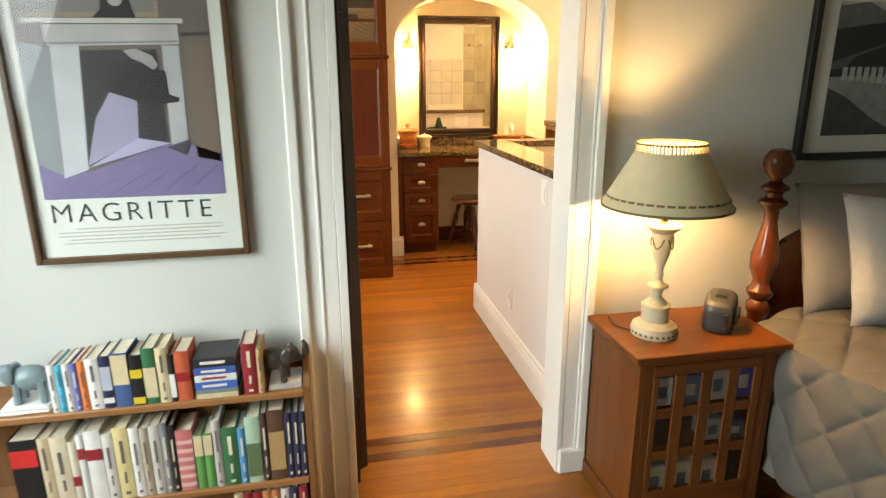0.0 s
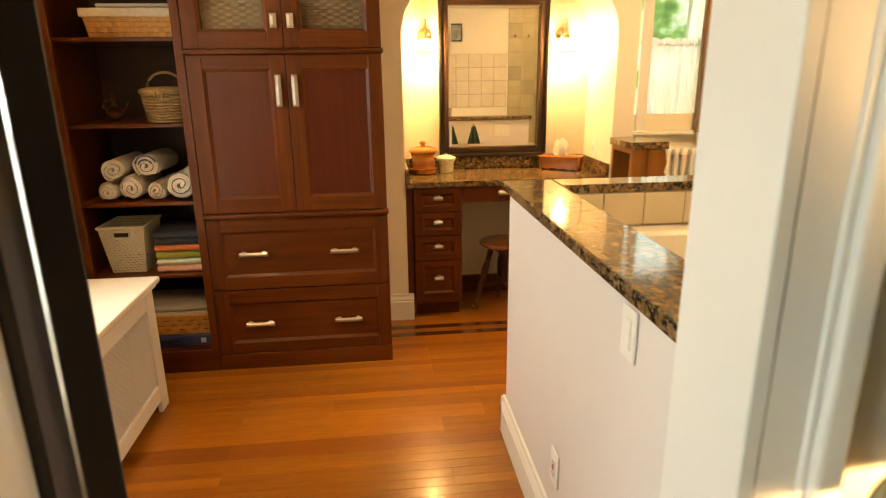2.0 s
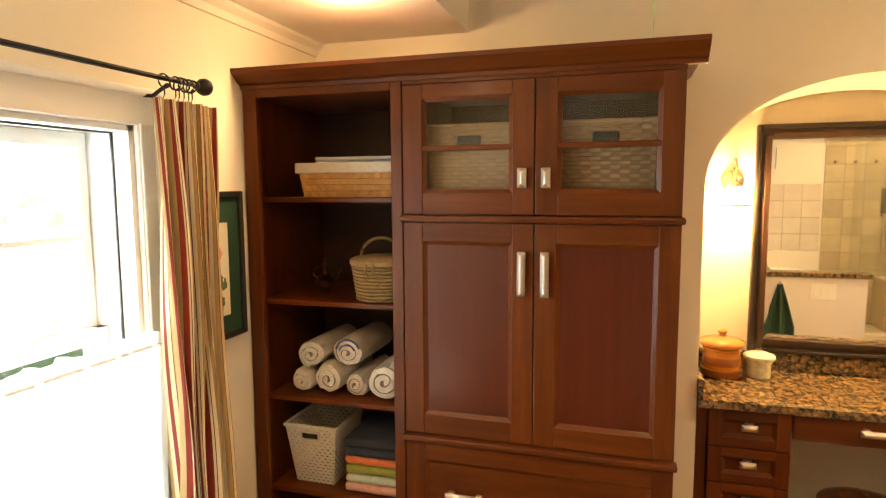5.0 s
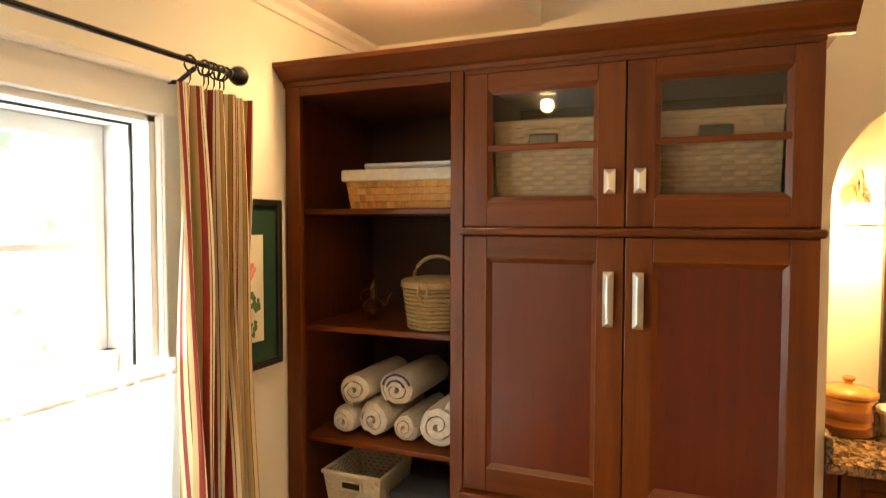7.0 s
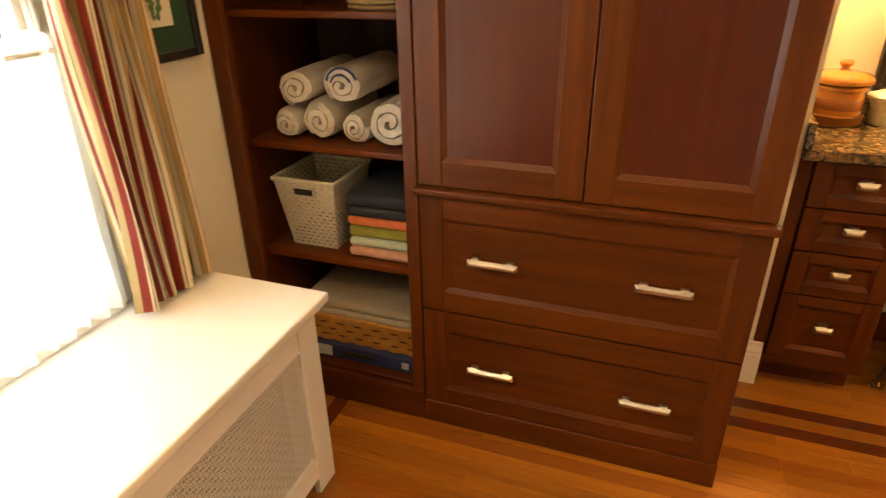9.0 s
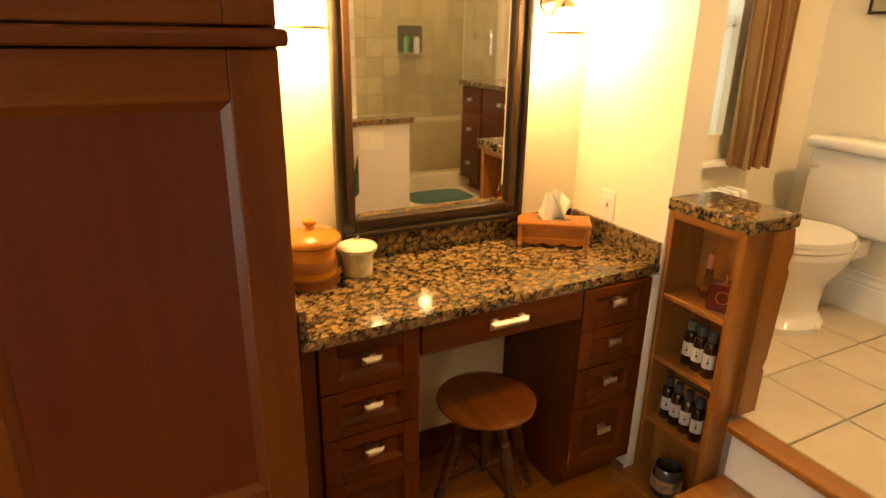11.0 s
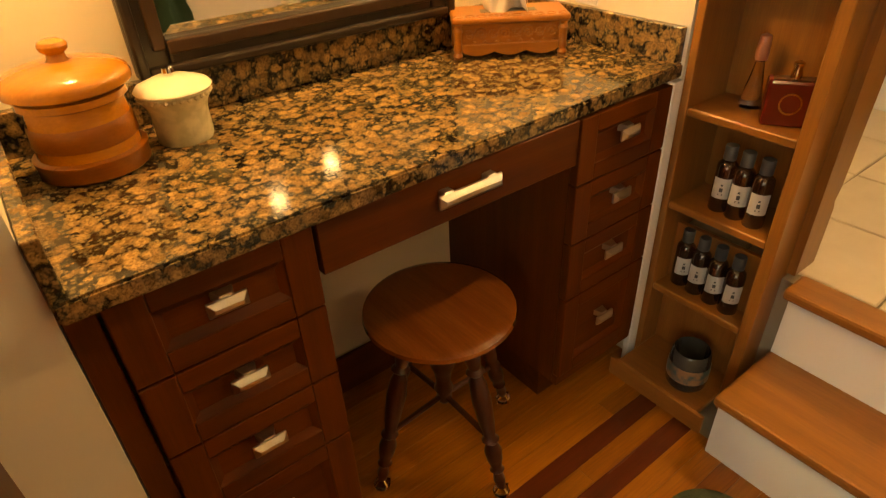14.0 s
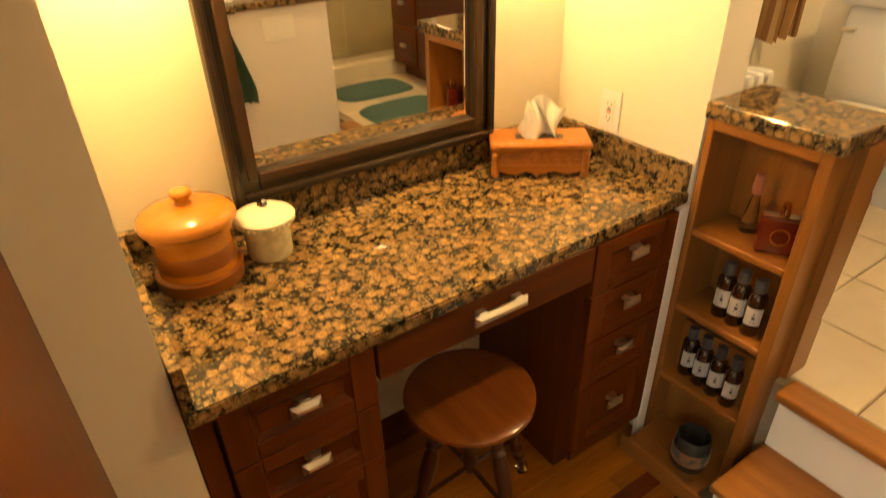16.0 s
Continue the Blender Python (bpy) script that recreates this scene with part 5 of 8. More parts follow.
part("grip", box(-0.76, -0.64, 4.447, 4.456, Z0 + 0.022, Z0 + 0.040, 0.005, seg=2), BLACKFRAME, bb, "black plastic grip")
basket("shallow_basket", "shallow honey wicker tray full of beige linen", -0.955, -0.475, 4.47, 4.80, Z0 + 0.059, 0.105, WICK, 4, 0.034, 0.04)
for k in range(2):
    pile("folded_linen", "beige folded linen stacked in the wicker tray", -0.93 + 0.004 * k, -0.49, 4.485 + 0.004 * k, 4.79, Z0 + 0.150 + 0.031 * k, 0.030, BEIGE, k + 9, 1, "linen", "beige linen stack")

# baskets behind the glass doors
for bx0, bx1, wd in ((-0.345, -0.055, "tall"), (0.095, 0.405, "wide")):
    bt = basket("seagrass_basket", wd + " seagrass basket behind the glass door", bx0, bx1, 4.455, 4.80, 1.6185, 0.305, SEAGRASS, 22, 0.030, 0.04, "seagrass baskets")
    part("handle_slot", box(-0.042, 0.042, -0.180, -0.168, 0.235, 0.272, 0.005), BLACKFRAME, bt, "dark handle opening", local=True)
    part("handle", tube([(-0.05, -0.181, 0.276), (-0.03, -0.187, 0.279), (0.03, -0.187, 0.279), (0.05, -0.181, 0.276)], 0.006, 8), SEAGRASS, bt, "rope grip over the opening", local=True, smooth=True)
basket("dark_basket", "small dark woven box behind the glass door", -0.045, 0.03, 4.425, 4.50, 1.6185, 0.13, mat("dark_weave", (0.09, 0.06, 0.035), (0.05, 0.032, 0.02), 60, rough=0.7), 8, 0.016, 0.02)

# ---- things on and under the vanity ----
VZ = 0.878
HONEY = wood("turned_honey_wood", (0.52, 0.205, 0.033), (0.42, 0.150, 0.024), "x", 0.22, 0.5)
HONEYD = wood("turned_dark_ring", (0.30, 0.095, 0.016), (0.22, 0.065, 0.012), "x", 0.3, 0.4)
jar = thing("wooden_jar", "turned honey-coloured wooden jar with a knobbed lid", "jar", (0.740, 5.312, VZ))
jar.scale = (1.1, 1.1, 1.08)
part("foot", lathe([(0, 0), (0.072, 0), (0.077, 0.004), (0.077, 0.020), (0.079, 0.024), (0.079, 0.030), (0.074, 0.033), (0, 0.033)], n=40), HONEYD, jar, local=True, smooth=True)
part("body", lathe([(0, 0.033), (0.071, 0.033), (0.070, 0.060), (0.067, 0.095), (0.066, 0.104), (0.074, 0.108), (0.074, 0.118), (0.067, 0.121), (0, 0.121)], n=40), HONEY, jar, local=True, smooth=True)
part("band", lathe([(0.0716, 0.048), (0.0720, 0.049), (0.0700, 0.080), (0.0692, 0.081)], n=40), HONEYD, jar, "darker wood band", local=True, smooth=True)
lidp = part("lid", lathe([(0, 0.121), (0.078, 0.122), (0.085, 0.127), (0.086, 0.135), (0.083, 0.142), (0.072, 0.150), (0.048, 0.157), (0.018, 0.161), (0, 0.161)], n=40), HONEY, jar, local=True, smooth=True)
part("knob", lathe([(0, 0.160), (0.015, 0.161), (0.012, 0.166), (0.012, 0.171), (0.018, 0.176), (0.0195, 0.182), (0.017, 0.187), (0.010, 0.190), (0, 0.1905)], n=24), HONEY, lidp, local=True, smooth=True)

PEARL = mat("pearl_shell", (0.70, 0.63, 0.44), (0.54, 0.50, 0.34), 45, rough=0.25, bump=0.1, contrast=0.1)
wp = thing("shell_pot", "small lidded pot covered in pale shell", "pot", (0.893, 5.325, VZ))
wp.scale = (1.1, 1.1, 1.12)
part("body", lathe([(0, 0), (0.042, 0), (0.044, 0.005), (0.044, 0.045), (0.047, 0.058), (0.054, 0.070), (0.054, 0.076), (0, 0.076)], n=36), PEARL, wp, local=True, smooth=True)
for i in range(30):
    a = 6.283 * i / 30
    part("bead", lathe([(0, -0.0045), (0.0045, 0), (0, 0.0045)], (0.0545 * math.cos(a), 0.0545 * math.sin(a), 0.074), 6), PEARL, wp, local=True)
lp = part("lid", lathe([(0, 0.077), (0.056, 0.078), (0.059, 0.083), (0.055, 0.088), (0.030, 0.098), (0, 0.101)], n=36), mat("cream_shell_lid", (0.74, 0.70, 0.56), (0.66, 0.62, 0.48), 45, rough=0.25, bump=0.1), wp, local=True, smooth=True)
part("knob", lathe([(0, 0.100), (0.005, 0.101), (0.010, 0.106), (0.009, 0.113), (0, 0.116)], n=16), CHROME, lp, "small metal knob", local=True, smooth=True)

TW = wood("carved_box_wood", (0.46, 0.175, 0.038), (0.32, 0.108, 0.022), "x", 0.35, 0.3)
tb = thing("tissue_box", "carved wooden tissue box with a tissue pulled up", "tissue box", (1.668, 5.318, VZ), -35)
part("body", box(-0.118, 0.118, -0.052, 0.052, 0.014, 0.078, 0.002), TW, tb, local=True)
tp = part("top", box(-0.136, 0.136, -0.066, 0.066, 0.078, 0.092, 0.005, seg=2), TW, tb, local=True)
part("slot", box(-0.065, 0.065, -0.016, 0.016, 0.0905, 0.0925), BLACKFRAME, tp, "dark oval slot", local=True)
for sx in (-1, 1):
    for sy in (-1, 1):
        part("corner_post", lathe([(0, 0), (0.009, 0), (0.012, 0.006), (0.008, 0.014), (0.011, 0.020), (0.009, 0.03), (0.009, 0.055), (0.012, 0.062), (0.008, 0.070), (0.011, 0.077), (0, 0.078)], (sx * 0.122, sy * 0.054, 0), 14), TW, tb, local=True, smooth=True)
ap = [(-0.112, 0.030)] + [(-0.112 + 0.224 * i / 24, 0.014 - 0.010 * abs(math.sin(i / 24 * 3.1416 * 3))) for i in range(25)] + [(0.112, 0.030)]
part("apron", prism(ap, "y", -0.057, -0.0525), TW, tb, "scalloped carved apron", local=True)
for i in range(8):
    cx, big = -0.095 + 0.0271 * i, 0.0155 if i % 2 else 0.0125
    sp = [(cx + big * (1 - k / 17) * math.cos(k * 0.75 + (i % 2) * 3.14), -0.0535, 0.053 + big * (1 - k / 17) * math.sin(k * 0.75) * (1 if i % 2 else -1)) for k in range(16)]
    part("scroll", tube(sp, 0.0026, 6), TW, tb, "carved scroll", local=True, smooth=True)
    part("leaf_carving", tube([(cx + 0.004, -0.053, 0.034), (cx + 0.010, -0.0545, 0.037), (cx + 0.016, -0.053, 0.035)], 0.0025, 6, radii=[0.001, 0.0032, 0.001]), TW, tb, "carved leaf", local=True, smooth=True)
for zz in (0.030, 0.074):
    part("border", tube([(-0.114, -0.0525, zz), (0.114, -0.0525, zz)], 0.0022, 6), TW, tb, "carved border", local=True, smooth=True)
for i in range(10):
    part("top_carving", tube([(-0.12 + 0.0267 * i + 0.011 * math.cos(a), -0.050 + 0.010 * math.sin(a), 0.0922) for a in [k * 0.7 for k in range(10)]], 0.0014, 5), TW, tp, "carved ring", local=True, smooth=True)
TIS = mat("tissue_paper", (0.85, 0.83, 0.76), (0.82, 0.80, 0.73), 20, rough=0.9, bump=0.1)


def tis(u, v):
    a = (u - 0.5) * 2
    return (0.056 * a * (0.8 + 0.2 * v) + 0.01 * math.sin(v * 5 + a * 3), 0.024 * math.sin(a * 4 + v * 1.5) * (1.1 - 0.6 * v) + 0.007 * math.sin(a * 11 + v * 3), 0.088 + 0.112 * v * (1 - 0.30 * a * a) + 0.008 * math.sin(a * 7) * v)


part("tissue", sheet(tis, 40, 14, 0.0008), TIS, tb, "crumpled white tissue", local=True, smooth=True)


def wall_plate(name, label, m, gangs=1, outlet=False):
    """A switch or socket plate, built flat in x and z and turned by m."""
    t = thing(name, label, "wall plate", tuple(m.translation))
    t.matrix_world = m
    PLACE[t] = m.copy()
    w = 0.035 + 0.023 * (gangs - 1)
    part("plate", box(-w, w, -0.006, 0, -0.058, 0.058, 0.003, seg=2), WHITE, t, local=True)
    for g in range(gangs):
        x = (g - (gangs - 1) / 2) * 0.046
        if outlet:
            part("socket_block", box(x - 0.0165, x + 0.0165, -0.0085, -0.005, -0.034, 0.034, 0.002), WHITE, t, local=True)
            for s in (-0.019, 0.019):
                for q in (-0.0065, 0.0065):
                    part("slot", box(x + q - 0.001, x + q + 0.001, -0.0092, -0.008, s - 0.004, s + 0.004), BLACKFRAME, t, "dark slot", local=True)
                part("slot", box(x - 0.002, x + 0.002, -0.0092, -0.008, s - 0.011, s - 0.0075), BLACKFRAME, t, "dark slot", local=True)
            for s, c in ((0.004, "black"), (-0.004, "red")):
                part("button", box(x - 0.007, x + 0.007, -0.0098, -0.008, s - 0.0025, s + 0.0025), BLACKFRAME if c == "black" else PINK, t, c + " test button", local=True)
        else:
            part("rocker", box(x - 0.0165, x + 0.0165, -0.009, -0.005, -0.034, 0.034, 0.003), WHITE, t, local=True)
    return t


wall_plate("wall_outlet", "white socket plate on the niche wall", pose(1.871, 5.253, 1.018, 0, 0, -90), 1, True)
wall_plate("light_switch", "white single rocker switch on the half wall", pose(0.947, 2.477, 0.983, 0, 0, -90))
wall_plate("wall_outlet", "white socket plate low on the half wall", pose(0.947, 2.925, 0.334, 0, 0, -90), 1, True)
wall_plate("light_switch", "triple rocker switch on the tub's end wall", pose(1.66, 3.641, 0.965, 0, 0, 180), 3)
wall_plate("light_switch", "white plate low by the doorway", pose(0.947, 2.25, 0.40, 0, 0, -90))

# stool
SC = (1.247, 5.067)
st = thing("round_stool", "round wooden swivel stool with turned legs and claw feet", "stool", (SC[0], SC[1], 0), 2)
st.scale = (1.09, 1.09, 0.868)
part("seat", lathe([(0, 0.500), (0.10, 0.500), (0.135, 0.502), (0.150, 0.508), (0.157, 0.517), (0.155, 0.527), (0.146, 0.533), (0.12, 0.535), (0, 0.5345)], n=56), STOOLSEAT, st, local=True, smooth=True)
part("under_plate", lathe([(0, 0.455), (0.05, 0.455), (0.07, 0.462), (0.075, 0.475), (0.075, 0.499), (0, 0.499)], n=32), STOOLLEG, st, local=True, smooth=True)
part("screw_post", lathe([(0, 0.18), (0.012, 0.182), (0.018, 0.2), (0.014, 0.215), (0.022, 0.235), (0.016, 0.26), (0.02, 0.30), (0.028, 0.33), (0.024, 0.37), (0.034, 0.40), (0.03, 0.43), (0.045, 0.455), (0, 0.455)], n=20), STOOLLEG, st, local=True, smooth=True)
LEGP = [(0, 0), (0.009, 0.004), (0.013, 0.03), (0.010, 0.055), (0.016, 0.065), (0.011, 0.075), (0.017, 0.10), (0.019, 0.13), (0.012, 0.155), (0.019, 0.165), (0.012, 0.176), (0.017, 0.22), (0.021, 0.29), (0.018, 0.34), (0.012, 0.365), (0.020, 0.375), (0.013, 0.386), (0.018, 0.42), (0.016, 0.45), (0, 0.455)]
for k in range(4):
    a = math.pi / 2 * k
    top, bot = Vector((0.088 * math.cos(a), 0.088 * math.sin(a), 0.480)), Vector((0.187 * math.cos(a), 0.187 * math.sin(a), 0.030))
    q = (top - bot).to_track_quat("Z", "Y").to_matrix().to_4x4()
    lg = part("leg", lathe(LEGP, n=16, m=Matrix.Translation(bot) @ q), STOOLLEG, st, local=True, smooth=True)
    part("ball", lathe([(0, 0.0), (0.010, 0.002), (0.0175, 0.010), (0.0185, 0.018), (0.015, 0.027), (0, 0.033)], (bot.x, bot.y, 0), 16), GLASS, lg, "glass ball foot", local=True, smooth=True)
    for c in range(4):
        b = a + c * 1.5708
        part("claw", tube([(bot.x + 0.008 * math.cos(b), bot.y + 0.008 * math.sin(b), 0.036), (bot.x + 0.018 * math.cos(b), bot.y + 0.018 * math.sin(b), 0.026), (bot.x + 0.019 * math.cos(b), bot.y + 0.019 * math.sin(b), 0.010)], 0.0032, 6), BRASS, lg, "metal claw", local=True)
    m1 = bot.lerp(top, 0.36)
    part("stretcher", tube([(m1.x, m1.y, m1.z), (0.01 * math.cos(a), 0.01 * math.sin(a), 0.205)], 0.007, 8), STOOLLEG, st, local=True, smooth=True)

# bottles on the oak shelf
AMBER = mat("brown_bottle", (0.026, 0.010, 0.005), (0.020, 0.008, 0.004), 10, rough=0.08, rvar=0.03, bump=0, coat=0.5)
LABEL = mat("grey_label", (0.50, 0.48, 0.45), (0.45, 0.43, 0.40), 30, rough=0.7)
CAPM = mat("black_cap", (0.055, 0.058, 0.065), (0.045, 0.047, 0.053), 30, rough=0.35)


def bottle():
    t = thing("brown_bottle", "brown bottle with a grey label and black cap", "bottle", group="brown bottles on the oak shelf")
    part("body", lathe([(0, 0), (0.020, 0), (0.022, 0.003), (0.022, 0.094), (0.0205, 0.102), (0.015, 0.108), (0.011, 0.110), (0.011, 0.116), (0, 0.116)], n=24), AMBER, t, local=True, smooth=True)
    part("cap", lathe([(0, 0.112), (0.0135, 0.112), (0.0135, 0.139), (0.0125, 0.141), (0, 0.141)], n=20), CAPM, t, local=True, smooth=True)
    lb = bmesh.new()
    g = [[lb.verts.new((0.0224 * math.cos(math.pi + a), 0.0224 * math.sin(math.pi + a), z)) for z in (0.032, 0.076)] for a in [(-0.95 + 1.9 * i / 10) for i in range(11)]]
    for a, b in zip(g, g[1:]):
        lb.faces.new((a[0], b[0], b[1], a[1]))
    l_ = part("label", lb, LABEL, t, "grey paper label", local=True)
    for z0, z1, w in ((0.060, 0.064, 0.10), (0.047, 0.056, 0.16), (0.040, 0.043, 0.22)):
        b2 = bmesh.new()
        q = [b2.verts.new((0.0227 * math.cos(math.pi + a), 0.0227 * math.sin(math.pi + a), z)) for a, z in ((-w, z0), (w, z0), (w, z1), (-w, z1))]
        b2.faces.new(q)
        part("print_bar", b2, INK, l_, "dark print", local=True)
    return t


b0 = bottle()
SPOTS = [(1.935, 4.845, 0.537), (1.93, 4.800, 0.537), (1.925, 4.752, 0.537), (1.935, 4.900, 0.283), (1.93, 4.852, 0.283), (1.925, 4.802, 0.283), (1.92, 4.752, 0.283)]
b0.matrix_world = pose(*SPOTS[0], 0, 0, 20) @ Matrix.Diagonal((1.08, 1.08, 1.18, 1))
for i, s in enumerate(SPOTS[1:]):
    copy_thing(b0, pose(*s, 0, 0, 22 + 7 * (i % 3)))
pf = thing("perfume_bottle", "square dark red perfume bottle with a gold cap", "perfume bottle", (1.94, 4.755, 0.780), -58)
pf.scale = (1.15, 1.15, 1.2)
part("flask", box(-0.042, 0.042, -0.018, 0.018, 0, 0.082, 0.006, seg=2), mat("red_glass", (0.10, 0.010, 0.006), (0.07, 0.006, 0.004), 8, rough=0.06, bump=0, coat=0.6), pf, local=True)
part("cap", lathe([(0, 0.082), (0.009, 0.082), (0.010, 0.090), (0.007, 0.098), (0.009, 0.108), (0, 0.113)], n=16), BRASS, pf, local=True, smooth=True)
part("emblem", lathe([(0.016, 0), (0.019, 0), (0.019, 0.002), (0.016, 0.002)], n=24, m=pose(0, -0.018, 0.042, 90, 0, 0)), BRASS, pf, "gold ring emblem", local=True)
at_ = thing("atomiser", "slim clear scent atomiser with a pink bulb", "perfume bottle", (1.985, 4.855, 0.780))
at_.scale = (1.1, 1.1, 1.2)
part("flask", lathe([(0, 0), (0.020, 0), (0.022, 0.01), (0.014, 0.05), (0.008, 0.085), (0, 0.086)], n=20), GLASS, at_, local=True, smooth=True)
part("cap", lathe([(0, 0.086), (0.011, 0.087), (0.013, 0.10), (0.010, 0.13), (0, 0.135)], n=16), mat("dull_pink", (0.42, 0.16, 0.09), rough=0.4), at_, local=True, smooth=True)
cj = thing("candle_jar", "glass candle jar with a painted landscape band", "candle", (1.845, 4.775, 0.060))
cj.scale = (1.12, 1.12, 1.22)
part("glass", lathe([(0, 0), (0.040, 0), (0.046, 0.008), (0.048, 0.05), (0.044, 0.092), (0.040, 0.098), (0.038, 0.092), (0.042, 0.05), (0.040, 0.01), (0, 0.008)], n=32), mat("dark_jar_glass", (0.05, 0.05, 0.045), (0.03, 0.03, 0.03), 20, rough=0.06, bump=0, coat=0.5), cj, local=True, smooth=True)
part("band", lathe([(0.0482, 0.028), (0.0486, 0.05), (0.0472, 0.066)], n=32), mat("painted_band", (0.30, 0.16, 0.08), (0.05, 0.09, 0.10), 40, rough=0.3, contrast=0.08), cj, "painted landscape band", local=True, smooth=True)

# bath rugs
RUG = mat("green_shag", (0.085, 0.11, 0.065), (0.05, 0.07, 0.042), 90, rough=1.0, bump=1.0, bscale=260, dist=0.006)
TEAL = mat("teal_shag", (0.08, 0.16, 0.14), (0.05, 0.11, 0.10), 90, rough=1.0, bump=1.0, bscale=260, dist=0.006)


def rug(x, y, z, hx, hy, material, label, turn=0):
    t = thing("bath_rug", label, "rug", (x, y, z), turn, group="bath rugs")

    def f(u, v):
        a = u * 6.283185
        r = v
        c, s = math.cos(a), math.sin(a)
        X, Y = hx * r * math.copysign(abs(c) ** 0.5, c), hy * r * math.copysign(abs(s) ** 0.5, s)
        return (X, Y, 0.002 + (0.022 * (1 - r ** 10)) + 0.004 * noise.noise(Vector((X * 50, Y * 50, z))) * (1 if r < 0.99 else 0))
    part("shag", sheet(f, 72, 26), material, t, "deep shag pile", local=True, smooth=True)
    return t


rug(1.47, 4.205, 0, 0.22, 0.40, RUG, "green shag bath rug at the foot of the steps")

# ---- toilet, tub, shower and wash stand ----
wn = thing("window_2", "small white sash window over the radiator", "window", (2.48, 5.40, 1.12), kind="structure")
for a, b, c, d in ((2.20, 2.27, 1.10, 2.28), (2.71, 2.78, 1.10, 2.28), (2.20, 2.78, 2.20, 2.28)):
    part("casing", box(a, b, 5.38, 5.40, c, d, 0.003), WHITE, wn)
part("sill", box(2.17, 2.81, 5.35, 5.40, 1.085, 1.112, 0.006, seg=2), WHITE, wn)
for a, b, c, d in ((2.27, 2.31, 1.12, 2.20), (2.67, 2.71, 1.12, 2.20), (2.31, 2.67, 1.12, 1.17), (2.31, 2.67, 1.66, 1.70), (2.31, 2.67, 2.155, 2.20)):
    part("sash_rail", box(a, b, 5.47, 5.50, c, d, 0.003), WHITE, wn)
p = part("pane", box(2.31, 2.67, 5.484, 5.487, 1.17, 2.155), PANE, wn)
p.visible_shadow = False
cafe("cafe_curtain", "x", 2.285, 2.70, 5.43, 1.13, 1.71, "short sheer white curtain over the small window", (2.49, 5.43, 1.13))
drape("striped_curtain", "gold and brown striped curtain beside the small window", "x", 2.60, 2.81, 5.315, 1.09, 2.25, 4, (2.71, 5.32, 1.09), 0.034, 1.0, 0.0, GOLDSTRIPE)

rad = thing("radiator", "white cast iron column radiator under the window", "radiator", (2.42, 5.27, UP))
for i in range(8):
    x = 2.21 + 0.056 * i
    bm = bmesh.new()
    for y in (5.235, 5.305):
        lathe([(0, 0.10), (0.012, 0.10), (0.017, 0.13), (0.017, 0.52), (0.012, 0.56), (0, 0.56)], (x, y, UP), 12, bm)
    box(x - 0.02, x + 0.02, 5.215, 5.325, UP + 0.53, UP + 0.585, 0.016, bm, 2)
    box(x - 0.02, x + 0.02, 5.215, 5.325, UP + 0.075, UP + 0.13, 0.016, bm, 2)
    part("column", bm, WHITE, rad, smooth=True)
for x in (2.21, 2.602):
    part("foot", box(x - 0.016, x + 0.016, 5.23, 5.31, UP, UP + 0.085, 0.006), WHITE, rad)

toi = thing("toilet", "white porcelain toilet with its lid down", "toilet", (2.85, 5.045, UP))
part("tank", box(3.005, 3.185, 4.828, 5.228, UP + 0.40, UP + 0.745, 0.028, seg=4), PORCELAIN, toi, smooth=True)
part("tank_lid", box(2.985, 3.190, 4.803, 5.252, UP + 0.745, UP + 0.795, 0.018, seg=4), PORCELAIN, toi, smooth=True)


def bowl(u, v):
    a = u * 6.283185
    prof = ((0.13, 0.0), (0.135, 0.03), (0.105, 0.08), (0.11, 0.20), (0.165, 0.30), (0.185, 0.36), (0.185, 0.385), (0.15, 0.39))
    k = v * (len(prof) - 1)
    i = min(int(k), len(prof) - 2)
    f = k - i
    r, z = prof[i][0] * (1 - f) + prof[i + 1][0] * f, prof[i][1] * (1 - f) + prof[i + 1][1] * f
    c, s = math.cos(a), math.sin(a)
    return (2.79 + r * c * (1.32 if c < 0 else 1.25), 5.045 + r * s, UP + z)


part("bowl", sheet(bowl, 48, 28), PORCELAIN, toi, smooth=True)
for nm, z0, z1 in (("seat", 0.392, 0.412), ("lid", 0.414, 0.436)):
    ol = [(2.79 + 0.19 * math.cos(a) * (1.32 if math.cos(a) < 0 else 0.95), 5.045 + 0.188 * math.sin(a)) for a in [6.283185 * i / 40 for i in range(40)]]
    bm = prism(ol, "z", UP + z0, UP + z1)
    bmesh.ops.bevel(bm, geom=[e for e in bm.edges if abs(e.verts[0].co.z - e.verts[1].co.z) < 1e-5], offset=0.006, segments=2, affect="EDGES")
    part(nm, bm, PORCELAIN, toi, smooth=True)
part("shelf", box(2.95, 3.10, 4.93, 5.16, UP + 0.30, UP + 0.385, 0.015, seg=2), PORCELAIN, toi)
part("lever", box(2.975, 3.004, 5.17, 5.215, UP + 0.66, UP + 0.675, 0.004), CHROME, toi, "chrome flush lever")
part("bolt_cap", lathe([(0, 0), (0.012, 0), (0.011, 0.012), (0, 0.018)], (2.79, 4.90, UP + 0.03), 14), PORCELAIN, toi, smooth=True)

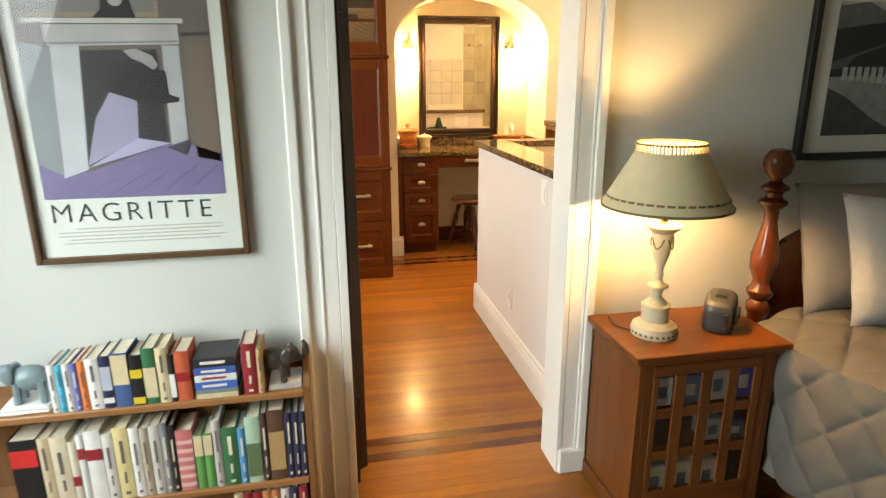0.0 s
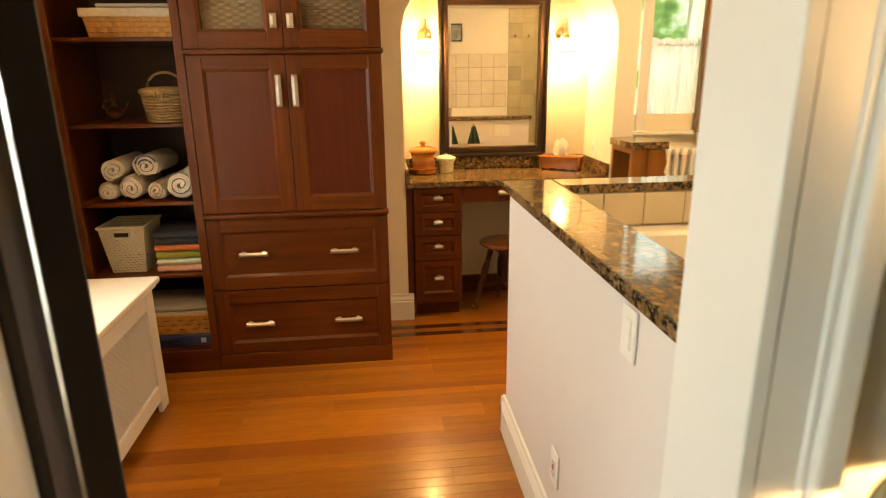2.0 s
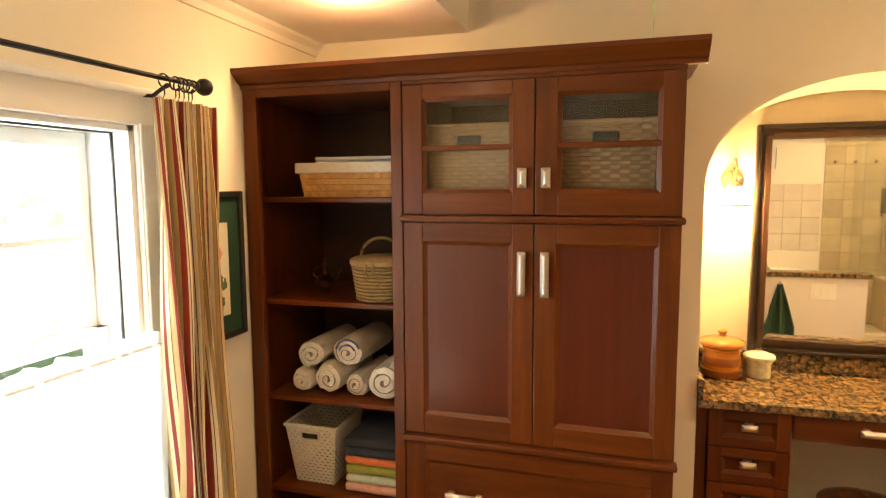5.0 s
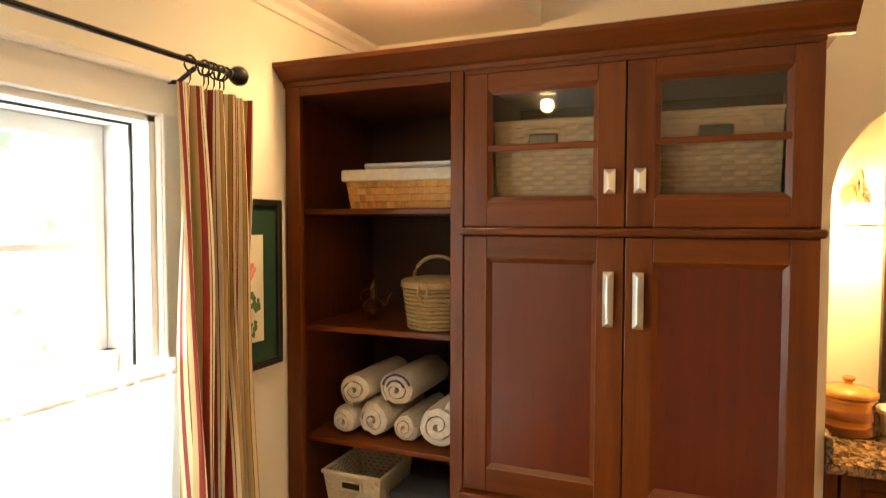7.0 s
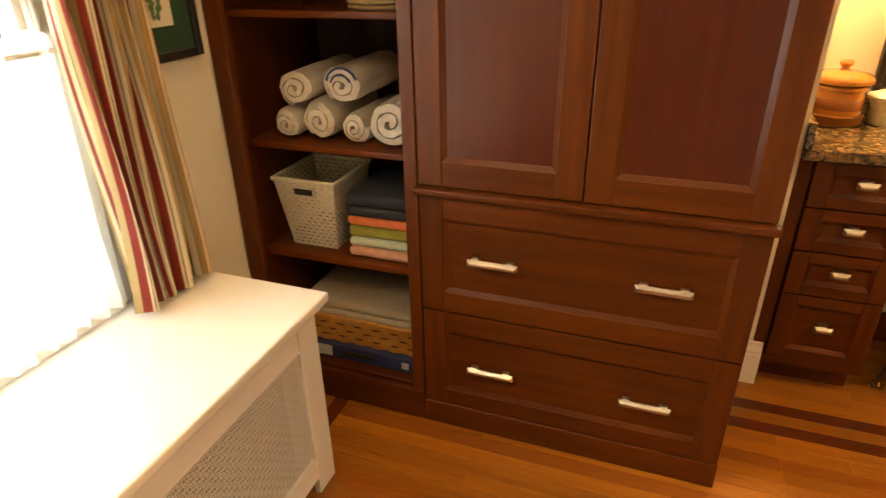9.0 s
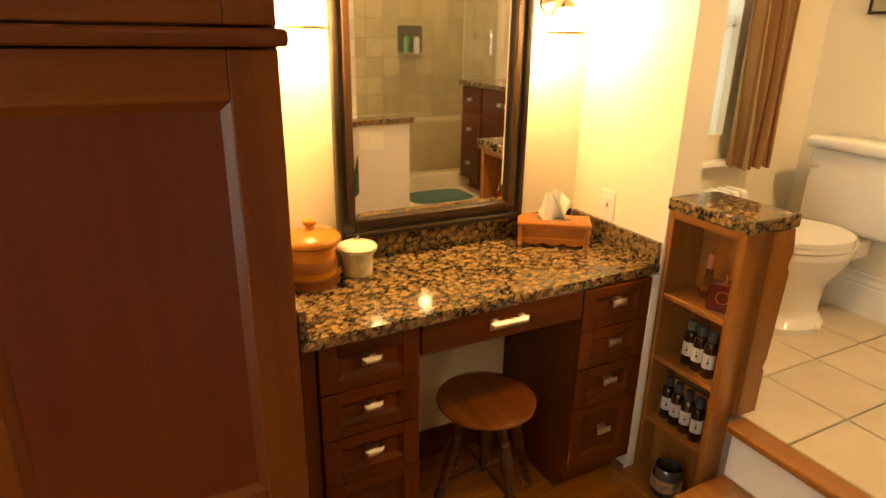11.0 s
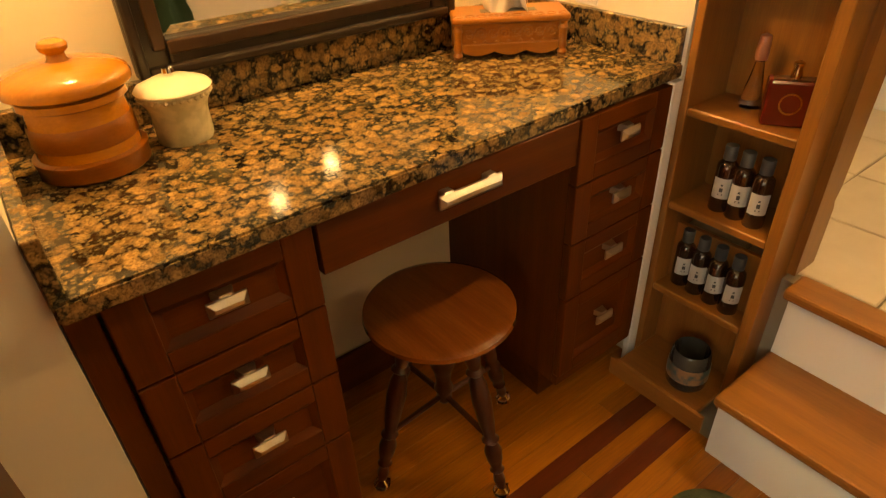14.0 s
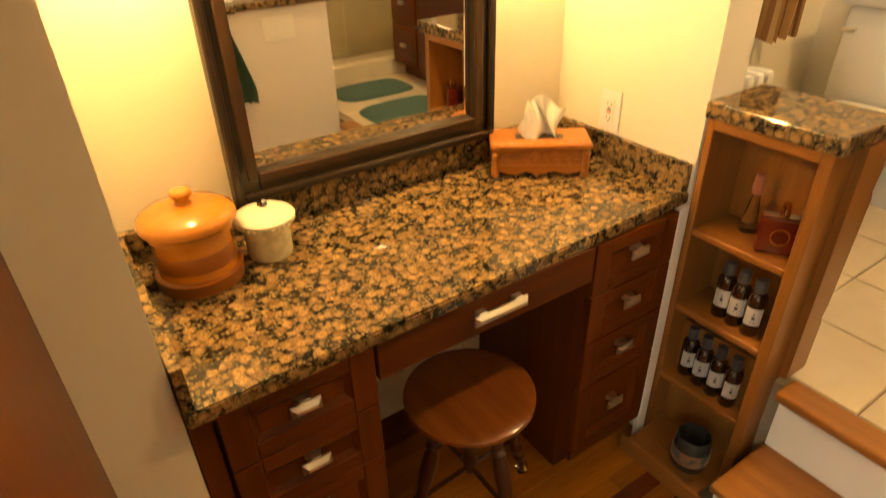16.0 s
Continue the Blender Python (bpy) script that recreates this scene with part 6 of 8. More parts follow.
art = thing("peony_picture", "ink peony painting on a beige mat in a thin black frame", "picture", (EX, 4.97, 1.73))
AY0, AY1, AZ0, AZ1 = 4.775, 5.225, 1.727, 2.043
for a, b, c, d in ((AY0, AY0 + 0.012, AZ0, AZ1), (AY1 - 0.012, AY1, AZ0, AZ1), (AY0, AY1, AZ0, AZ0 + 0.012), (AY0, AY1, AZ1 - 0.012, AZ1)):
    part("frame_side", box(EX - 0.022, EX - 0.001, a, b, c, d, 0.002), BLACKFRAME, art)
part("mat_board", box(EX - 0.012, EX - 0.001, AY0 + 0.01, AY1 - 0.01, AZ0 + 0.01, AZ1 - 0.01), mat("beige_mat", (0.42, 0.38, 0.28), (0.39, 0.35, 0.26), 60, rough=0.9), art, "beige mat")
part("painting", box(EX - 0.0135, EX - 0.012, AY0 + 0.085, AY1 - 0.085, AZ0 + 0.05, AZ1 - 0.06), mat("old_paper", (0.62, 0.50, 0.30), (0.55, 0.43, 0.25), 20, rough=0.9), art, "aged paper painting")
for k, (a, z, r, m_, s) in enumerate(((5.02, 1.90, 0.032, PINK, 11), (5.05, 1.845, 0.045, INK, 12), (5.00, 1.825, 0.04, INK, 13), (4.90, 1.88, 0.022, GREENP, 14), (4.875, 1.93, 0.016, GREENP, 15), (4.91, 1.835, 0.014, INK, 16))):
    petals(art, "blossom" if m_ is PINK else "leaf", "x", EX - 0.0152 - 0.0012 * k, a, z, r, m_, 8, s)
part("stem", tube([(EX - 0.015, 4.915, 1.82), (EX - 0.015, 4.90, 1.87), (EX - 0.015, 4.875, 1.94)], 0.0012, 5), INK, art, "ink stem")
for i in range(6):
    part("character", box(EX - 0.0142, EX - 0.0136, 4.835 + 0.004 * (i % 2), 4.845, 1.955 - 0.019 * i, 1.967 - 0.019 * i), INK, art, "small ink stroke")

wb = thing("waste_basket", "cream painted waste basket by the wall", "waste basket", (3.07, 4.47, UP))
part("body", lathe([(0, 0), (0.085, 0), (0.115, 0.27), (0.118, 0.275), (0.108, 0.27), (0.08, 0.01), (0, 0.01)], n=32), mat("cream_enamel", (0.62, 0.50, 0.28), (0.55, 0.43, 0.23), 12, rough=0.4), wb, local=True, smooth=True)
part("flower", lathe([(0, 0), (0.03, 0), (0.028, 0.003), (0, 0.004)], n=9, m=pose(-0.098, 0.0, 0.13, 0, -84, 0)), PINK, wb, "painted flower", local=True)

tub = thing("bathtub", "white drop-in bathtub behind the half wall", "bathtub", (1.52, 2.8, 0))
ot, it = (1.118, 1.925, 2.045, 3.528), (1.20, 1.86, 2.15, 3.40)


def tubf(u, v):
    """Rim, rolled edge and sloping basin as one sheet; v runs from the outside in and down."""
    a = u * 6.283185
    c, s = math.cos(a), math.sin(a)
    q = 0.16 + 0.12 * min(1, v * 2)
    ex, ey = math.copysign(abs(c) ** q, c), math.copysign(abs(s) ** q, s)
    cx, cy = (ot[0] + ot[1]) / 2, (ot[2] + ot[3]) / 2
    tab = ((0.4035, 0.7415, 0.88), (0.4035, 0.7415, 0.925), (0.39, 0.73, 0.935), (0.335, 0.64, 0.935), (0.32, 0.62, 0.925), (0.30, 0.58, 0.75), (0.26, 0.48, 0.54), (0.16, 0.36, 0.52), (0.0, 0.0, 0.52))
    k = v * (len(tab) - 1)
    i = min(int(k), len(tab) - 2)
    f = k - i
    r = [tab[i][j] * (1 - f) + tab[i + 1][j] * f for j in range(3)]
    return (cx + r[0] * ex, cy + r[1] * ey, r[2])


part("shell", sheet(tubf, 96, 32), PORCELAIN, tub, smooth=True)
part("apron", box(1.90, 1.93, 2.045, 3.53, UP, 0.90), TILE, tub, "tiled side of the tub")


def tile_field(parent, name, axis, face, out, a0, a1, z0, z1, step, zstep, material, gap=0.004, thick=0.008):
    """Single tiles on a wall, sharing one mesh."""
    na, nz = max(1, round((a1 - a0) / step)), max(1, round((z1 - z0) / zstep))
    sa, sz = (a1 - a0) / na, (z1 - z0) / nz
    first = None
    for i in range(na):
        for j in range(nz):
            ca, cz = a0 + (i + 0.5) * sa, z0 + (j + 0.5) * sz
            at = (face, ca, cz) if axis == "x" else (ca, face, cz)
            if first is None:
                h, k = sa / 2 - gap / 2, sz / 2 - gap / 2
                lo, hi = min(0, out * thick), max(0, out * thick)
                bm = box(lo, hi, -h, h, -k, k, 0.0025) if axis == "x" else box(-h, h, lo, hi, -k, k, 0.0025)
                first = part(name, bm, material, parent, local=True)
                ob = first
            else:
                ob = new(name, first.data)
                ob.parent = parent
            ob.location = Vector(at) - PLACE[parent].translation


ts = thing("trim_tub_tiles", "cream tiles between the tub and the granite", "tiles", (1.5, 3.53, 0.93), kind="structure")
part("grout", box(1.12, 1.93, 3.531, 3.5345, 0.936, 1.064), GROUT, ts)
part("grout", box(1.1005, 1.104, 2.06, 3.52, 0.936, 1.064), GROUT, ts)
tile_field(ts, "tile", "y", 3.535, -1, 1.12, 1.93, 0.936, 1.064, 0.162, 0.128, TILE)
tile_field(ts, "tile", "x", 1.10, 1, 2.06, 3.52, 0.936, 1.064, 0.162, 0.128, TILE)
ts2 = thing("trim_wall_tiles", "cream wall tiles over the tub", "tiles", (1.6, SY + 0.012, 0.93), kind="structure")
part("grout", box(1.12, 2.04, SY + 0.0125, SY + 0.0165, 1.10, 1.72), GROUT, ts2)
tile_field(ts2, "tile", "y", SY + 0.012, 1, 1.12, 2.04, 1.10, 1.72, 0.154, 0.155, TILE)
smallpic = thing("small_picture", "small framed picture over the tub tiles", "picture", (1.36, SY + 0.012, 1.86))
part("frame", box(1.24, 1.50, SY + 0.013, SY + 0.03, 1.86, 2.06, 0.003), BLACKFRAME, smallpic)
part("print", box(1.255, 1.485, SY + 0.030, SY + 0.032, 1.875, 2.045), mat("grey_print", (0.42, 0.42, 0.40), (0.16, 0.16, 0.16), 18, rough=0.6), smallpic)

sw = thing("wall_shower", "shower corner lined with beige green tiles", "shower", (2.6, 2.5, UP), kind="structure")
part("grout", box(2.06, 3.19, SY + 0.0125, SY + 0.017, UP, 2.55), GROUT, sw)
part("grout", box(EX - 0.005, EX - 0.0005, 2.06, 2.95, UP, 2.55), GROUT, sw)
tile_field(sw, "tile", "y", SY + 0.013, 1, 2.06, 3.19, UP + 0.01, 2.55, 0.162, 0.163, SHOWTILE)
tile_field(sw, "tile", "x", EX - 0.001, -1, 2.06, 2.95, UP + 0.01, 2.55, 0.162, 0.163, SHOWTILE)
part("curb", box(2.02, 3.19, 2.90, 3.0, UP, UP + 0.11, 0.004), TILE, sw, "tiled curb")
part("jamb_column", box(3.03, 3.19, 2.90, 3.0, UP + 0.11, TOPC - 0.01, 0.004), TILE, sw, "tiled column")
part("bench", box(2.5, 3.18, 2.06, 2.35, UP, UP + 0.45, 0.004), SHOWTILE, sw, "tiled corner seat")
g = part("glass_panel", box(2.02, 2.34, 2.945, 2.953, UP + 0.11, 2.25), PANE, sw, "clear glass panel")
g = part("glass_door", box(2.35, 3.025, 2.945, 2.953, UP + 0.12, 2.25), PANE, sw, "clear glass door")
part("handle", tube([(2.93, 2.956, 1.46), (2.93, 2.985, 1.47), (2.93, 2.985, 1.64), (2.93, 2.956, 1.65)], 0.008, 10), CHROME, g, "chrome pull", smooth=True)
part("recess", box(2.52, 2.76, SY + 0.022, SY + 0.03, 1.45, 1.68, 0.002), mat("dark_recess", (0.10, 0.09, 0.06), rough=0.6), sw, "dark wall recess")
for i in range(7):
    part("accent_tile", lathe([(0, 0), (0.018, 0), (0.014, 0.004), (0, 0.005)], n=4, m=pose(2.14 + 0.162 * i, SY + 0.0225, 1.92, -90, 0, 0)), mat("brown_accent", (0.14, 0.07, 0.03), rough=0.4), sw, "small brown diamond tile")
for x, c, nm in ((2.59, (0.10, 0.30, 0.12), "green"), (2.69, (0.65, 0.63, 0.58), "white")):
    t = thing("shampoo_bottle", nm + " shampoo bottle in the shower recess", "bottle", (x, SY + 0.055, 1.45))
    part("body", lathe([(0, 0), (0.025, 0), (0.028, 0.01), (0.027, 0.12), (0.012, 0.14), (0, 0.14)], n=20), mat(nm + "_plastic", c, rough=0.35), t, local=True, smooth=True)
    part("cap", lathe([(0, 0.14), (0.013, 0.14), (0.012, 0.17), (0, 0.17)], n=16), CAPM, t, local=True, smooth=True)
part("recess_shelf", box(2.52, 2.76, SY + 0.022, SY + 0.09, 1.435, 1.4495), SHOWTILE, sw)

ws = thing("wash_stand", "dark cherry wash stand with drawers and a granite top", "cabinet", (2.92, 3.65, UP))
part("body", box(2.672, 3.19, 3.02, 4.29, UP + 0.09, UP + 0.82), CHERRY["z"], ws)
part("toe_kick", box(2.74, 3.19, 3.03, 4.28, UP, UP + 0.09), CHERRY["y"], ws)
for y0, y1, zs in ((3.03, 3.33, ((0.10, 0.36), (0.37, 0.62), (0.63, 0.81))), (3.34, 3.98, ((0.10, 0.62), (0.63, 0.81))), (3.99, 4.28, ((0.10, 0.36), (0.37, 0.62), (0.63, 0.81)))):
    for z0, z1 in zs:
        d = part("drawer", box(2.652, 2.671, y0 + 0.003, y1 - 0.003, UP + z0, UP + z1, 0.003), CHERRY["y"], ws)
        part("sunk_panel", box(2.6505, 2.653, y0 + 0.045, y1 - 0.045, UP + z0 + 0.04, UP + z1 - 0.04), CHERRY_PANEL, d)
        ym = (y0 + y1) / 2
        for yy in ((ym,) if y1 - y0 < 0.5 else (ym - 0.05, ym + 0.05)):
            part("handle", box(2.628, 2.652, yy - 0.028, yy + 0.028, UP + (z0 + z1) / 2 - 0.012, UP + (z0 + z1) / 2 + 0.012, 0.005), NICKEL, d, "brushed nickel pull")
part("granite_top", box(2.63, 3.195, 3.005, 4.31, UP + 0.82, UP + 0.855, 0.004, seg=2), GRANITE, ws, "polished granite top")
part("upstand", box(3.175, 3.197, 3.005, 4.31, UP + 0.856, UP + 0.95, 0.002), GRANITE, ws)
BROWNT, GREENT = cloth_mat("brown_terry", (0.06, 0.025, 0.015)), cloth_mat("dark_green_terry", (0.03, 0.08, 0.055))
tr = thing("towel_ring", "chrome towel ring on the wall", "towel ring", (EX, 3.14, 1.86))
part("mount", lathe([(0, 0), (0.022, 0), (0.020, 0.008), (0.010, 0.014), (0.010, 0.035), (0, 0.038)], m=pose(EX - 0.001, 3.14, 1.88, 0, -90, 0)), CHROME, tr, smooth=True)
part("ring", tube([(EX - 0.04, 3.14 + 0.07 * math.sin(a), 1.80 + 0.07 * math.cos(a)) for a in [i * 0.3142 for i in range(21)]], 0.005, 8), CHROME, tr, smooth=True)


def hung(name, label, f, material, at):
    t = thing(name, label, "towel", at)
    part("cloth", sheet(f, 24, 24, 0.006), material, t, smooth=True)
    return t


hung("hand_towel", "dark brown hand towel hanging in the ring", lambda u, v: (EX - 0.045 + 0.012 * math.sin(u * 12), 3.07 + 0.14 * u, 1.74 - 0.36 * v), BROWNT, (EX - 0.045, 3.14, 1.38))
for x, k in ((1.38, 0.0), (1.17, 1.0)):
    hk = thing("towel_hook", "chrome hook on the tub's end wall", "hook", (x, 3.64, 1.0), group="towel hooks")
    part("hook", tube([(x, 3.641, 1.0), (x, 3.67, 0.995), (x, 3.68, 1.01), (x, 3.675, 1.035)], 0.006, 8), CHROME, hk, smooth=True)
    hung("green_towel", "dark green hand towel hanging from a hook", lambda u, v, x=x, k=k: (x + (u - 0.5) * (0.03 + 0.17 * min(1, v * 1.25)), 3.668 + 0.022 * math.sin(u * 14 + k) * min(1, v * 2 + 0.2), 1.012 - 0.36 * v - 0.05 * abs(u - 0.5) * v), GREENT, (x, 3.67, 0.62))
rug(2.35, 3.25, UP, 0.26, 0.17, TEAL, "teal shag bath mat on the tiles")
rug(2.33, 3.75, UP, 0.27, 0.22, TEAL, "teal shag bath mat beside the tub")
for cx, cy, cz, watts in CANS:
    c = thing("recessed_light", "recessed ceiling lamp with a white ring", "ceiling lamp", (cx, cy, cz), group="recessed ceiling lamps")
    part("ring", lathe([(0.052, 0), (0.085, -0.001), (0.085, -0.005), (0.055, -0.008), (0.052, 0)], n=32), WHITE, c, local=True, smooth=True)
    part("lens", lathe([(0, -0.002), (0.052, -0.002)], n=32), SHADE, c, "glowing lens", local=True)

# ---- bedroom ----


def text_mesh(body, size, m, material, parent, name="lettering"):
    cu = bpy.data.curves.new("letters", "FONT")
    cu.body, cu.size, cu.align_x, cu.space_character, cu.offset = body, size, "CENTER", 1.24, -0.0008
    cu.extrude = 0.0004
    tmp = new("letters", cu)
    me = bpy.data.meshes.new_from_object(tmp.evaluated_get(bpy.context.evaluated_depsgraph_get()))
    bpy.data.objects.remove(tmp)
    bm = bmesh.new()
    bm.from_mesh(me)
    bpy.data.meshes.remove(me)
    bm.transform(m)
    return part(name, bm, material, parent, "dark grey serif lettering")


FY = 1.908
po = thing("framed_poster", "tall framed museum poster of a fireplace painting", "poster", (-0.53, FY, 0.955))
QX0, QX1, QZ0, QZ1 = -0.838, -0.238, 0.945, 1.86
for a, b, c, d in ((QX0, QX0 + 0.018, QZ0, QZ1), (QX1 - 0.018, QX1, QZ0, QZ1), (QX0 + 0.018, QX1 - 0.018, QZ0, QZ0 + 0.018), (QX0 + 0.018, QX1 - 0.018, QZ1 - 0.018, QZ1)):
    part("frame_side", box(a, b, FY - 0.026, FY, c, d, 0.003), BROWNFRAME, po)
part("sheet", box(QX0 + 0.01, QX1 - 0.01, FY - 0.008, FY - 0.001, QZ0 + 0.01, QZ1 - 0.01), mat("poster_paper", (0.74, 0.75, 0.72), (0.70, 0.71, 0.68), 10, rough=0.5), po, "white poster paper")
IX0, IX1, IZ0, IZ1 = -0.79, -0.292, 1.135, 1.83
PX = lambda u: IX0 + (IX1 - IX0) * u
PZ = lambda v: IZ0 + (IZ1 - IZ0) * v


def flat(name, pts, layer, c, label=""):
    bm = bmesh.new()
    bm.faces.new([bm.verts.new((PX(u), FY - 0.0085 - 0.0004 * layer, PZ(v))) for u, v in pts])
    return part(name, bm, mat("paint_" + name + str(layer), c, tuple(x * 0.8 for x in c), 14, rough=0.5, bump=0.05), po, label)


flat("room_wall", [(0, 0), (1, 0), (1, 1), (0, 1)], 0, (0.17, 0.135, 0.125), "printed brown wall")
flat("wall_panel", [(0.86, 0.16), (0.99, 0.14), (0.99, 0.62), (0.86, 0.61)], 1, (0.21, 0.15, 0.12), "printed wall panel")
flat("panel_rail", [(0.84, 0.645), (1, 0.65), (1, 0.665), (0.84, 0.66)], 1, (0.06, 0.05, 0.05), "printed wall rail")
flat("boards", [(0, 0), (1, 0), (1, 0.17), (0.76, 0.235), (0.26, 0.11), (0, 0.15)], 1, (0.22, 0.18, 0.36), "printed violet floorboards")
for k in range(6):
    flat("board_line", [(0.06 + 0.15 * k, 0.006 + 0.006 * k), (0.30 + 0.14 * k, 0.085 + 0.012 * k), (0.31 + 0.14 * k, 0.085 + 0.012 * k), (0.075 + 0.15 * k, 0.006 + 0.006 * k)], 2 + k % 2, (0.15, 0.12, 0.26), "printed board joint")
flat("side_wall", [(0.0, 0.15), (0.12, 0.10), (0.17, 0.60), (0.0, 0.62)], 2, (0.30, 0.32, 0.36), "printed side wall in shade")
flat("pilaster", [(0.125, 0.087), (0.26, 0.12), (0.31, 0.61), (0.165, 0.61)], 3, (0.60, 0.60, 0.66), "printed white pilaster")
flat("pilaster", [(0.725, 0.215), (0.82, 0.235), (0.825, 0.61), (0.735, 0.61)], 3, (0.50, 0.50, 0.54), "printed white pilaster")
flat("frieze", [(0.15, 0.605), (0.83, 0.615), (0.83, 0.69), (0.14, 0.685)], 4, (0.52, 0.50, 0.52), "printed mantel frieze")
flat("frieze_line", [(0.16, 0.612), (0.82, 0.622), (0.82, 0.630), (0.16, 0.620)], 5, (0.30, 0.28, 0.30), "printed moulding line")
flat("mantel_shelf", [(0.04, 0.690), (0.86, 0.695), (0.86, 0.713), (0.04, 0.708)], 5, (0.64, 0.62, 0.60), "printed mantel shelf")
flat("hearth", [(0.26, 0.13), (0.71, 0.225), (0.705, 0.595), (0.31, 0.59)], 4, (0.035, 0.030, 0.036), "printed dark hearth")
flat("hearth_light", [(0.26, 0.135), (0.55, 0.24), (0.57, 0.395), (0.43, 0.43), (0.34, 0.33)], 5, (0.38, 0.35, 0.52), "printed pale hearth wall")
flat("hearth_floor", [(0.26, 0.128), (0.72, 0.222), (0.55, 0.245)], 6, (0.48, 0.44, 0.66), "printed hearth floor")
flat("engine_shape", [(0.42, 0.44), (0.46, 0.53), (0.60, 0.54), (0.74, 0.51), (0.745, 0.42), (0.80, 0.405), (0.795, 0.39), (0.64, 0.375), (0.56, 0.40)], 7, (0.018, 0.017, 0.018), "printed dark engine")
flat("smoke", [(0.53, 0.590), (0.60, 0.598), (0.68, 0.57), (0.705, 0.535), (0.68, 0.515), (0.62, 0.545), (0.57, 0.56)], 8, (0.40, 0.38, 0.40), "printed pale smoke")
flat("plinth_shadow", [(0.70, 0.205), (0.84, 0.235), (0.80, 0.17)], 6, (0.07, 0.06, 0.08), "printed shadow")
flat("looking_glass", [(0.08, 0.725), (0.72, 0.73), (0.72, 1.0), (0.08, 1.0)], 2, (0.24, 0.22, 0.22), "printed looking glass")
flat("glass_frame", [(0.06, 0.712), (0.74, 0.716), (0.74, 0.735), (0.06, 0.731)], 3, (0.36, 0.27, 0.20), "printed frame rail")
flat("glass_post", [(0.72, 0.735), (0.74, 0.735), (0.74, 1.0), (0.72, 1.0)], 3, (0.36, 0.27, 0.20), "printed frame post")
flat("candlestick", [(0.215, 0.713), (0.255, 0.713), (0.242, 0.74), (0.24, 0.90), (0.228, 0.90), (0.228, 0.74)], 6, (0.30, 0.27, 0.26), "printed candlestick")
flat("clock_case", [(0.40, 0.712), (0.62, 0.714), (0.60, 0.745), (0.595, 0.815), (0.56, 0.84), (0.49, 0.84), (0.455, 0.815), (0.445, 0.745)], 6, (0.014, 0.013, 0.013), "printed dark clock")
bm = lathe([(0, 0), (0.019, 0), (0.019, 0.0006), (0, 0.0006)], n=24, m=pose(PX(0.525), FY - 0.0114, PZ(0.782), 90, 0, 0))
part("clock_dial", bm, LABEL, po, "printed clock dial")
text_mesh("MAGRITTE", 0.080, pose(-0.560, FY - 0.0092, 1.066, 90, 0, 0), mat("grey_print_ink", (0.06, 0.065, 0.07), rough=0.6), po)
for k, (a, b) in enumerate(((-0.72, -0.31), (-0.77, -0.31), (-0.77, -0.35), (-0.74, -0.30), (-0.76, -0.32))):
    part("text_line", box(a, b, FY - 0.0090, FY - 0.008, 1.044 - 0.011 * k, 1.0475 - 0.011 * k), LABEL, po, "small grey text line")
gp = part("glass", box(QX0 + 0.017, QX1 - 0.017, FY - 0.018, FY - 0.016, QZ0 + 0.017, QZ1 - 0.017), PANE, po, "picture glass")
gp.visible_shadow = False

bk = thing("bookcase", "pine bookcase with two full rows of books", "bookcase", (-0.7, 1.82, 0))
KX0, KX1, KY0, KY1 = -1.45, -0.082, 1.735, 1.885
for z in (0.012, 0.215, 0.528):
    part("shelf", box(KX0, KX1 - 0.018, KY0, KY1, z - 0.012, z + 0.010, 0.003), SHELFWOOD, bk)
sp = [(KY0 + 0.004, 0), (KY1, 0), (KY1, 0.63), (KY1 - 0.04, 0.63), (KY0 + 0.06, 0.565), (KY0 + 0.004, 0.545)]
part("side", prism(sp, "x", KX1 - 0.018, KX1), SHELFWOOD_Z, bk)
part("side", prism(sp, "x", KX0 - 0.018, KX0), SHELFWOOD_Z, bk)
part("back", box(KX0, KX1 - 0.018, KY1 - 0.006, KY1, 0.02, 0.57), SHELFWOOD_Z, bk)
PAGES = mat("book_pages", (0.66, 0.60, 0.48), (0.56, 0.50, 0.38), 80, stretch=(1, 1, 1), rough=0.9)
BOOKC = {}


def bookmat(c):
    if c not in BOOKC:
        BOOKC[c] = mat("cover_" + str(len(BOOKC)), c, tuple(x * 0.82 for x in c), 25, rough=0.42, bump=0.1)
    return BOOKC[c]


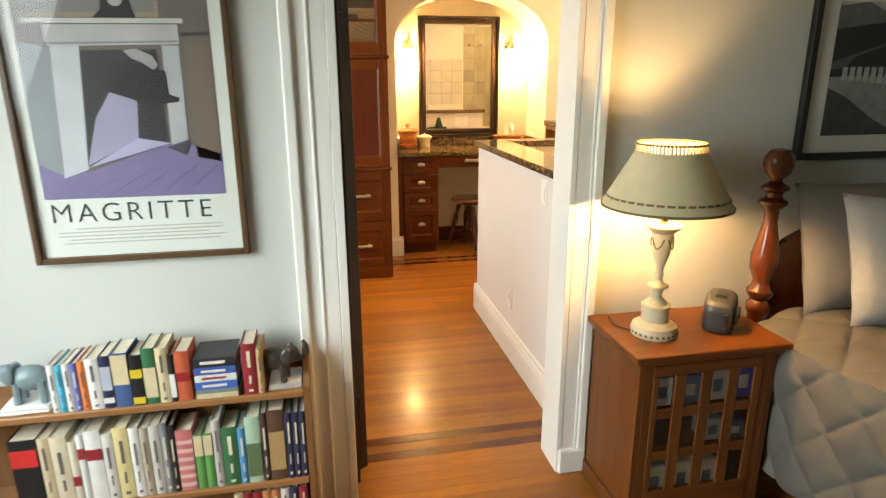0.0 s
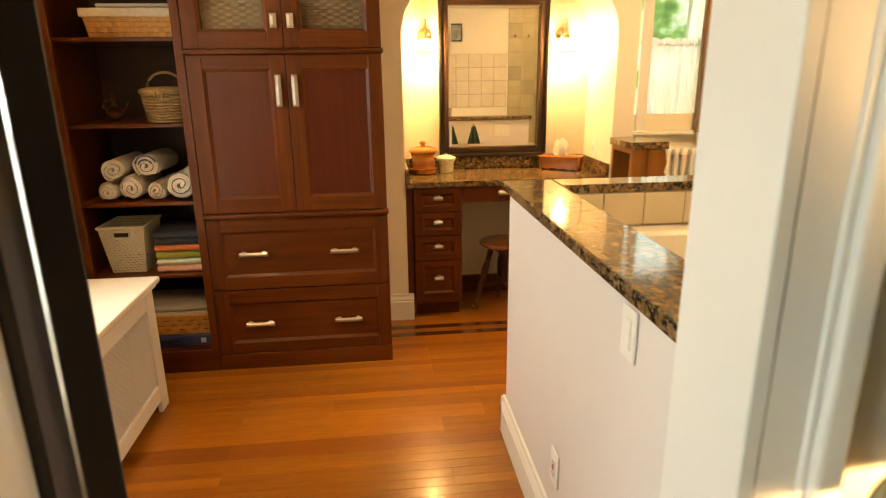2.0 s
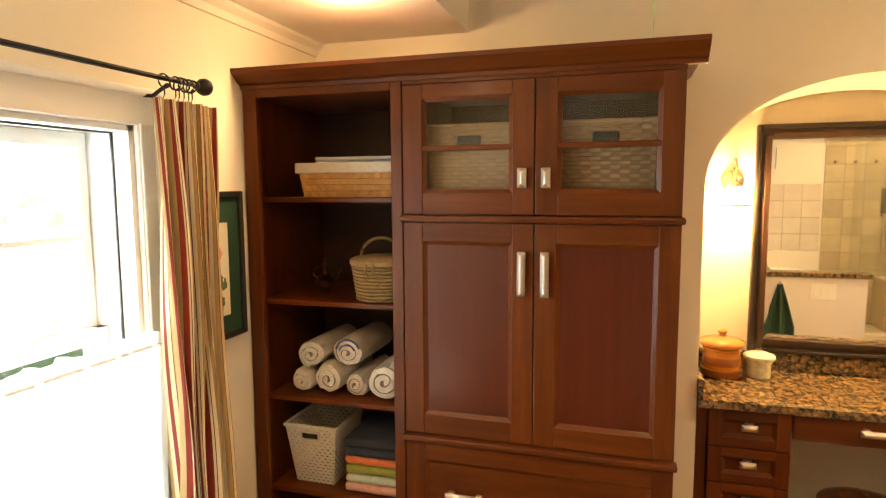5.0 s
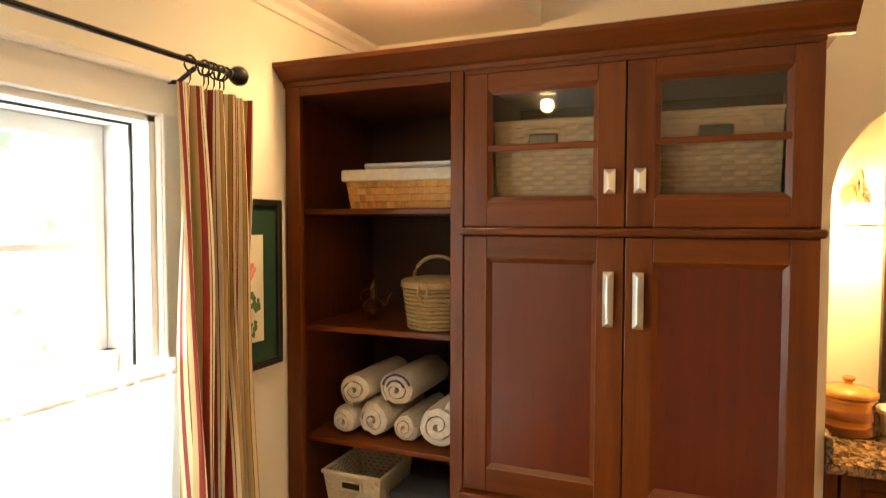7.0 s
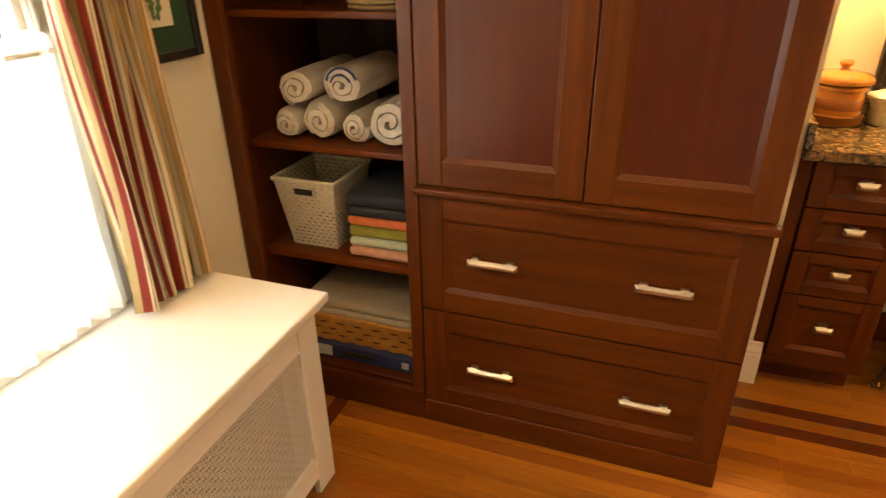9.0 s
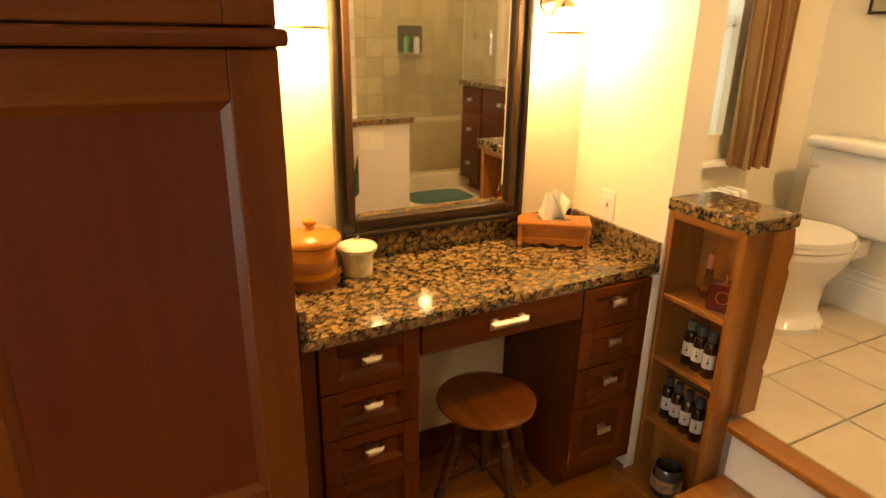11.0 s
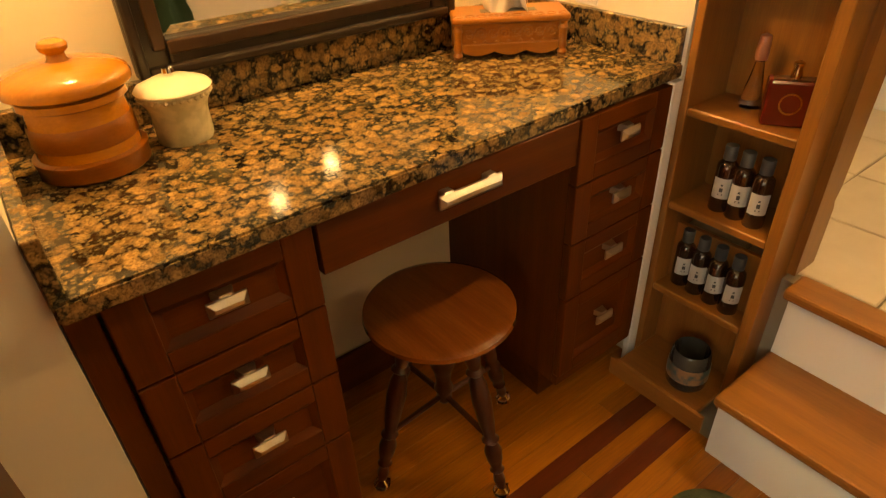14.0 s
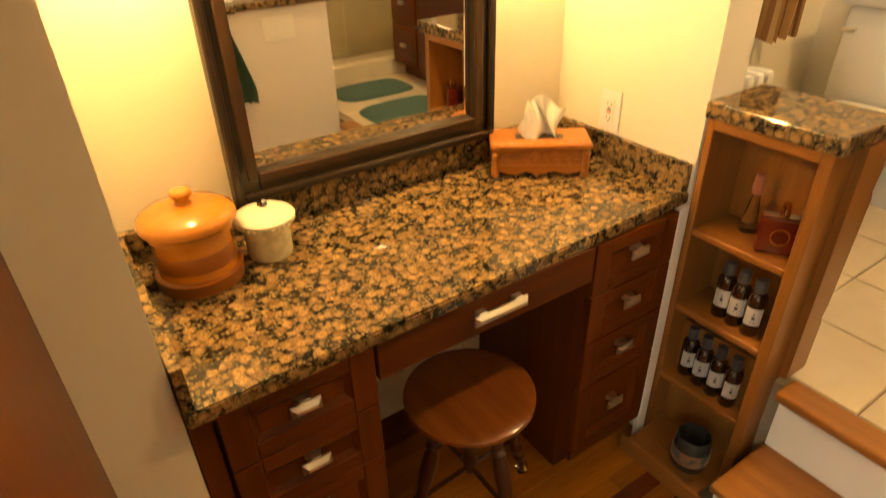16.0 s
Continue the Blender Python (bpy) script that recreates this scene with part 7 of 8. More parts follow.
def book(x, w, z, h, c, word, band=None, d=0.115, lean=0.0, lying=False):
    """A book: case with a rounded spine, page block inside, bars for the title."""
    t = thing("book", word, "book", (x + w / 2, KY0 + 0.012 + d / 2, z), group="books in the bookcase")
    t.rotation_euler = (0, lean, 0)
    m_ = bookmat(c)
    cov = bmesh.new()
    box(-w / 2, -w / 2 + 0.0025, -d / 2, d / 2, 0, h, 0.0006, cov)
    box(w / 2 - 0.0025, w / 2, -d / 2, d / 2, 0, h, 0.0006, cov)
    ol = [(-w / 2, -d / 2 + 0.001)] + [(-w / 2 + w * i / 6, -d / 2 - 0.004 * math.sin(math.pi * i / 6)) for i in range(7)] + [(w / 2, -d / 2 + 0.001)]
    merge(cov, prism(ol, "z", 0, h))
    part("cover", cov, m_, t, local=True)
    part("pages", box(-w / 2 + 0.0026, w / 2 - 0.0026, -d / 2 + 0.002, d / 2 - 0.004, 0.003, h - 0.004), PAGES, t, "cream page block", local=True)
    if band:
        for b0_, b1_, bc in band:
            part("spine_band", box(-w * 0.47, w * 0.47, -d / 2 - 0.0046, -d / 2 - 0.002, h * b0_, h * b1_), bookmat(bc), t, "printed spine band", local=True)
    elif w > 0.012:
        lc = (0.7, 0.66, 0.5) if sum(c) < 0.9 else (0.12, 0.10, 0.10)
        top = 0.78 + 0.1 * ((x * 37) % 1)
        part("title_bar", box(-w * 0.11, w * 0.13, -d / 2 - 0.0046, -d / 2 - 0.002, h * (top - 0.32), h * top), bookmat(lc), t, "title on the spine", local=True)
        part("title_bar", box(-w * 0.08, w * 0.08, -d / 2 - 0.0046, -d / 2 - 0.002, h * 0.22, h * 0.38), bookmat(lc), t, "author line on the spine", local=True)
        part("title_bar", box(-w * 0.16, w * 0.16, -d / 2 - 0.0046, -d / 2 - 0.002, h * 0.06, h * 0.10), bookmat(lc), t, "publisher mark", local=True)
    return t


W_, N_, B_, G_, R_, C_ = (0.70, 0.69, 0.66), (0.02, 0.025, 0.07), (0.012, 0.012, 0.014), (0.03, 0.14, 0.06), (0.28, 0.02, 0.03), (0.60, 0.50, 0.32)
TOP = [(-0.805, 0.020, 0.150, W_, "white paperback", None), (-0.784, 0.018, 0.148, (0.05, 0.42, 0.62), "bright cyan paperback", None), (-0.765, 0.020, 0.152, W_, "white thin book", None), (-0.744, 0.018, 0.150, (0.12, 0.14, 0.42), "blue paperback", None), (-0.725, 0.020, 0.155, (0.72, 0.20, 0.05), "orange paperback", None), (-0.704, 0.034, 0.160, W_, "white hardback", None), (-0.668, 0.030, 0.165, N_, "navy hardback with white lettering", ((0.1, 0.2, W_), (0.35, 0.8, (0.4, 0.42, 0.5)))), (-0.636, 0.046, 0.170, (0.05, 0.10, 0.24), "thick cream and blue hardback", ((0.42, 0.97, C_),)), (-0.588, 0.034, 0.160, B_, "black hardback with a yellow band", ((0.03, 0.16, (0.65, 0.48, 0.03)), (0.55, 0.72, (0.65, 0.48, 0.03)))), (-0.552, 0.036, 0.178, G_, "green and cream hardback", ((0.12, 0.66, C_),)), (-0.514, 0.030, 0.176, C_, "beige hardback", None), (-0.482, 0.016, 0.150, B_, "black and white paperback", ((0.1, 0.6, W_),)), (-0.464, 0.040, 0.160, (0.50, 0.10, 0.05), "red-orange hardback", ((0.4, 0.58, (0.30, 0.02, 0.02)),)), (-0.274, 0.040, 0.166, R_, "dark red hardback", None), (-0.232, 0.018, 0.150, (0.45, 0.30, 0.15), "tan thin book", None)]
for x, w, h, c, wd, bd in TOP:
    book(x, w, 0.5382, h, c, wd + " standing in the bookcase", bd, lean=0.0)
ROW = [(-0.945, 0.075, 0.165, B_, "thick black hardback with a red label", ((0.62, 0.86, (0.6, 0.03, 0.03)),)), (-0.868, 0.03, 0.165, C_, "cream paperback", None), (-0.836, 0.045, 0.165, (0.62, 0.55, 0.40), "worn cream hardback", None), (-0.789, 0.022, 0.15, (0.66, 0.60, 0.48), "pale paperback", ((0.3, 0.45, R_),)), (-0.765, 0.020, 0.165, W_, "white and red paperback", ((0.65, 0.8, R_),)), (-0.743, 0.045, 0.170, W_, "white hardback with red label", ((0.6, 0.75, R_),)), (-0.696, 0.03, 0.16, (0.62, 0.60, 0.55), "grey-white hardback", None), (-0.664, 0.042, 0.172, (0.64, 0.54, 0.26), "pale yellow hardback", None), (-0.620, 0.028, 0.168, W_, "white hardback", None), (-0.590, 0.024, 0.165, (0.42, 0.37, 0.28), "grey-brown hardback", None), (-0.564, 0.030, 0.168, (0.52, 0.50, 0.45), "pale grey hardback", None), (-0.532, 0.020, 0.172, (0.22, 0.23, 0.25), "grey hardback", None), (-0.510, 0.018, 0.165, B_, "black thin hardback", None), (-0.490, 0.048, 0.150, (0.52, 0.16, 0.16), "pink and red striped hardback", tuple((0.08 + 0.14 * k, 0.14 + 0.14 * k, (0.66, 0.42, 0.38)) for k in range(6))), (-0.440, 0.026, 0.135, (0.10, 0.30, 0.08), "green and cream paperback", ((0.62, 0.98, C_),)), (-0.412, 0.026, 0.135, (0.10, 0.30, 0.08), "green and cream paperback", ((0.62, 0.98, C_),)), (-0.384, 0.024, 0.165, (0.45, 0.44, 0.42), "grey hardback", None), (-0.358, 0.046, 0.145, G_, "dark green hardback", None), (-0.310, 0.022, 0.14, (0.06, 0.26, 0.50), "blue paperback", None), (-0.286, 0.044, 0.165, (0.36, 0.52, 0.40), "light green illustrated book", ((0.1, 0.6, (0.10, 0.16, 0.08)),)), (-0.240, 0.020, 0.17, (0.06, 0.03, 0.03), "dark brown hardback", None), (-0.218, 0.05, 0.175, (0.10, 0.05, 0.03), "brown hardback with gold lettering", ((0.15, 0.7, (0.42, 0.27, 0.12)),)), (-0.166, 0.022, 0.165, N_, "navy hardback", None), (-0.143, 0.021, 0.165, N_, "navy hardback", None), (-0.121, 0.020, 0.165, N_, "navy hardback", None)]
for x, w, h, c, wd, bd in ROW:
    book(x, w, 0.2252, h * 1.42 if h * 1.42 < 0.27 else 0.27, c, wd + " in the lower row", bd)
for i, c in enumerate((C_, R_, R_, (0.5, 0.2, 0.08), (0.45, 0.18, 0.08), W_, N_, R_)):
    book(-0.34 + 0.029 * i, 0.027, 0.0225, 0.165, c, "old cloth-bound book on the bottom shelf")
z = 0.5382
for h, c, nm in ((0.016, C_, "cream"), (0.012, (0.20, 0.24, 0.22), "grey-green"), (0.026, (0.05, 0.12, 0.45), "blue"), (0.022, W_, "white and blue"), (0.024, (0.05, 0.10, 0.36), "bright blue"), (0.030, (0.02, 0.022, 0.026), "black")):
    t = thing("book", nm + " book lying in a flat stack", "book", (-0.352, 1.81, z), group="books in the bookcase")
    part("cover", box(-0.060, 0.060, -0.066, 0.06, 0, 0.0025, 0.0006), bookmat(c), t, local=True)
    part("cover", box(-0.060, 0.060, -0.066, 0.06, h - 0.0025, h, 0.0006), bookmat(c), t, local=True)
    part("spine", box(-0.060, 0.060, -0.068, -0.065, 0, h, 0.0008), bookmat(c), t, local=True)
    part("pages", box(-0.057, 0.057, -0.064, 0.057, 0.003, h - 0.003), PAGES, t, "cream page block", local=True)
    if h > 0.018:
        part("title_bar", box(-0.04, 0.03, -0.0688, -0.0675, h * 0.35, h * 0.65), bookmat(W_ if sum(c) < 0.8 else R_), t, "title on the spine", local=True)
    z += h + 0.0005


def elephant(x, y, z, s, turn, material, label):
    """A small figurine: barrel body, head, raised trunk, ears and four legs, as one mesh."""
    bm = bmesh.new()

    def blob(c, r, sc, n=12):
        o = bmesh.new()
        bmesh.ops.create_uvsphere(o, u_segments=n, v_segments=8, radius=r)
        merge(bm, o, Matrix.Translation(c) @ Matrix.Diagonal((*sc, 1)))
    blob((0, 0, 0.055), 0.03, (1.35, 0.85, 0.95))
    blob((0.045, 0, 0.068), 0.02, (1, 0.85, 1.1))
    for sy in (-1, 1):
        blob((0.036, sy * 0.02, 0.068), 0.017, (0.8, 0.3, 1.2))
        for sx in (-0.024, 0.024):
            tube([(sx, sy * 0.014, 0.05), (sx * 1.1, sy * 0.015, 0.0)], 0.009, 8, bm)
    tube([(0.058, 0, 0.062), (0.072, 0, 0.058), (0.082, 0, 0.070), (0.082, 0, 0.092), (0.074, 0, 0.104)], 0.006, 8, bm, [0.009, 0.008, 0.007, 0.005, 0.004])
    for v in bm.verts:
        v.co += v.co.normalized() * 0.0012 * noise.noise(v.co * 160)
    ob = part("elephant_figurine", bm, material, smooth=True)
    ob.matrix_world = pose(x, y, z, 0, 0, turn) @ Matrix.Scale(s, 4)
    return tagged(ob, label, "figurine", "elephant figurines")


nb = thing("notebook", "white spiral notebook lying on the shelf", "notebook", (-0.15, 1.815, 0.5382))
part("leaves", box(-0.052, 0.045, -0.06, 0.05, 0, 0.018, 0.001), mat("note_paper", (0.7, 0.69, 0.66), rough=0.8), nb, local=True)
for i in range(12):
    part("wire_loop", tube([(-0.048 + 0.008 * i, -0.055, 0.019), (-0.048 + 0.008 * i, -0.063, 0.020), (-0.048 + 0.008 * i, -0.065, 0.010), (-0.048 + 0.008 * i, -0.060, 0.001)], 0.0012, 5), CHROME, nb, local=True)
BRONZE = mat("dark_bronze", (0.06, 0.05, 0.045), (0.13, 0.12, 0.11), 60, rough=0.35, metal=0.7, bump=0.4)
JADE = mat("blue_grey_stone", (0.22, 0.30, 0.32), (0.12, 0.16, 0.18), 40, rough=0.35, bump=0.3)
elephant(-0.186, 1.795, 0.5567, 1.28, -12, BRONZE, "dark bronze elephant figurine with its trunk raised")
elephant(-0.872, 1.80, 0.560, 1.32, 180, JADE, "blue-grey stone elephant figurine on papers")
pp = pile("paper_stack", "stack of white papers under the elephant", -0.95, -0.82, 1.75, 1.87, 0.5382, 0.021, mat("white_paper", (0.75, 0.75, 0.73), rough=0.8), 5, 2, "papers")

# nightstand, lamp, radio
ns = thing("nightstand", "red-brown wooden nightstand with a glazed lattice door", "nightstand", (1.16, 1.71, 0))
TX0, TX1, TY0, TY1, TZ = 0.925, 1.412, 1.545, 1.872, 0.650
part("top", box(TX0 - 0.028, TX1 + 0.028, TY0 - 0.03, TY1 + 0.005, TZ - 0.022, TZ, 0.005, seg=2), NIGHT["x"], ns)
part("moulding", box(TX0 - 0.012, TX1 + 0.012, TY0 - 0.014, TY1, TZ - 0.042, TZ - 0.0225, 0.008, seg=2), NIGHT["x"], ns)
part("side", box(TX0, TX0 + 0.02, TY0, TY1, 0.05, TZ - 0.042, 0.002), NIGHT["z"], ns)
part("side", box(TX1 - 0.02, TX1, TY0, TY1, 0.05, TZ - 0.042, 0.002), NIGHT["z"], ns)
part("back", box(TX0 + 0.02, TX1 - 0.02, TY1 - 0.012, TY1, 0.05, TZ - 0.042), SHADEIN, ns)
part("bottom", box(TX0 + 0.02, TX1 - 0.02, TY0 + 0.02, TY1 - 0.012, 0.07, 0.088), NIGHT["x"], ns)
part("plinth", box(TX0 - 0.012, TX1 + 0.012, TY0 - 0.012, TY1, 0, 0.06, 0.005, seg=2), NIGHT["x"], ns)
for x in (TX0 + 0.02, TX1 - 0.05):
    part("face_stile", box(x, x + 0.03, TY0, TY0 + 0.02, 0.06, TZ - 0.042, 0.002), NIGHT["z"], ns)
nd = part("door", box(TX0 + 0.05, TX1 - 0.05, TY0 - 0.003, TY0 + 0.018, 0.567, 0.603, 0.002), NIGHT["x"], ns, "lattice door of small panes")
part("rail", box(TX0 + 0.05, TX1 - 0.05, TY0 - 0.003, TY0 + 0.018, 0.062, 0.144, 0.002), NIGHT["x"], nd)
COLS, ROWS3, PWID, PHEI = [TX0 + 0.0975 + 0.094 * i for i in range(4)], [0.203 + 0.1525 * j for j in range(3)], 0.056, 0.118
for a, b in zip([TX0 + 0.05] + [c + PWID / 2 for c in COLS], [c - PWID / 2 for c in COLS] + [TX1 - 0.05]):
    part("muntin", box(a, b, TY0 - 0.0035, TY0 + 0.006, 0.144, 0.567, 0.002), NIGHT["z"], nd)
for c in COLS:
    for za, zb in zip([r + PHEI / 2 for r in ROWS3[:2]], [r - PHEI / 2 for r in ROWS3[1:]]):
        part("muntin", box(c - PWID / 2, c + PWID / 2, TY0 - 0.0025, TY0 + 0.0055, za, zb, 0.002), NIGHT["x"], nd)
    for r in ROWS3:
        part("pane", box(c - PWID / 2 - 0.002, c + PWID / 2 + 0.002, TY0 + 0.0065, TY0 + 0.0085, r - PHEI / 2 - 0.002, r + PHEI / 2 + 0.002), PANE, nd, "small glass pane").visible_shadow = False
for x, zz, h, c in ((1.015, 0.447, 0.10, (0.62, 0.62, 0.66)), (1.115, 0.447, 0.10, (0.14, 0.18, 0.38)), (1.212, 0.447, 0.11, (0.55, 0.55, 0.62)), (1.306, 0.447, 0.12, (0.06, 0.07, 0.50)), (1.215, 0.297, 0.08, (0.40, 0.42, 0.46)), (1.300, 0.297, 0.06, (0.10, 0.11, 0.16)), (1.02, 0.089, 0.135, (0.66, 0.63, 0.54)), (1.118, 0.089, 0.14, (0.60, 0.60, 0.50)), (1.212, 0.089, 0.135, (0.62, 0.62, 0.60))):
    t = thing("packet", "small packet seen through the nightstand's panes", "packet", (x + 0.012, 1.600, zz), group="packets in the nightstand")
    part("carton", box(-0.034, 0.034, -0.035, 0.04, 0, h, 0.004), bookmat(c), t, local=True)
    part("label", box(-0.02, 0.012, -0.0362, -0.0345, h * 0.3, h * 0.7), bookmat((0.12, 0.16, 0.22) if sum(c) > 1 else (0.6, 0.6, 0.6)), t, "printed label", local=True)
part("inner_shelf", box(TX0 + 0.02, TX1 - 0.02, TY0 + 0.02, TY1 - 0.012, 0.430, 0.446), NIGHT["x"], ns)
part("inner_shelf", box(TX0 + 0.02, TX1 - 0.02, TY0 + 0.02, TY1 - 0.012, 0.280, 0.296), NIGHT["x"], ns)

LX, LY = 1.045, 1.685
CREAMP = mat("cream_enamel_lamp", (0.62, 0.56, 0.40), (0.54, 0.48, 0.33), 40, rough=0.35)
GOLDL = mat("dull_gold_line", (0.20, 0.15, 0.06), (0.14, 0.10, 0.04), 40, rough=0.5)
SHADEM = mat("painted_tin_shade", (0.62, 0.54, 0.35), (0.56, 0.48, 0.30), 30, rough=0.45)
tl = thing("table_lamp", "cream urn table lamp with a painted metal shade", "lamp", (LX, LY, TZ))
part("plinth", lathe([(0, 0), (0.072, 0), (0.075, 0.006), (0.075, 0.022), (0.070, 0.028), (0.070, 0.034), (0.058, 0.040), (0.054, 0.046), (0, 0.046)], n=36), CREAMP, tl, local=True, smooth=True)
for i in range(26):
    a = 6.283 * i / 26
    part("ornament", box(-0.004, 0.004, -0.001, 0.001, -0.004, 0.004), GOLDL, tl, "dark stencilled dash", local=True).matrix_local = pose(0.0755 * math.cos(a), 0.0755 * math.sin(a), 0.014, 0, 0, math.degrees(a) + 90)
part("drum", lathe([(0.052, 0.046), (0.044, 0.050), (0.044, 0.092), (0.047, 0.095), (0.047, 0.104), (0.036, 0.108), (0, 0.108)], n=36), CREAMP, tl, local=True, smooth=True)
part("urn", lathe([(0.034, 0.108), (0.030, 0.118), (0.016, 0.126), (0.016, 0.146), (0.022, 0.158), (0.033, 0.164), (0.033, 0.170), (0.018, 0.178), (0.011, 0.19), (0.015, 0.205), (0.011, 0.218), (0.014, 0.236), (0.026, 0.27), (0.032, 0.31), (0.034, 0.345), (0.046, 0.356), (0.060, 0.366), (0.060, 0.371), (0.02, 0.374), (0, 0.374)], n=36), CREAMP, tl, local=True, smooth=True)
for k in range(4):
    a = k * 1.5708 + 0.6
    part("swag", tube([(0.0345 * math.cos(a + q), 0.0345 * math.sin(a + q), 0.340 - 0.045 * math.cos(q * 2.2)) for q in (-0.6, -0.3, 0, 0.3, 0.6)], 0.0022, 5), GOLDL, tl, "dark painted swag", local=True)
part("stem", lathe([(0, 0.374), (0.012, 0.374), (0.012, 0.43), (0, 0.43)], n=16), BRASS, tl, local=True, smooth=True)
part("bulb", lathe([(0, 0.43), (0.014, 0.435), (0.03, 0.48), (0.022, 0.51), (0, 0.52)], n=20), glow_mat("lit_bulb", (1.0, 0.75, 0.42), 30), tl, "glowing bulb", local=True, smooth=True).visible_shadow = False
s_ = part("shade", lathe([(0.196, 0.432), (0.198, 0.435), (0.105, 0.602), (0.103, 0.602), (0.195, 0.434)], n=64), SHADEM, tl, "olive cream painted metal shade", local=True, smooth=True)
part("rim", lathe([(0.195, 0.429), (0.1995, 0.431), (0.199, 0.438), (0.195, 0.438)], n=64), GOLDL, s_, "dark gold rim", local=True, smooth=True)
for i in range(60):
    a = 6.283 * i / 60
    part("gallery_bar", box(-0.0035, 0.0035, -0.0008, 0.0008, 0.602, 0.622), SHADEM, s_, "pierced gallery bar", local=True).matrix_local = pose(0.104 * math.cos(a), 0.104 * math.sin(a), 0, 0, 0, math.degrees(a) + 90)
for z0 in (0.598, 0.622):
    part("gallery_ring", lathe([(0.1025, z0), (0.1065, z0), (0.1065, z0 + 0.006), (0.1025, z0 + 0.006), (0.1025, z0)], n=64), SHADEM if z0 < 0.6 else GOLDL, s_, "thin ring", local=True, smooth=True)
for i in range(40):
    a = 6.283 * i / 40
    part("stencil_mark", box(-0.011, 0.011, -0.0006, 0.0006, -0.0035, 0.0035), GOLDL, s_, "dark stencilled leaf mark", local=True).matrix_local = pose(0.1835 * math.cos(a), 0.1835 * math.sin(a), 0.4635, -29, 0, math.degrees(a) + 90)
part("cord", tube([(LX - 0.07, LY + 0.03, TZ + 0.004), (LX - 0.10, LY + 0.08, TZ + 0.004), (LX - 0.085, LY + 0.15, TZ + 0.004), (LX - 0.085, LY + 0.22, TZ - 0.1)], 0.0025, 6), IRON, tl, "dark flex")

rd = thing("clock_radio", "rounded dark grey clock radio", "radio", (1.285, 1.685, TZ), 48)
GREYP = mat("dark_grey_plastic", (0.045, 0.047, 0.05), (0.035, 0.037, 0.04), 40, rough=0.3)


def radio_case(u, v):
    """A rounded, leaning case: rings of a soft rectangle, the upper ones drawn in and tipped."""
    ring = ((0.0, 0.0), (0.80, 0.0), (0.95, 0.006), (1.0, 0.022), (1.03, 0.055), (1.02, 0.085), (0.95, 0.104), (0.78, 0.114), (0.4, 0.118), (0.0, 0.119))
    k = v * (len(ring) - 1)
    i = min(int(k), len(ring) - 2)
    g = k - i
    r, z = ring[i][0] * (1 - g) + ring[i + 1][0] * g, ring[i][1] * (1 - g) + ring[i + 1][1] * g
    c, s_ = math.cos(u * 6.283185), math.sin(u * 6.283185)
    x, y = 0.066 * r * math.copysign(abs(c) ** 0.55, c), 0.050 * r * math.copysign(abs(s_) ** 0.55, s_)
    return (x, y, z * (1 + 1.6 * x) + 0.0)


part("case", sheet(radio_case, 64, 36), GREYP, rd, local=True, smooth=True)
part("display", box(-0.042, 0.034, -0.0535, -0.048, 0.034, 0.078, 0.012, seg=3), BLACKFRAME, rd, "black display", local=True)
part("top_bar", box(-0.024, 0.030, -0.018, 0.018, 0.110, 0.1225, 0.005, seg=2), BLACKFRAME, rd, "grey snooze bar", local=True)
for i in range(5):
    part("button", box(-0.071, -0.064, -0.03, -0.018, 0.018 + 0.012 * i, 0.024 + 0.012 * i, 0.001), BLACKFRAME, rd, "small side button", local=True)

# bed
bd = thing("bed", "bed with turned wooden posts and a grey quilt", "bed", (2.2, 0.9, 0))
part("post", lathe([(0, 0.012), (0.034, 0.012), (0.034, 0.66), (0.042, 0.675), (0.042, 0.70), (0.030, 0.715), (0.044, 0.735), (0.046, 0.75), (0.032, 0.768), (0.030, 0.79), (0.046, 0.83), (0.048, 0.88), (0.034, 0.94), (0.022, 1.00), (0.024, 1.04), (0.046, 1.062), (0.046, 1.072), (0.026, 1.085), (0.026, 1.10), (0.044, 1.112), (0.044, 1.12), (0.018, 1.14), (0.020, 1.15), (0.040, 1.168), (0.048, 1.195), (0.046, 1.222), (0.030, 1.245), (0, 1.252)], (1.505, 1.775, -0.012), 28), POSTWOOD, bd, "turned red-brown bed post", smooth=True)
part("post", lathe([(0, 0), (0.034, 0), (0.046, 0.88), (0.022, 1.0), (0.046, 1.2), (0, 1.25)], (3.05, 1.775, 0), 20), POSTWOOD, bd, smooth=True)
hb = [(1.50, 0.45), (3.04, 0.45), (3.04, 0.86)] + [(3.04 - 1.54 * i / 20, 0.86 + 0.22 * math.sin(math.pi * i / 20) ** 0.7) for i in range(1, 20)] + [(1.50, 0.86)]
part("headboard", prism(hb, "y", 1.765, 1.79), POSTWOOD, bd, "curved wooden headboard")
part("mattress", box(1.50, 3.02, -0.3, 1.755, 0.28, 0.60, 0.05, seg=3), mat("white_sheet", (0.75, 0.75, 0.76), (0.7, 0.7, 0.72), 12, rough=0.9), bd, "white sheeted mattress")
part("rail", box(1.495, 3.03, -0.3, 1.75, 0.12, 0.28, 0.004), POSTWOOD, bd)
QUILT = mat("grey_quilt", (0.135, 0.122, 0.106), (0.112, 0.102, 0.09), 9, rough=0.75, bump=0.4, bscale=160)


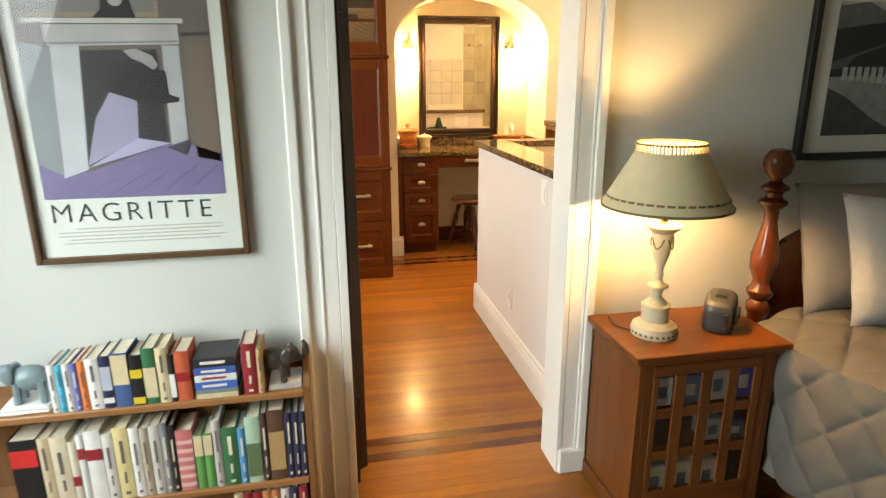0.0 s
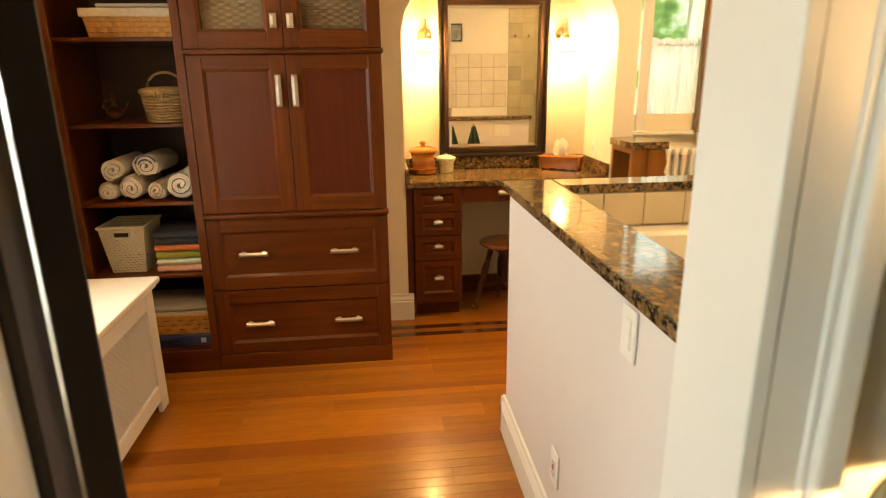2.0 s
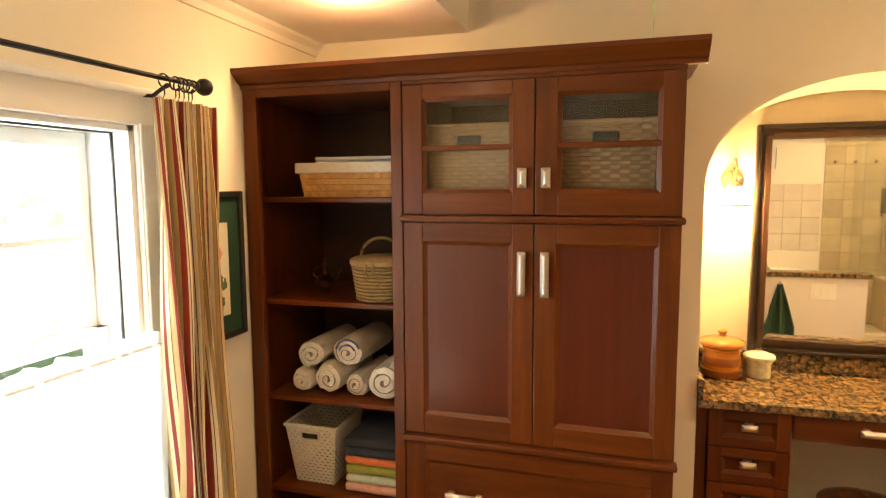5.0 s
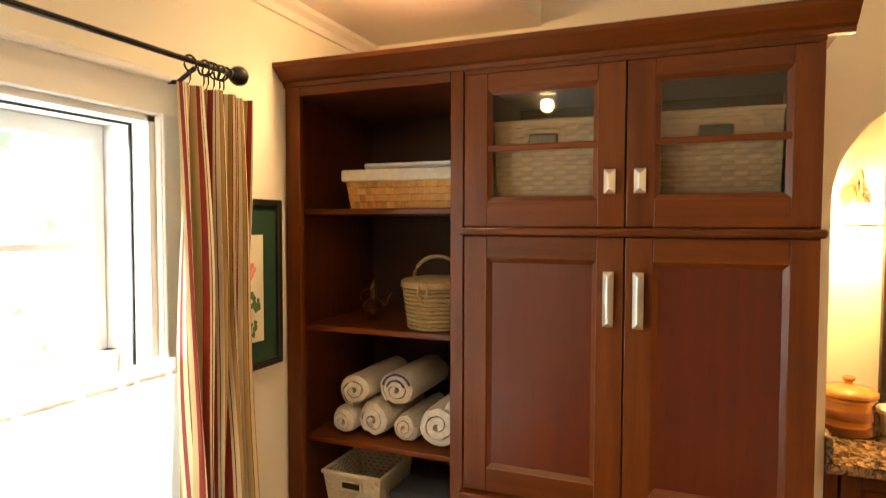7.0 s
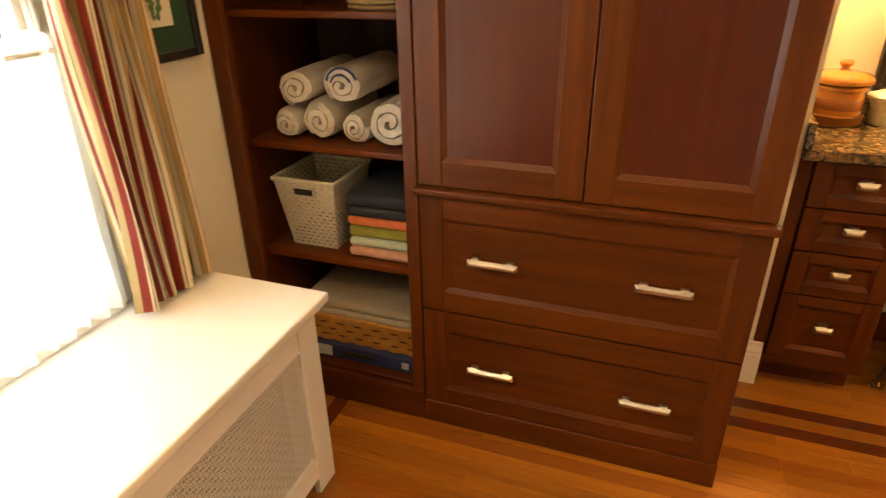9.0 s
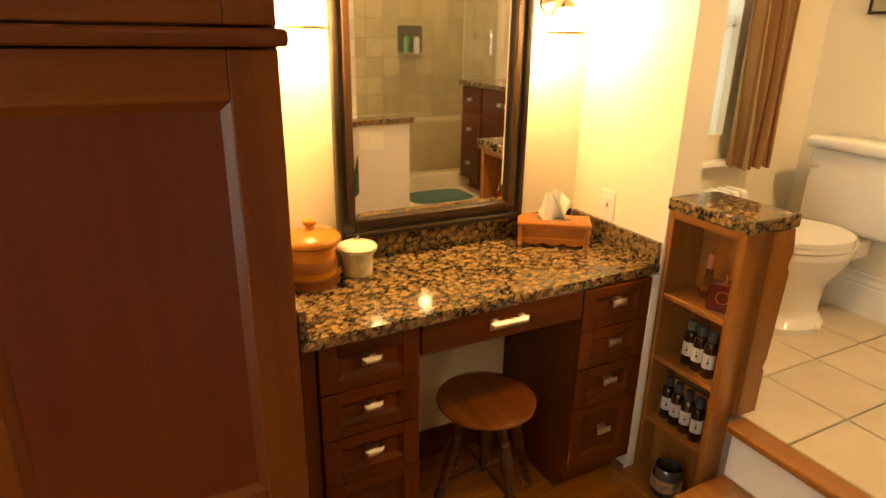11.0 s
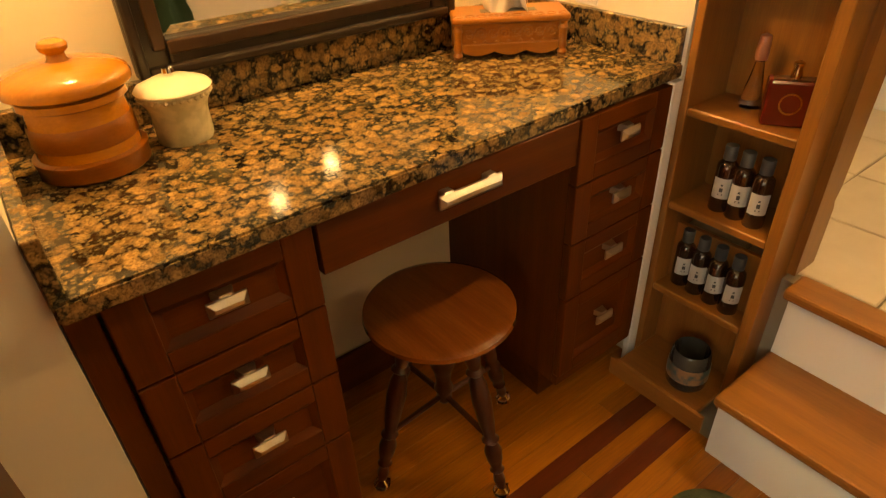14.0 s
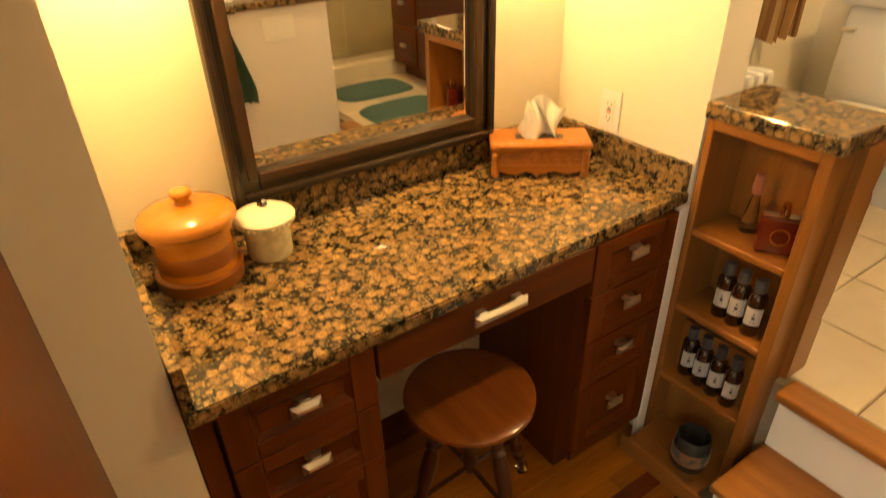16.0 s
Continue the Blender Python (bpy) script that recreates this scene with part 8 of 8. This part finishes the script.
def quiltf(u, v):
    s = u * 2.05 - 0.48
    y = 1.70 - v * 2.0
    if s < 0:
        x, z = 1.462 - 0.02 * math.sin(v * 14), 0.645 + s
    else:
        x, z = 1.462 + s, 0.645 + 0.03 * math.sin(min(1, s / 0.25) * 1.57)
    a, b = (s * 0.9 + y) * 10.4, (s * 0.9 - y) * 10.4
    puff = min(abs(math.sin(a * math.pi / 2)), abs(math.sin(b * math.pi / 2))) ** 0.3
    k = 0.026 * puff + 0.014 * noise.noise(Vector((s * 6, y * 6, 1)))
    edge = min(1, max(0, (s + 0.06) / 0.12))
    return (x - k * (1 - edge), y, z + k * edge - 0.02 * (1 - edge) * (s > -0.02))


quilt = thing("quilt", "grey-taupe quilted cover spread over the bed", "quilt", (2.2, 0.8, 0.64))
part("cloth", sheet(quiltf, 260, 260), QUILT, quilt, smooth=True)


def pillow(x, y, z, w, h, d, m, material, label):
    t = thing("pillow", label, "pillow", (x, y, z), group="pillows on the bed")
    t.matrix_world = m
    PLACE[t] = m.copy()
    bm = bmesh.new()
    for sgn in (-1, 1):
        def f(u, v, sgn=sgn):
            a, b = u * 2 - 1, v * 2 - 1
            th = d * max(0, (1 - a * a) * (1 - b * b)) ** 0.42
            return (w / 2 * a * (1 - 0.06 * (1 - b * b)), sgn * th + 0.006 * noise.noise(Vector((a * 3, b * 3, x))), h / 2 + h / 2 * b * (1 - 0.06 * (1 - a * a)))
        merge(bm, sheet(f, 24, 24))
    bmesh.ops.remove_doubles(bm, verts=bm.verts[:], dist=1e-4)
    part("case", bm, material, t, local=True, smooth=True)
    return t


PILA, PILB = mat("grey_sham", (0.20, 0.185, 0.165), (0.17, 0.155, 0.14), 14, rough=0.8, bump=0.4, bscale=300), mat("pale_linen_pillow", (0.42, 0.40, 0.37), (0.36, 0.345, 0.32), 30, rough=0.85, bump=0.5, bscale=300)
pillow(1.85, 1.66, 0.67, 0.62, 0.46, 0.085, pose(1.90, 1.66, 0.675, -16, 0, 0), PILA, "grey pillow sham leaning on the headboard")
pillow(2.0, 1.5, 0.67, 0.60, 0.44, 0.08, pose(1.93, 1.47, 0.675, -24, 4, -8), PILB, "pale linen pillow leaning in front")
pillow(2.6, 1.66, 0.67, 0.62, 0.46, 0.085, pose(2.65, 1.67, 0.675, -16, 0, 0), PILA, "grey pillow sham leaning on the headboard")

ph = thing("landscape_photograph", "black and white landscape photograph in a black frame", "picture", (2.0, FY, 1.2))
HX0, HX1, HZ0, HZ1 = 1.660, 2.40, 1.178, 1.80
for a, b, c, d in ((HX0, HX0 + 0.028, HZ0, HZ1), (HX1 - 0.028, HX1, HZ0, HZ1), (HX0 + 0.028, HX1 - 0.028, HZ0, HZ0 + 0.024), (HX0 + 0.028, HX1 - 0.028, HZ1 - 0.024, HZ1)):
    part("frame_side", box(a, b, FY - 0.025, FY, c, d, 0.003), BLACKFRAME, ph)
part("mat_board", box(HX0 + 0.02, HX1 - 0.02, FY - 0.010, FY - 0.001, HZ0 + 0.02, HZ1 - 0.02), mat("white_mat", (0.66, 0.65, 0.62), rough=0.8), ph, "off-white mat")
HU = lambda u: HX0 + 0.10 + (HX1 - HX0 - 0.20) * u
HV = lambda v: HZ0 + 0.085 + (HZ1 - HZ0 - 0.17) * v
PHOTO = [("sky", (0.42, 0.42, 0.42), [(0, 0), (1, 0), (1, 1), (0, 1)]),
         ("far_hill", (0.15, 0.15, 0.15), [(0, 0.60), (1, 0.60), (1, 0.97), (0.7, 0.88), (0.42, 0.90), (0.22, 1.0), (0, 0.97)]),
         ("wood", (0.030, 0.030, 0.030), [(0, 0.45), (1, 0.45), (1, 0.90), (0.55, 0.88), (0.25, 0.84), (0, 0.80)]),
         ("bank", (0.11, 0.11, 0.11), [(0, 0.56), (0.16, 0.62), (0.45, 0.72), (0.45, 0.705), (0.17, 0.60), (0.10, 0.52), (0, 0.50)]),
         ("road", (0.30, 0.30, 0.30), [(0, 0.36), (0.38, 0.0), (1, 0.0), (1, 0.44), (0.10, 0.46), (0, 0.44)]),
         ("verge", (0.075, 0.075, 0.075), [(0, 0), (0.60, 0), (0.36, 0.14), (0.16, 0.29), (0, 0.37)])]
PHOTO += [("picket", (0.48, 0.48, 0.48), [(0.09 + 0.055 * k, 0.43 - 0.006 * k), (0.128 + 0.055 * k, 0.43 - 0.006 * k), (0.128 + 0.055 * k, 0.525), (0.09 + 0.055 * k, 0.525)]) for k in range(15)]
for k, (nm, c, pts) in enumerate(PHOTO):
    bm = bmesh.new()
    bm.faces.new([bm.verts.new((HU(u), FY - 0.0105 - 0.0004 * min(k, 6), HV(v))) for u, v in pts])
    part(nm, bm, mat("photo_" + nm + str(k), c, tuple(q * 0.6 for q in c), 30, rough=0.5), ph, "printed grey " + nm)

# ---- floor boards and floor tiles ----
floor = bpy.data.objects["floor"]
PW, EDGE, WEST = 0.05292, 2.097, -0.717   # strip width, south inlay, inner edge of the west inlay
pl = {}
rng = random.Random(3)
DARKROWS = {0, 2, 49, 51}
MIDROWS = {5, 9, 14, 21, 28, 29, 37, 42, 46}


def strip(ln, tone, along, at):
    """One floor strip, sharing its mesh with strips of the same length, tone and direction."""
    key = (ln, tone, along)
    if key not in pl:
        bm = box(0.0003, ln - 0.0003, 0.0002, PW - 0.0002, -0.008, 0.0, 0.0005) if along == "x" else box(0.0002, PW - 0.0002, 0.0003, ln - 0.0003, -0.008, 0.0, 0.0005)
        me = bpy.data.meshes.new("plank")
        bm.to_mesh(me)
        bm.free()
        me.materials.append(FLOORWOOD[tone + along])
        pl[key] = me
    ob = new("plank", pl[key])
    ob.parent = floor
    ob.location = at


for r in range(-13, 64):
    y = EDGE + r * PW
    tone = "dark" if r in DARKROWS else "mid" if r in MIDROWS else "light"
    x = -1.59 if y < 1.95 else WEST if 2 < r < 49 else -1.05
    x1 = 1.99 if y > 1.95 else 4.04
    if 3.66 < y < 4.95:
        x1 = 1.775
    elif 2.05 < y <= 3.66:
        x1 = 0.99
    first = True
    while x < x1 - 0.05:
        ln = min(rng.choice((0.5, 0.9, 1.4)) if first else rng.choice((1.1, 1.5, 1.9, 2.4)), x1 - x)
        ln = round(ln, 2)
        strip(ln, tone, "x", (x, y, rng.uniform(-0.0002, 0.0)))
        x += ln
        first = False
for c in range(6):
    y = EDGE + 3 * PW
    while y < EDGE + 49 * PW - 0.05:
        ln = round(min(rng.choice((0.7, 1.1, 1.5)), EDGE + 49 * PW - y), 2)
        strip(ln, "dark" if c in (0, 2) else "light", "y", (WEST - (c + 1) * PW, y, rng.uniform(-0.0002, 0.0)))
        y += ln
up = bpy.data.objects["floor_upper"]
tm = None
for i in range(4):
    for j in range(11):
        x, y = 1.998 + 0.302 * i, 2.06 + 0.302 * j
        if tm is None:
            bm = box(0.003, 0.299, 0.003, 0.299, -0.011, 0.0, 0.003)
            tm = bpy.data.meshes.new("tile")
            bm.to_mesh(tm)
            bm.free()
            tm.materials.append(TILEFLOOR)
        ob = new("tile", tm)
        ob.parent = up
        ob.location = (x, y, UP - 0.001)
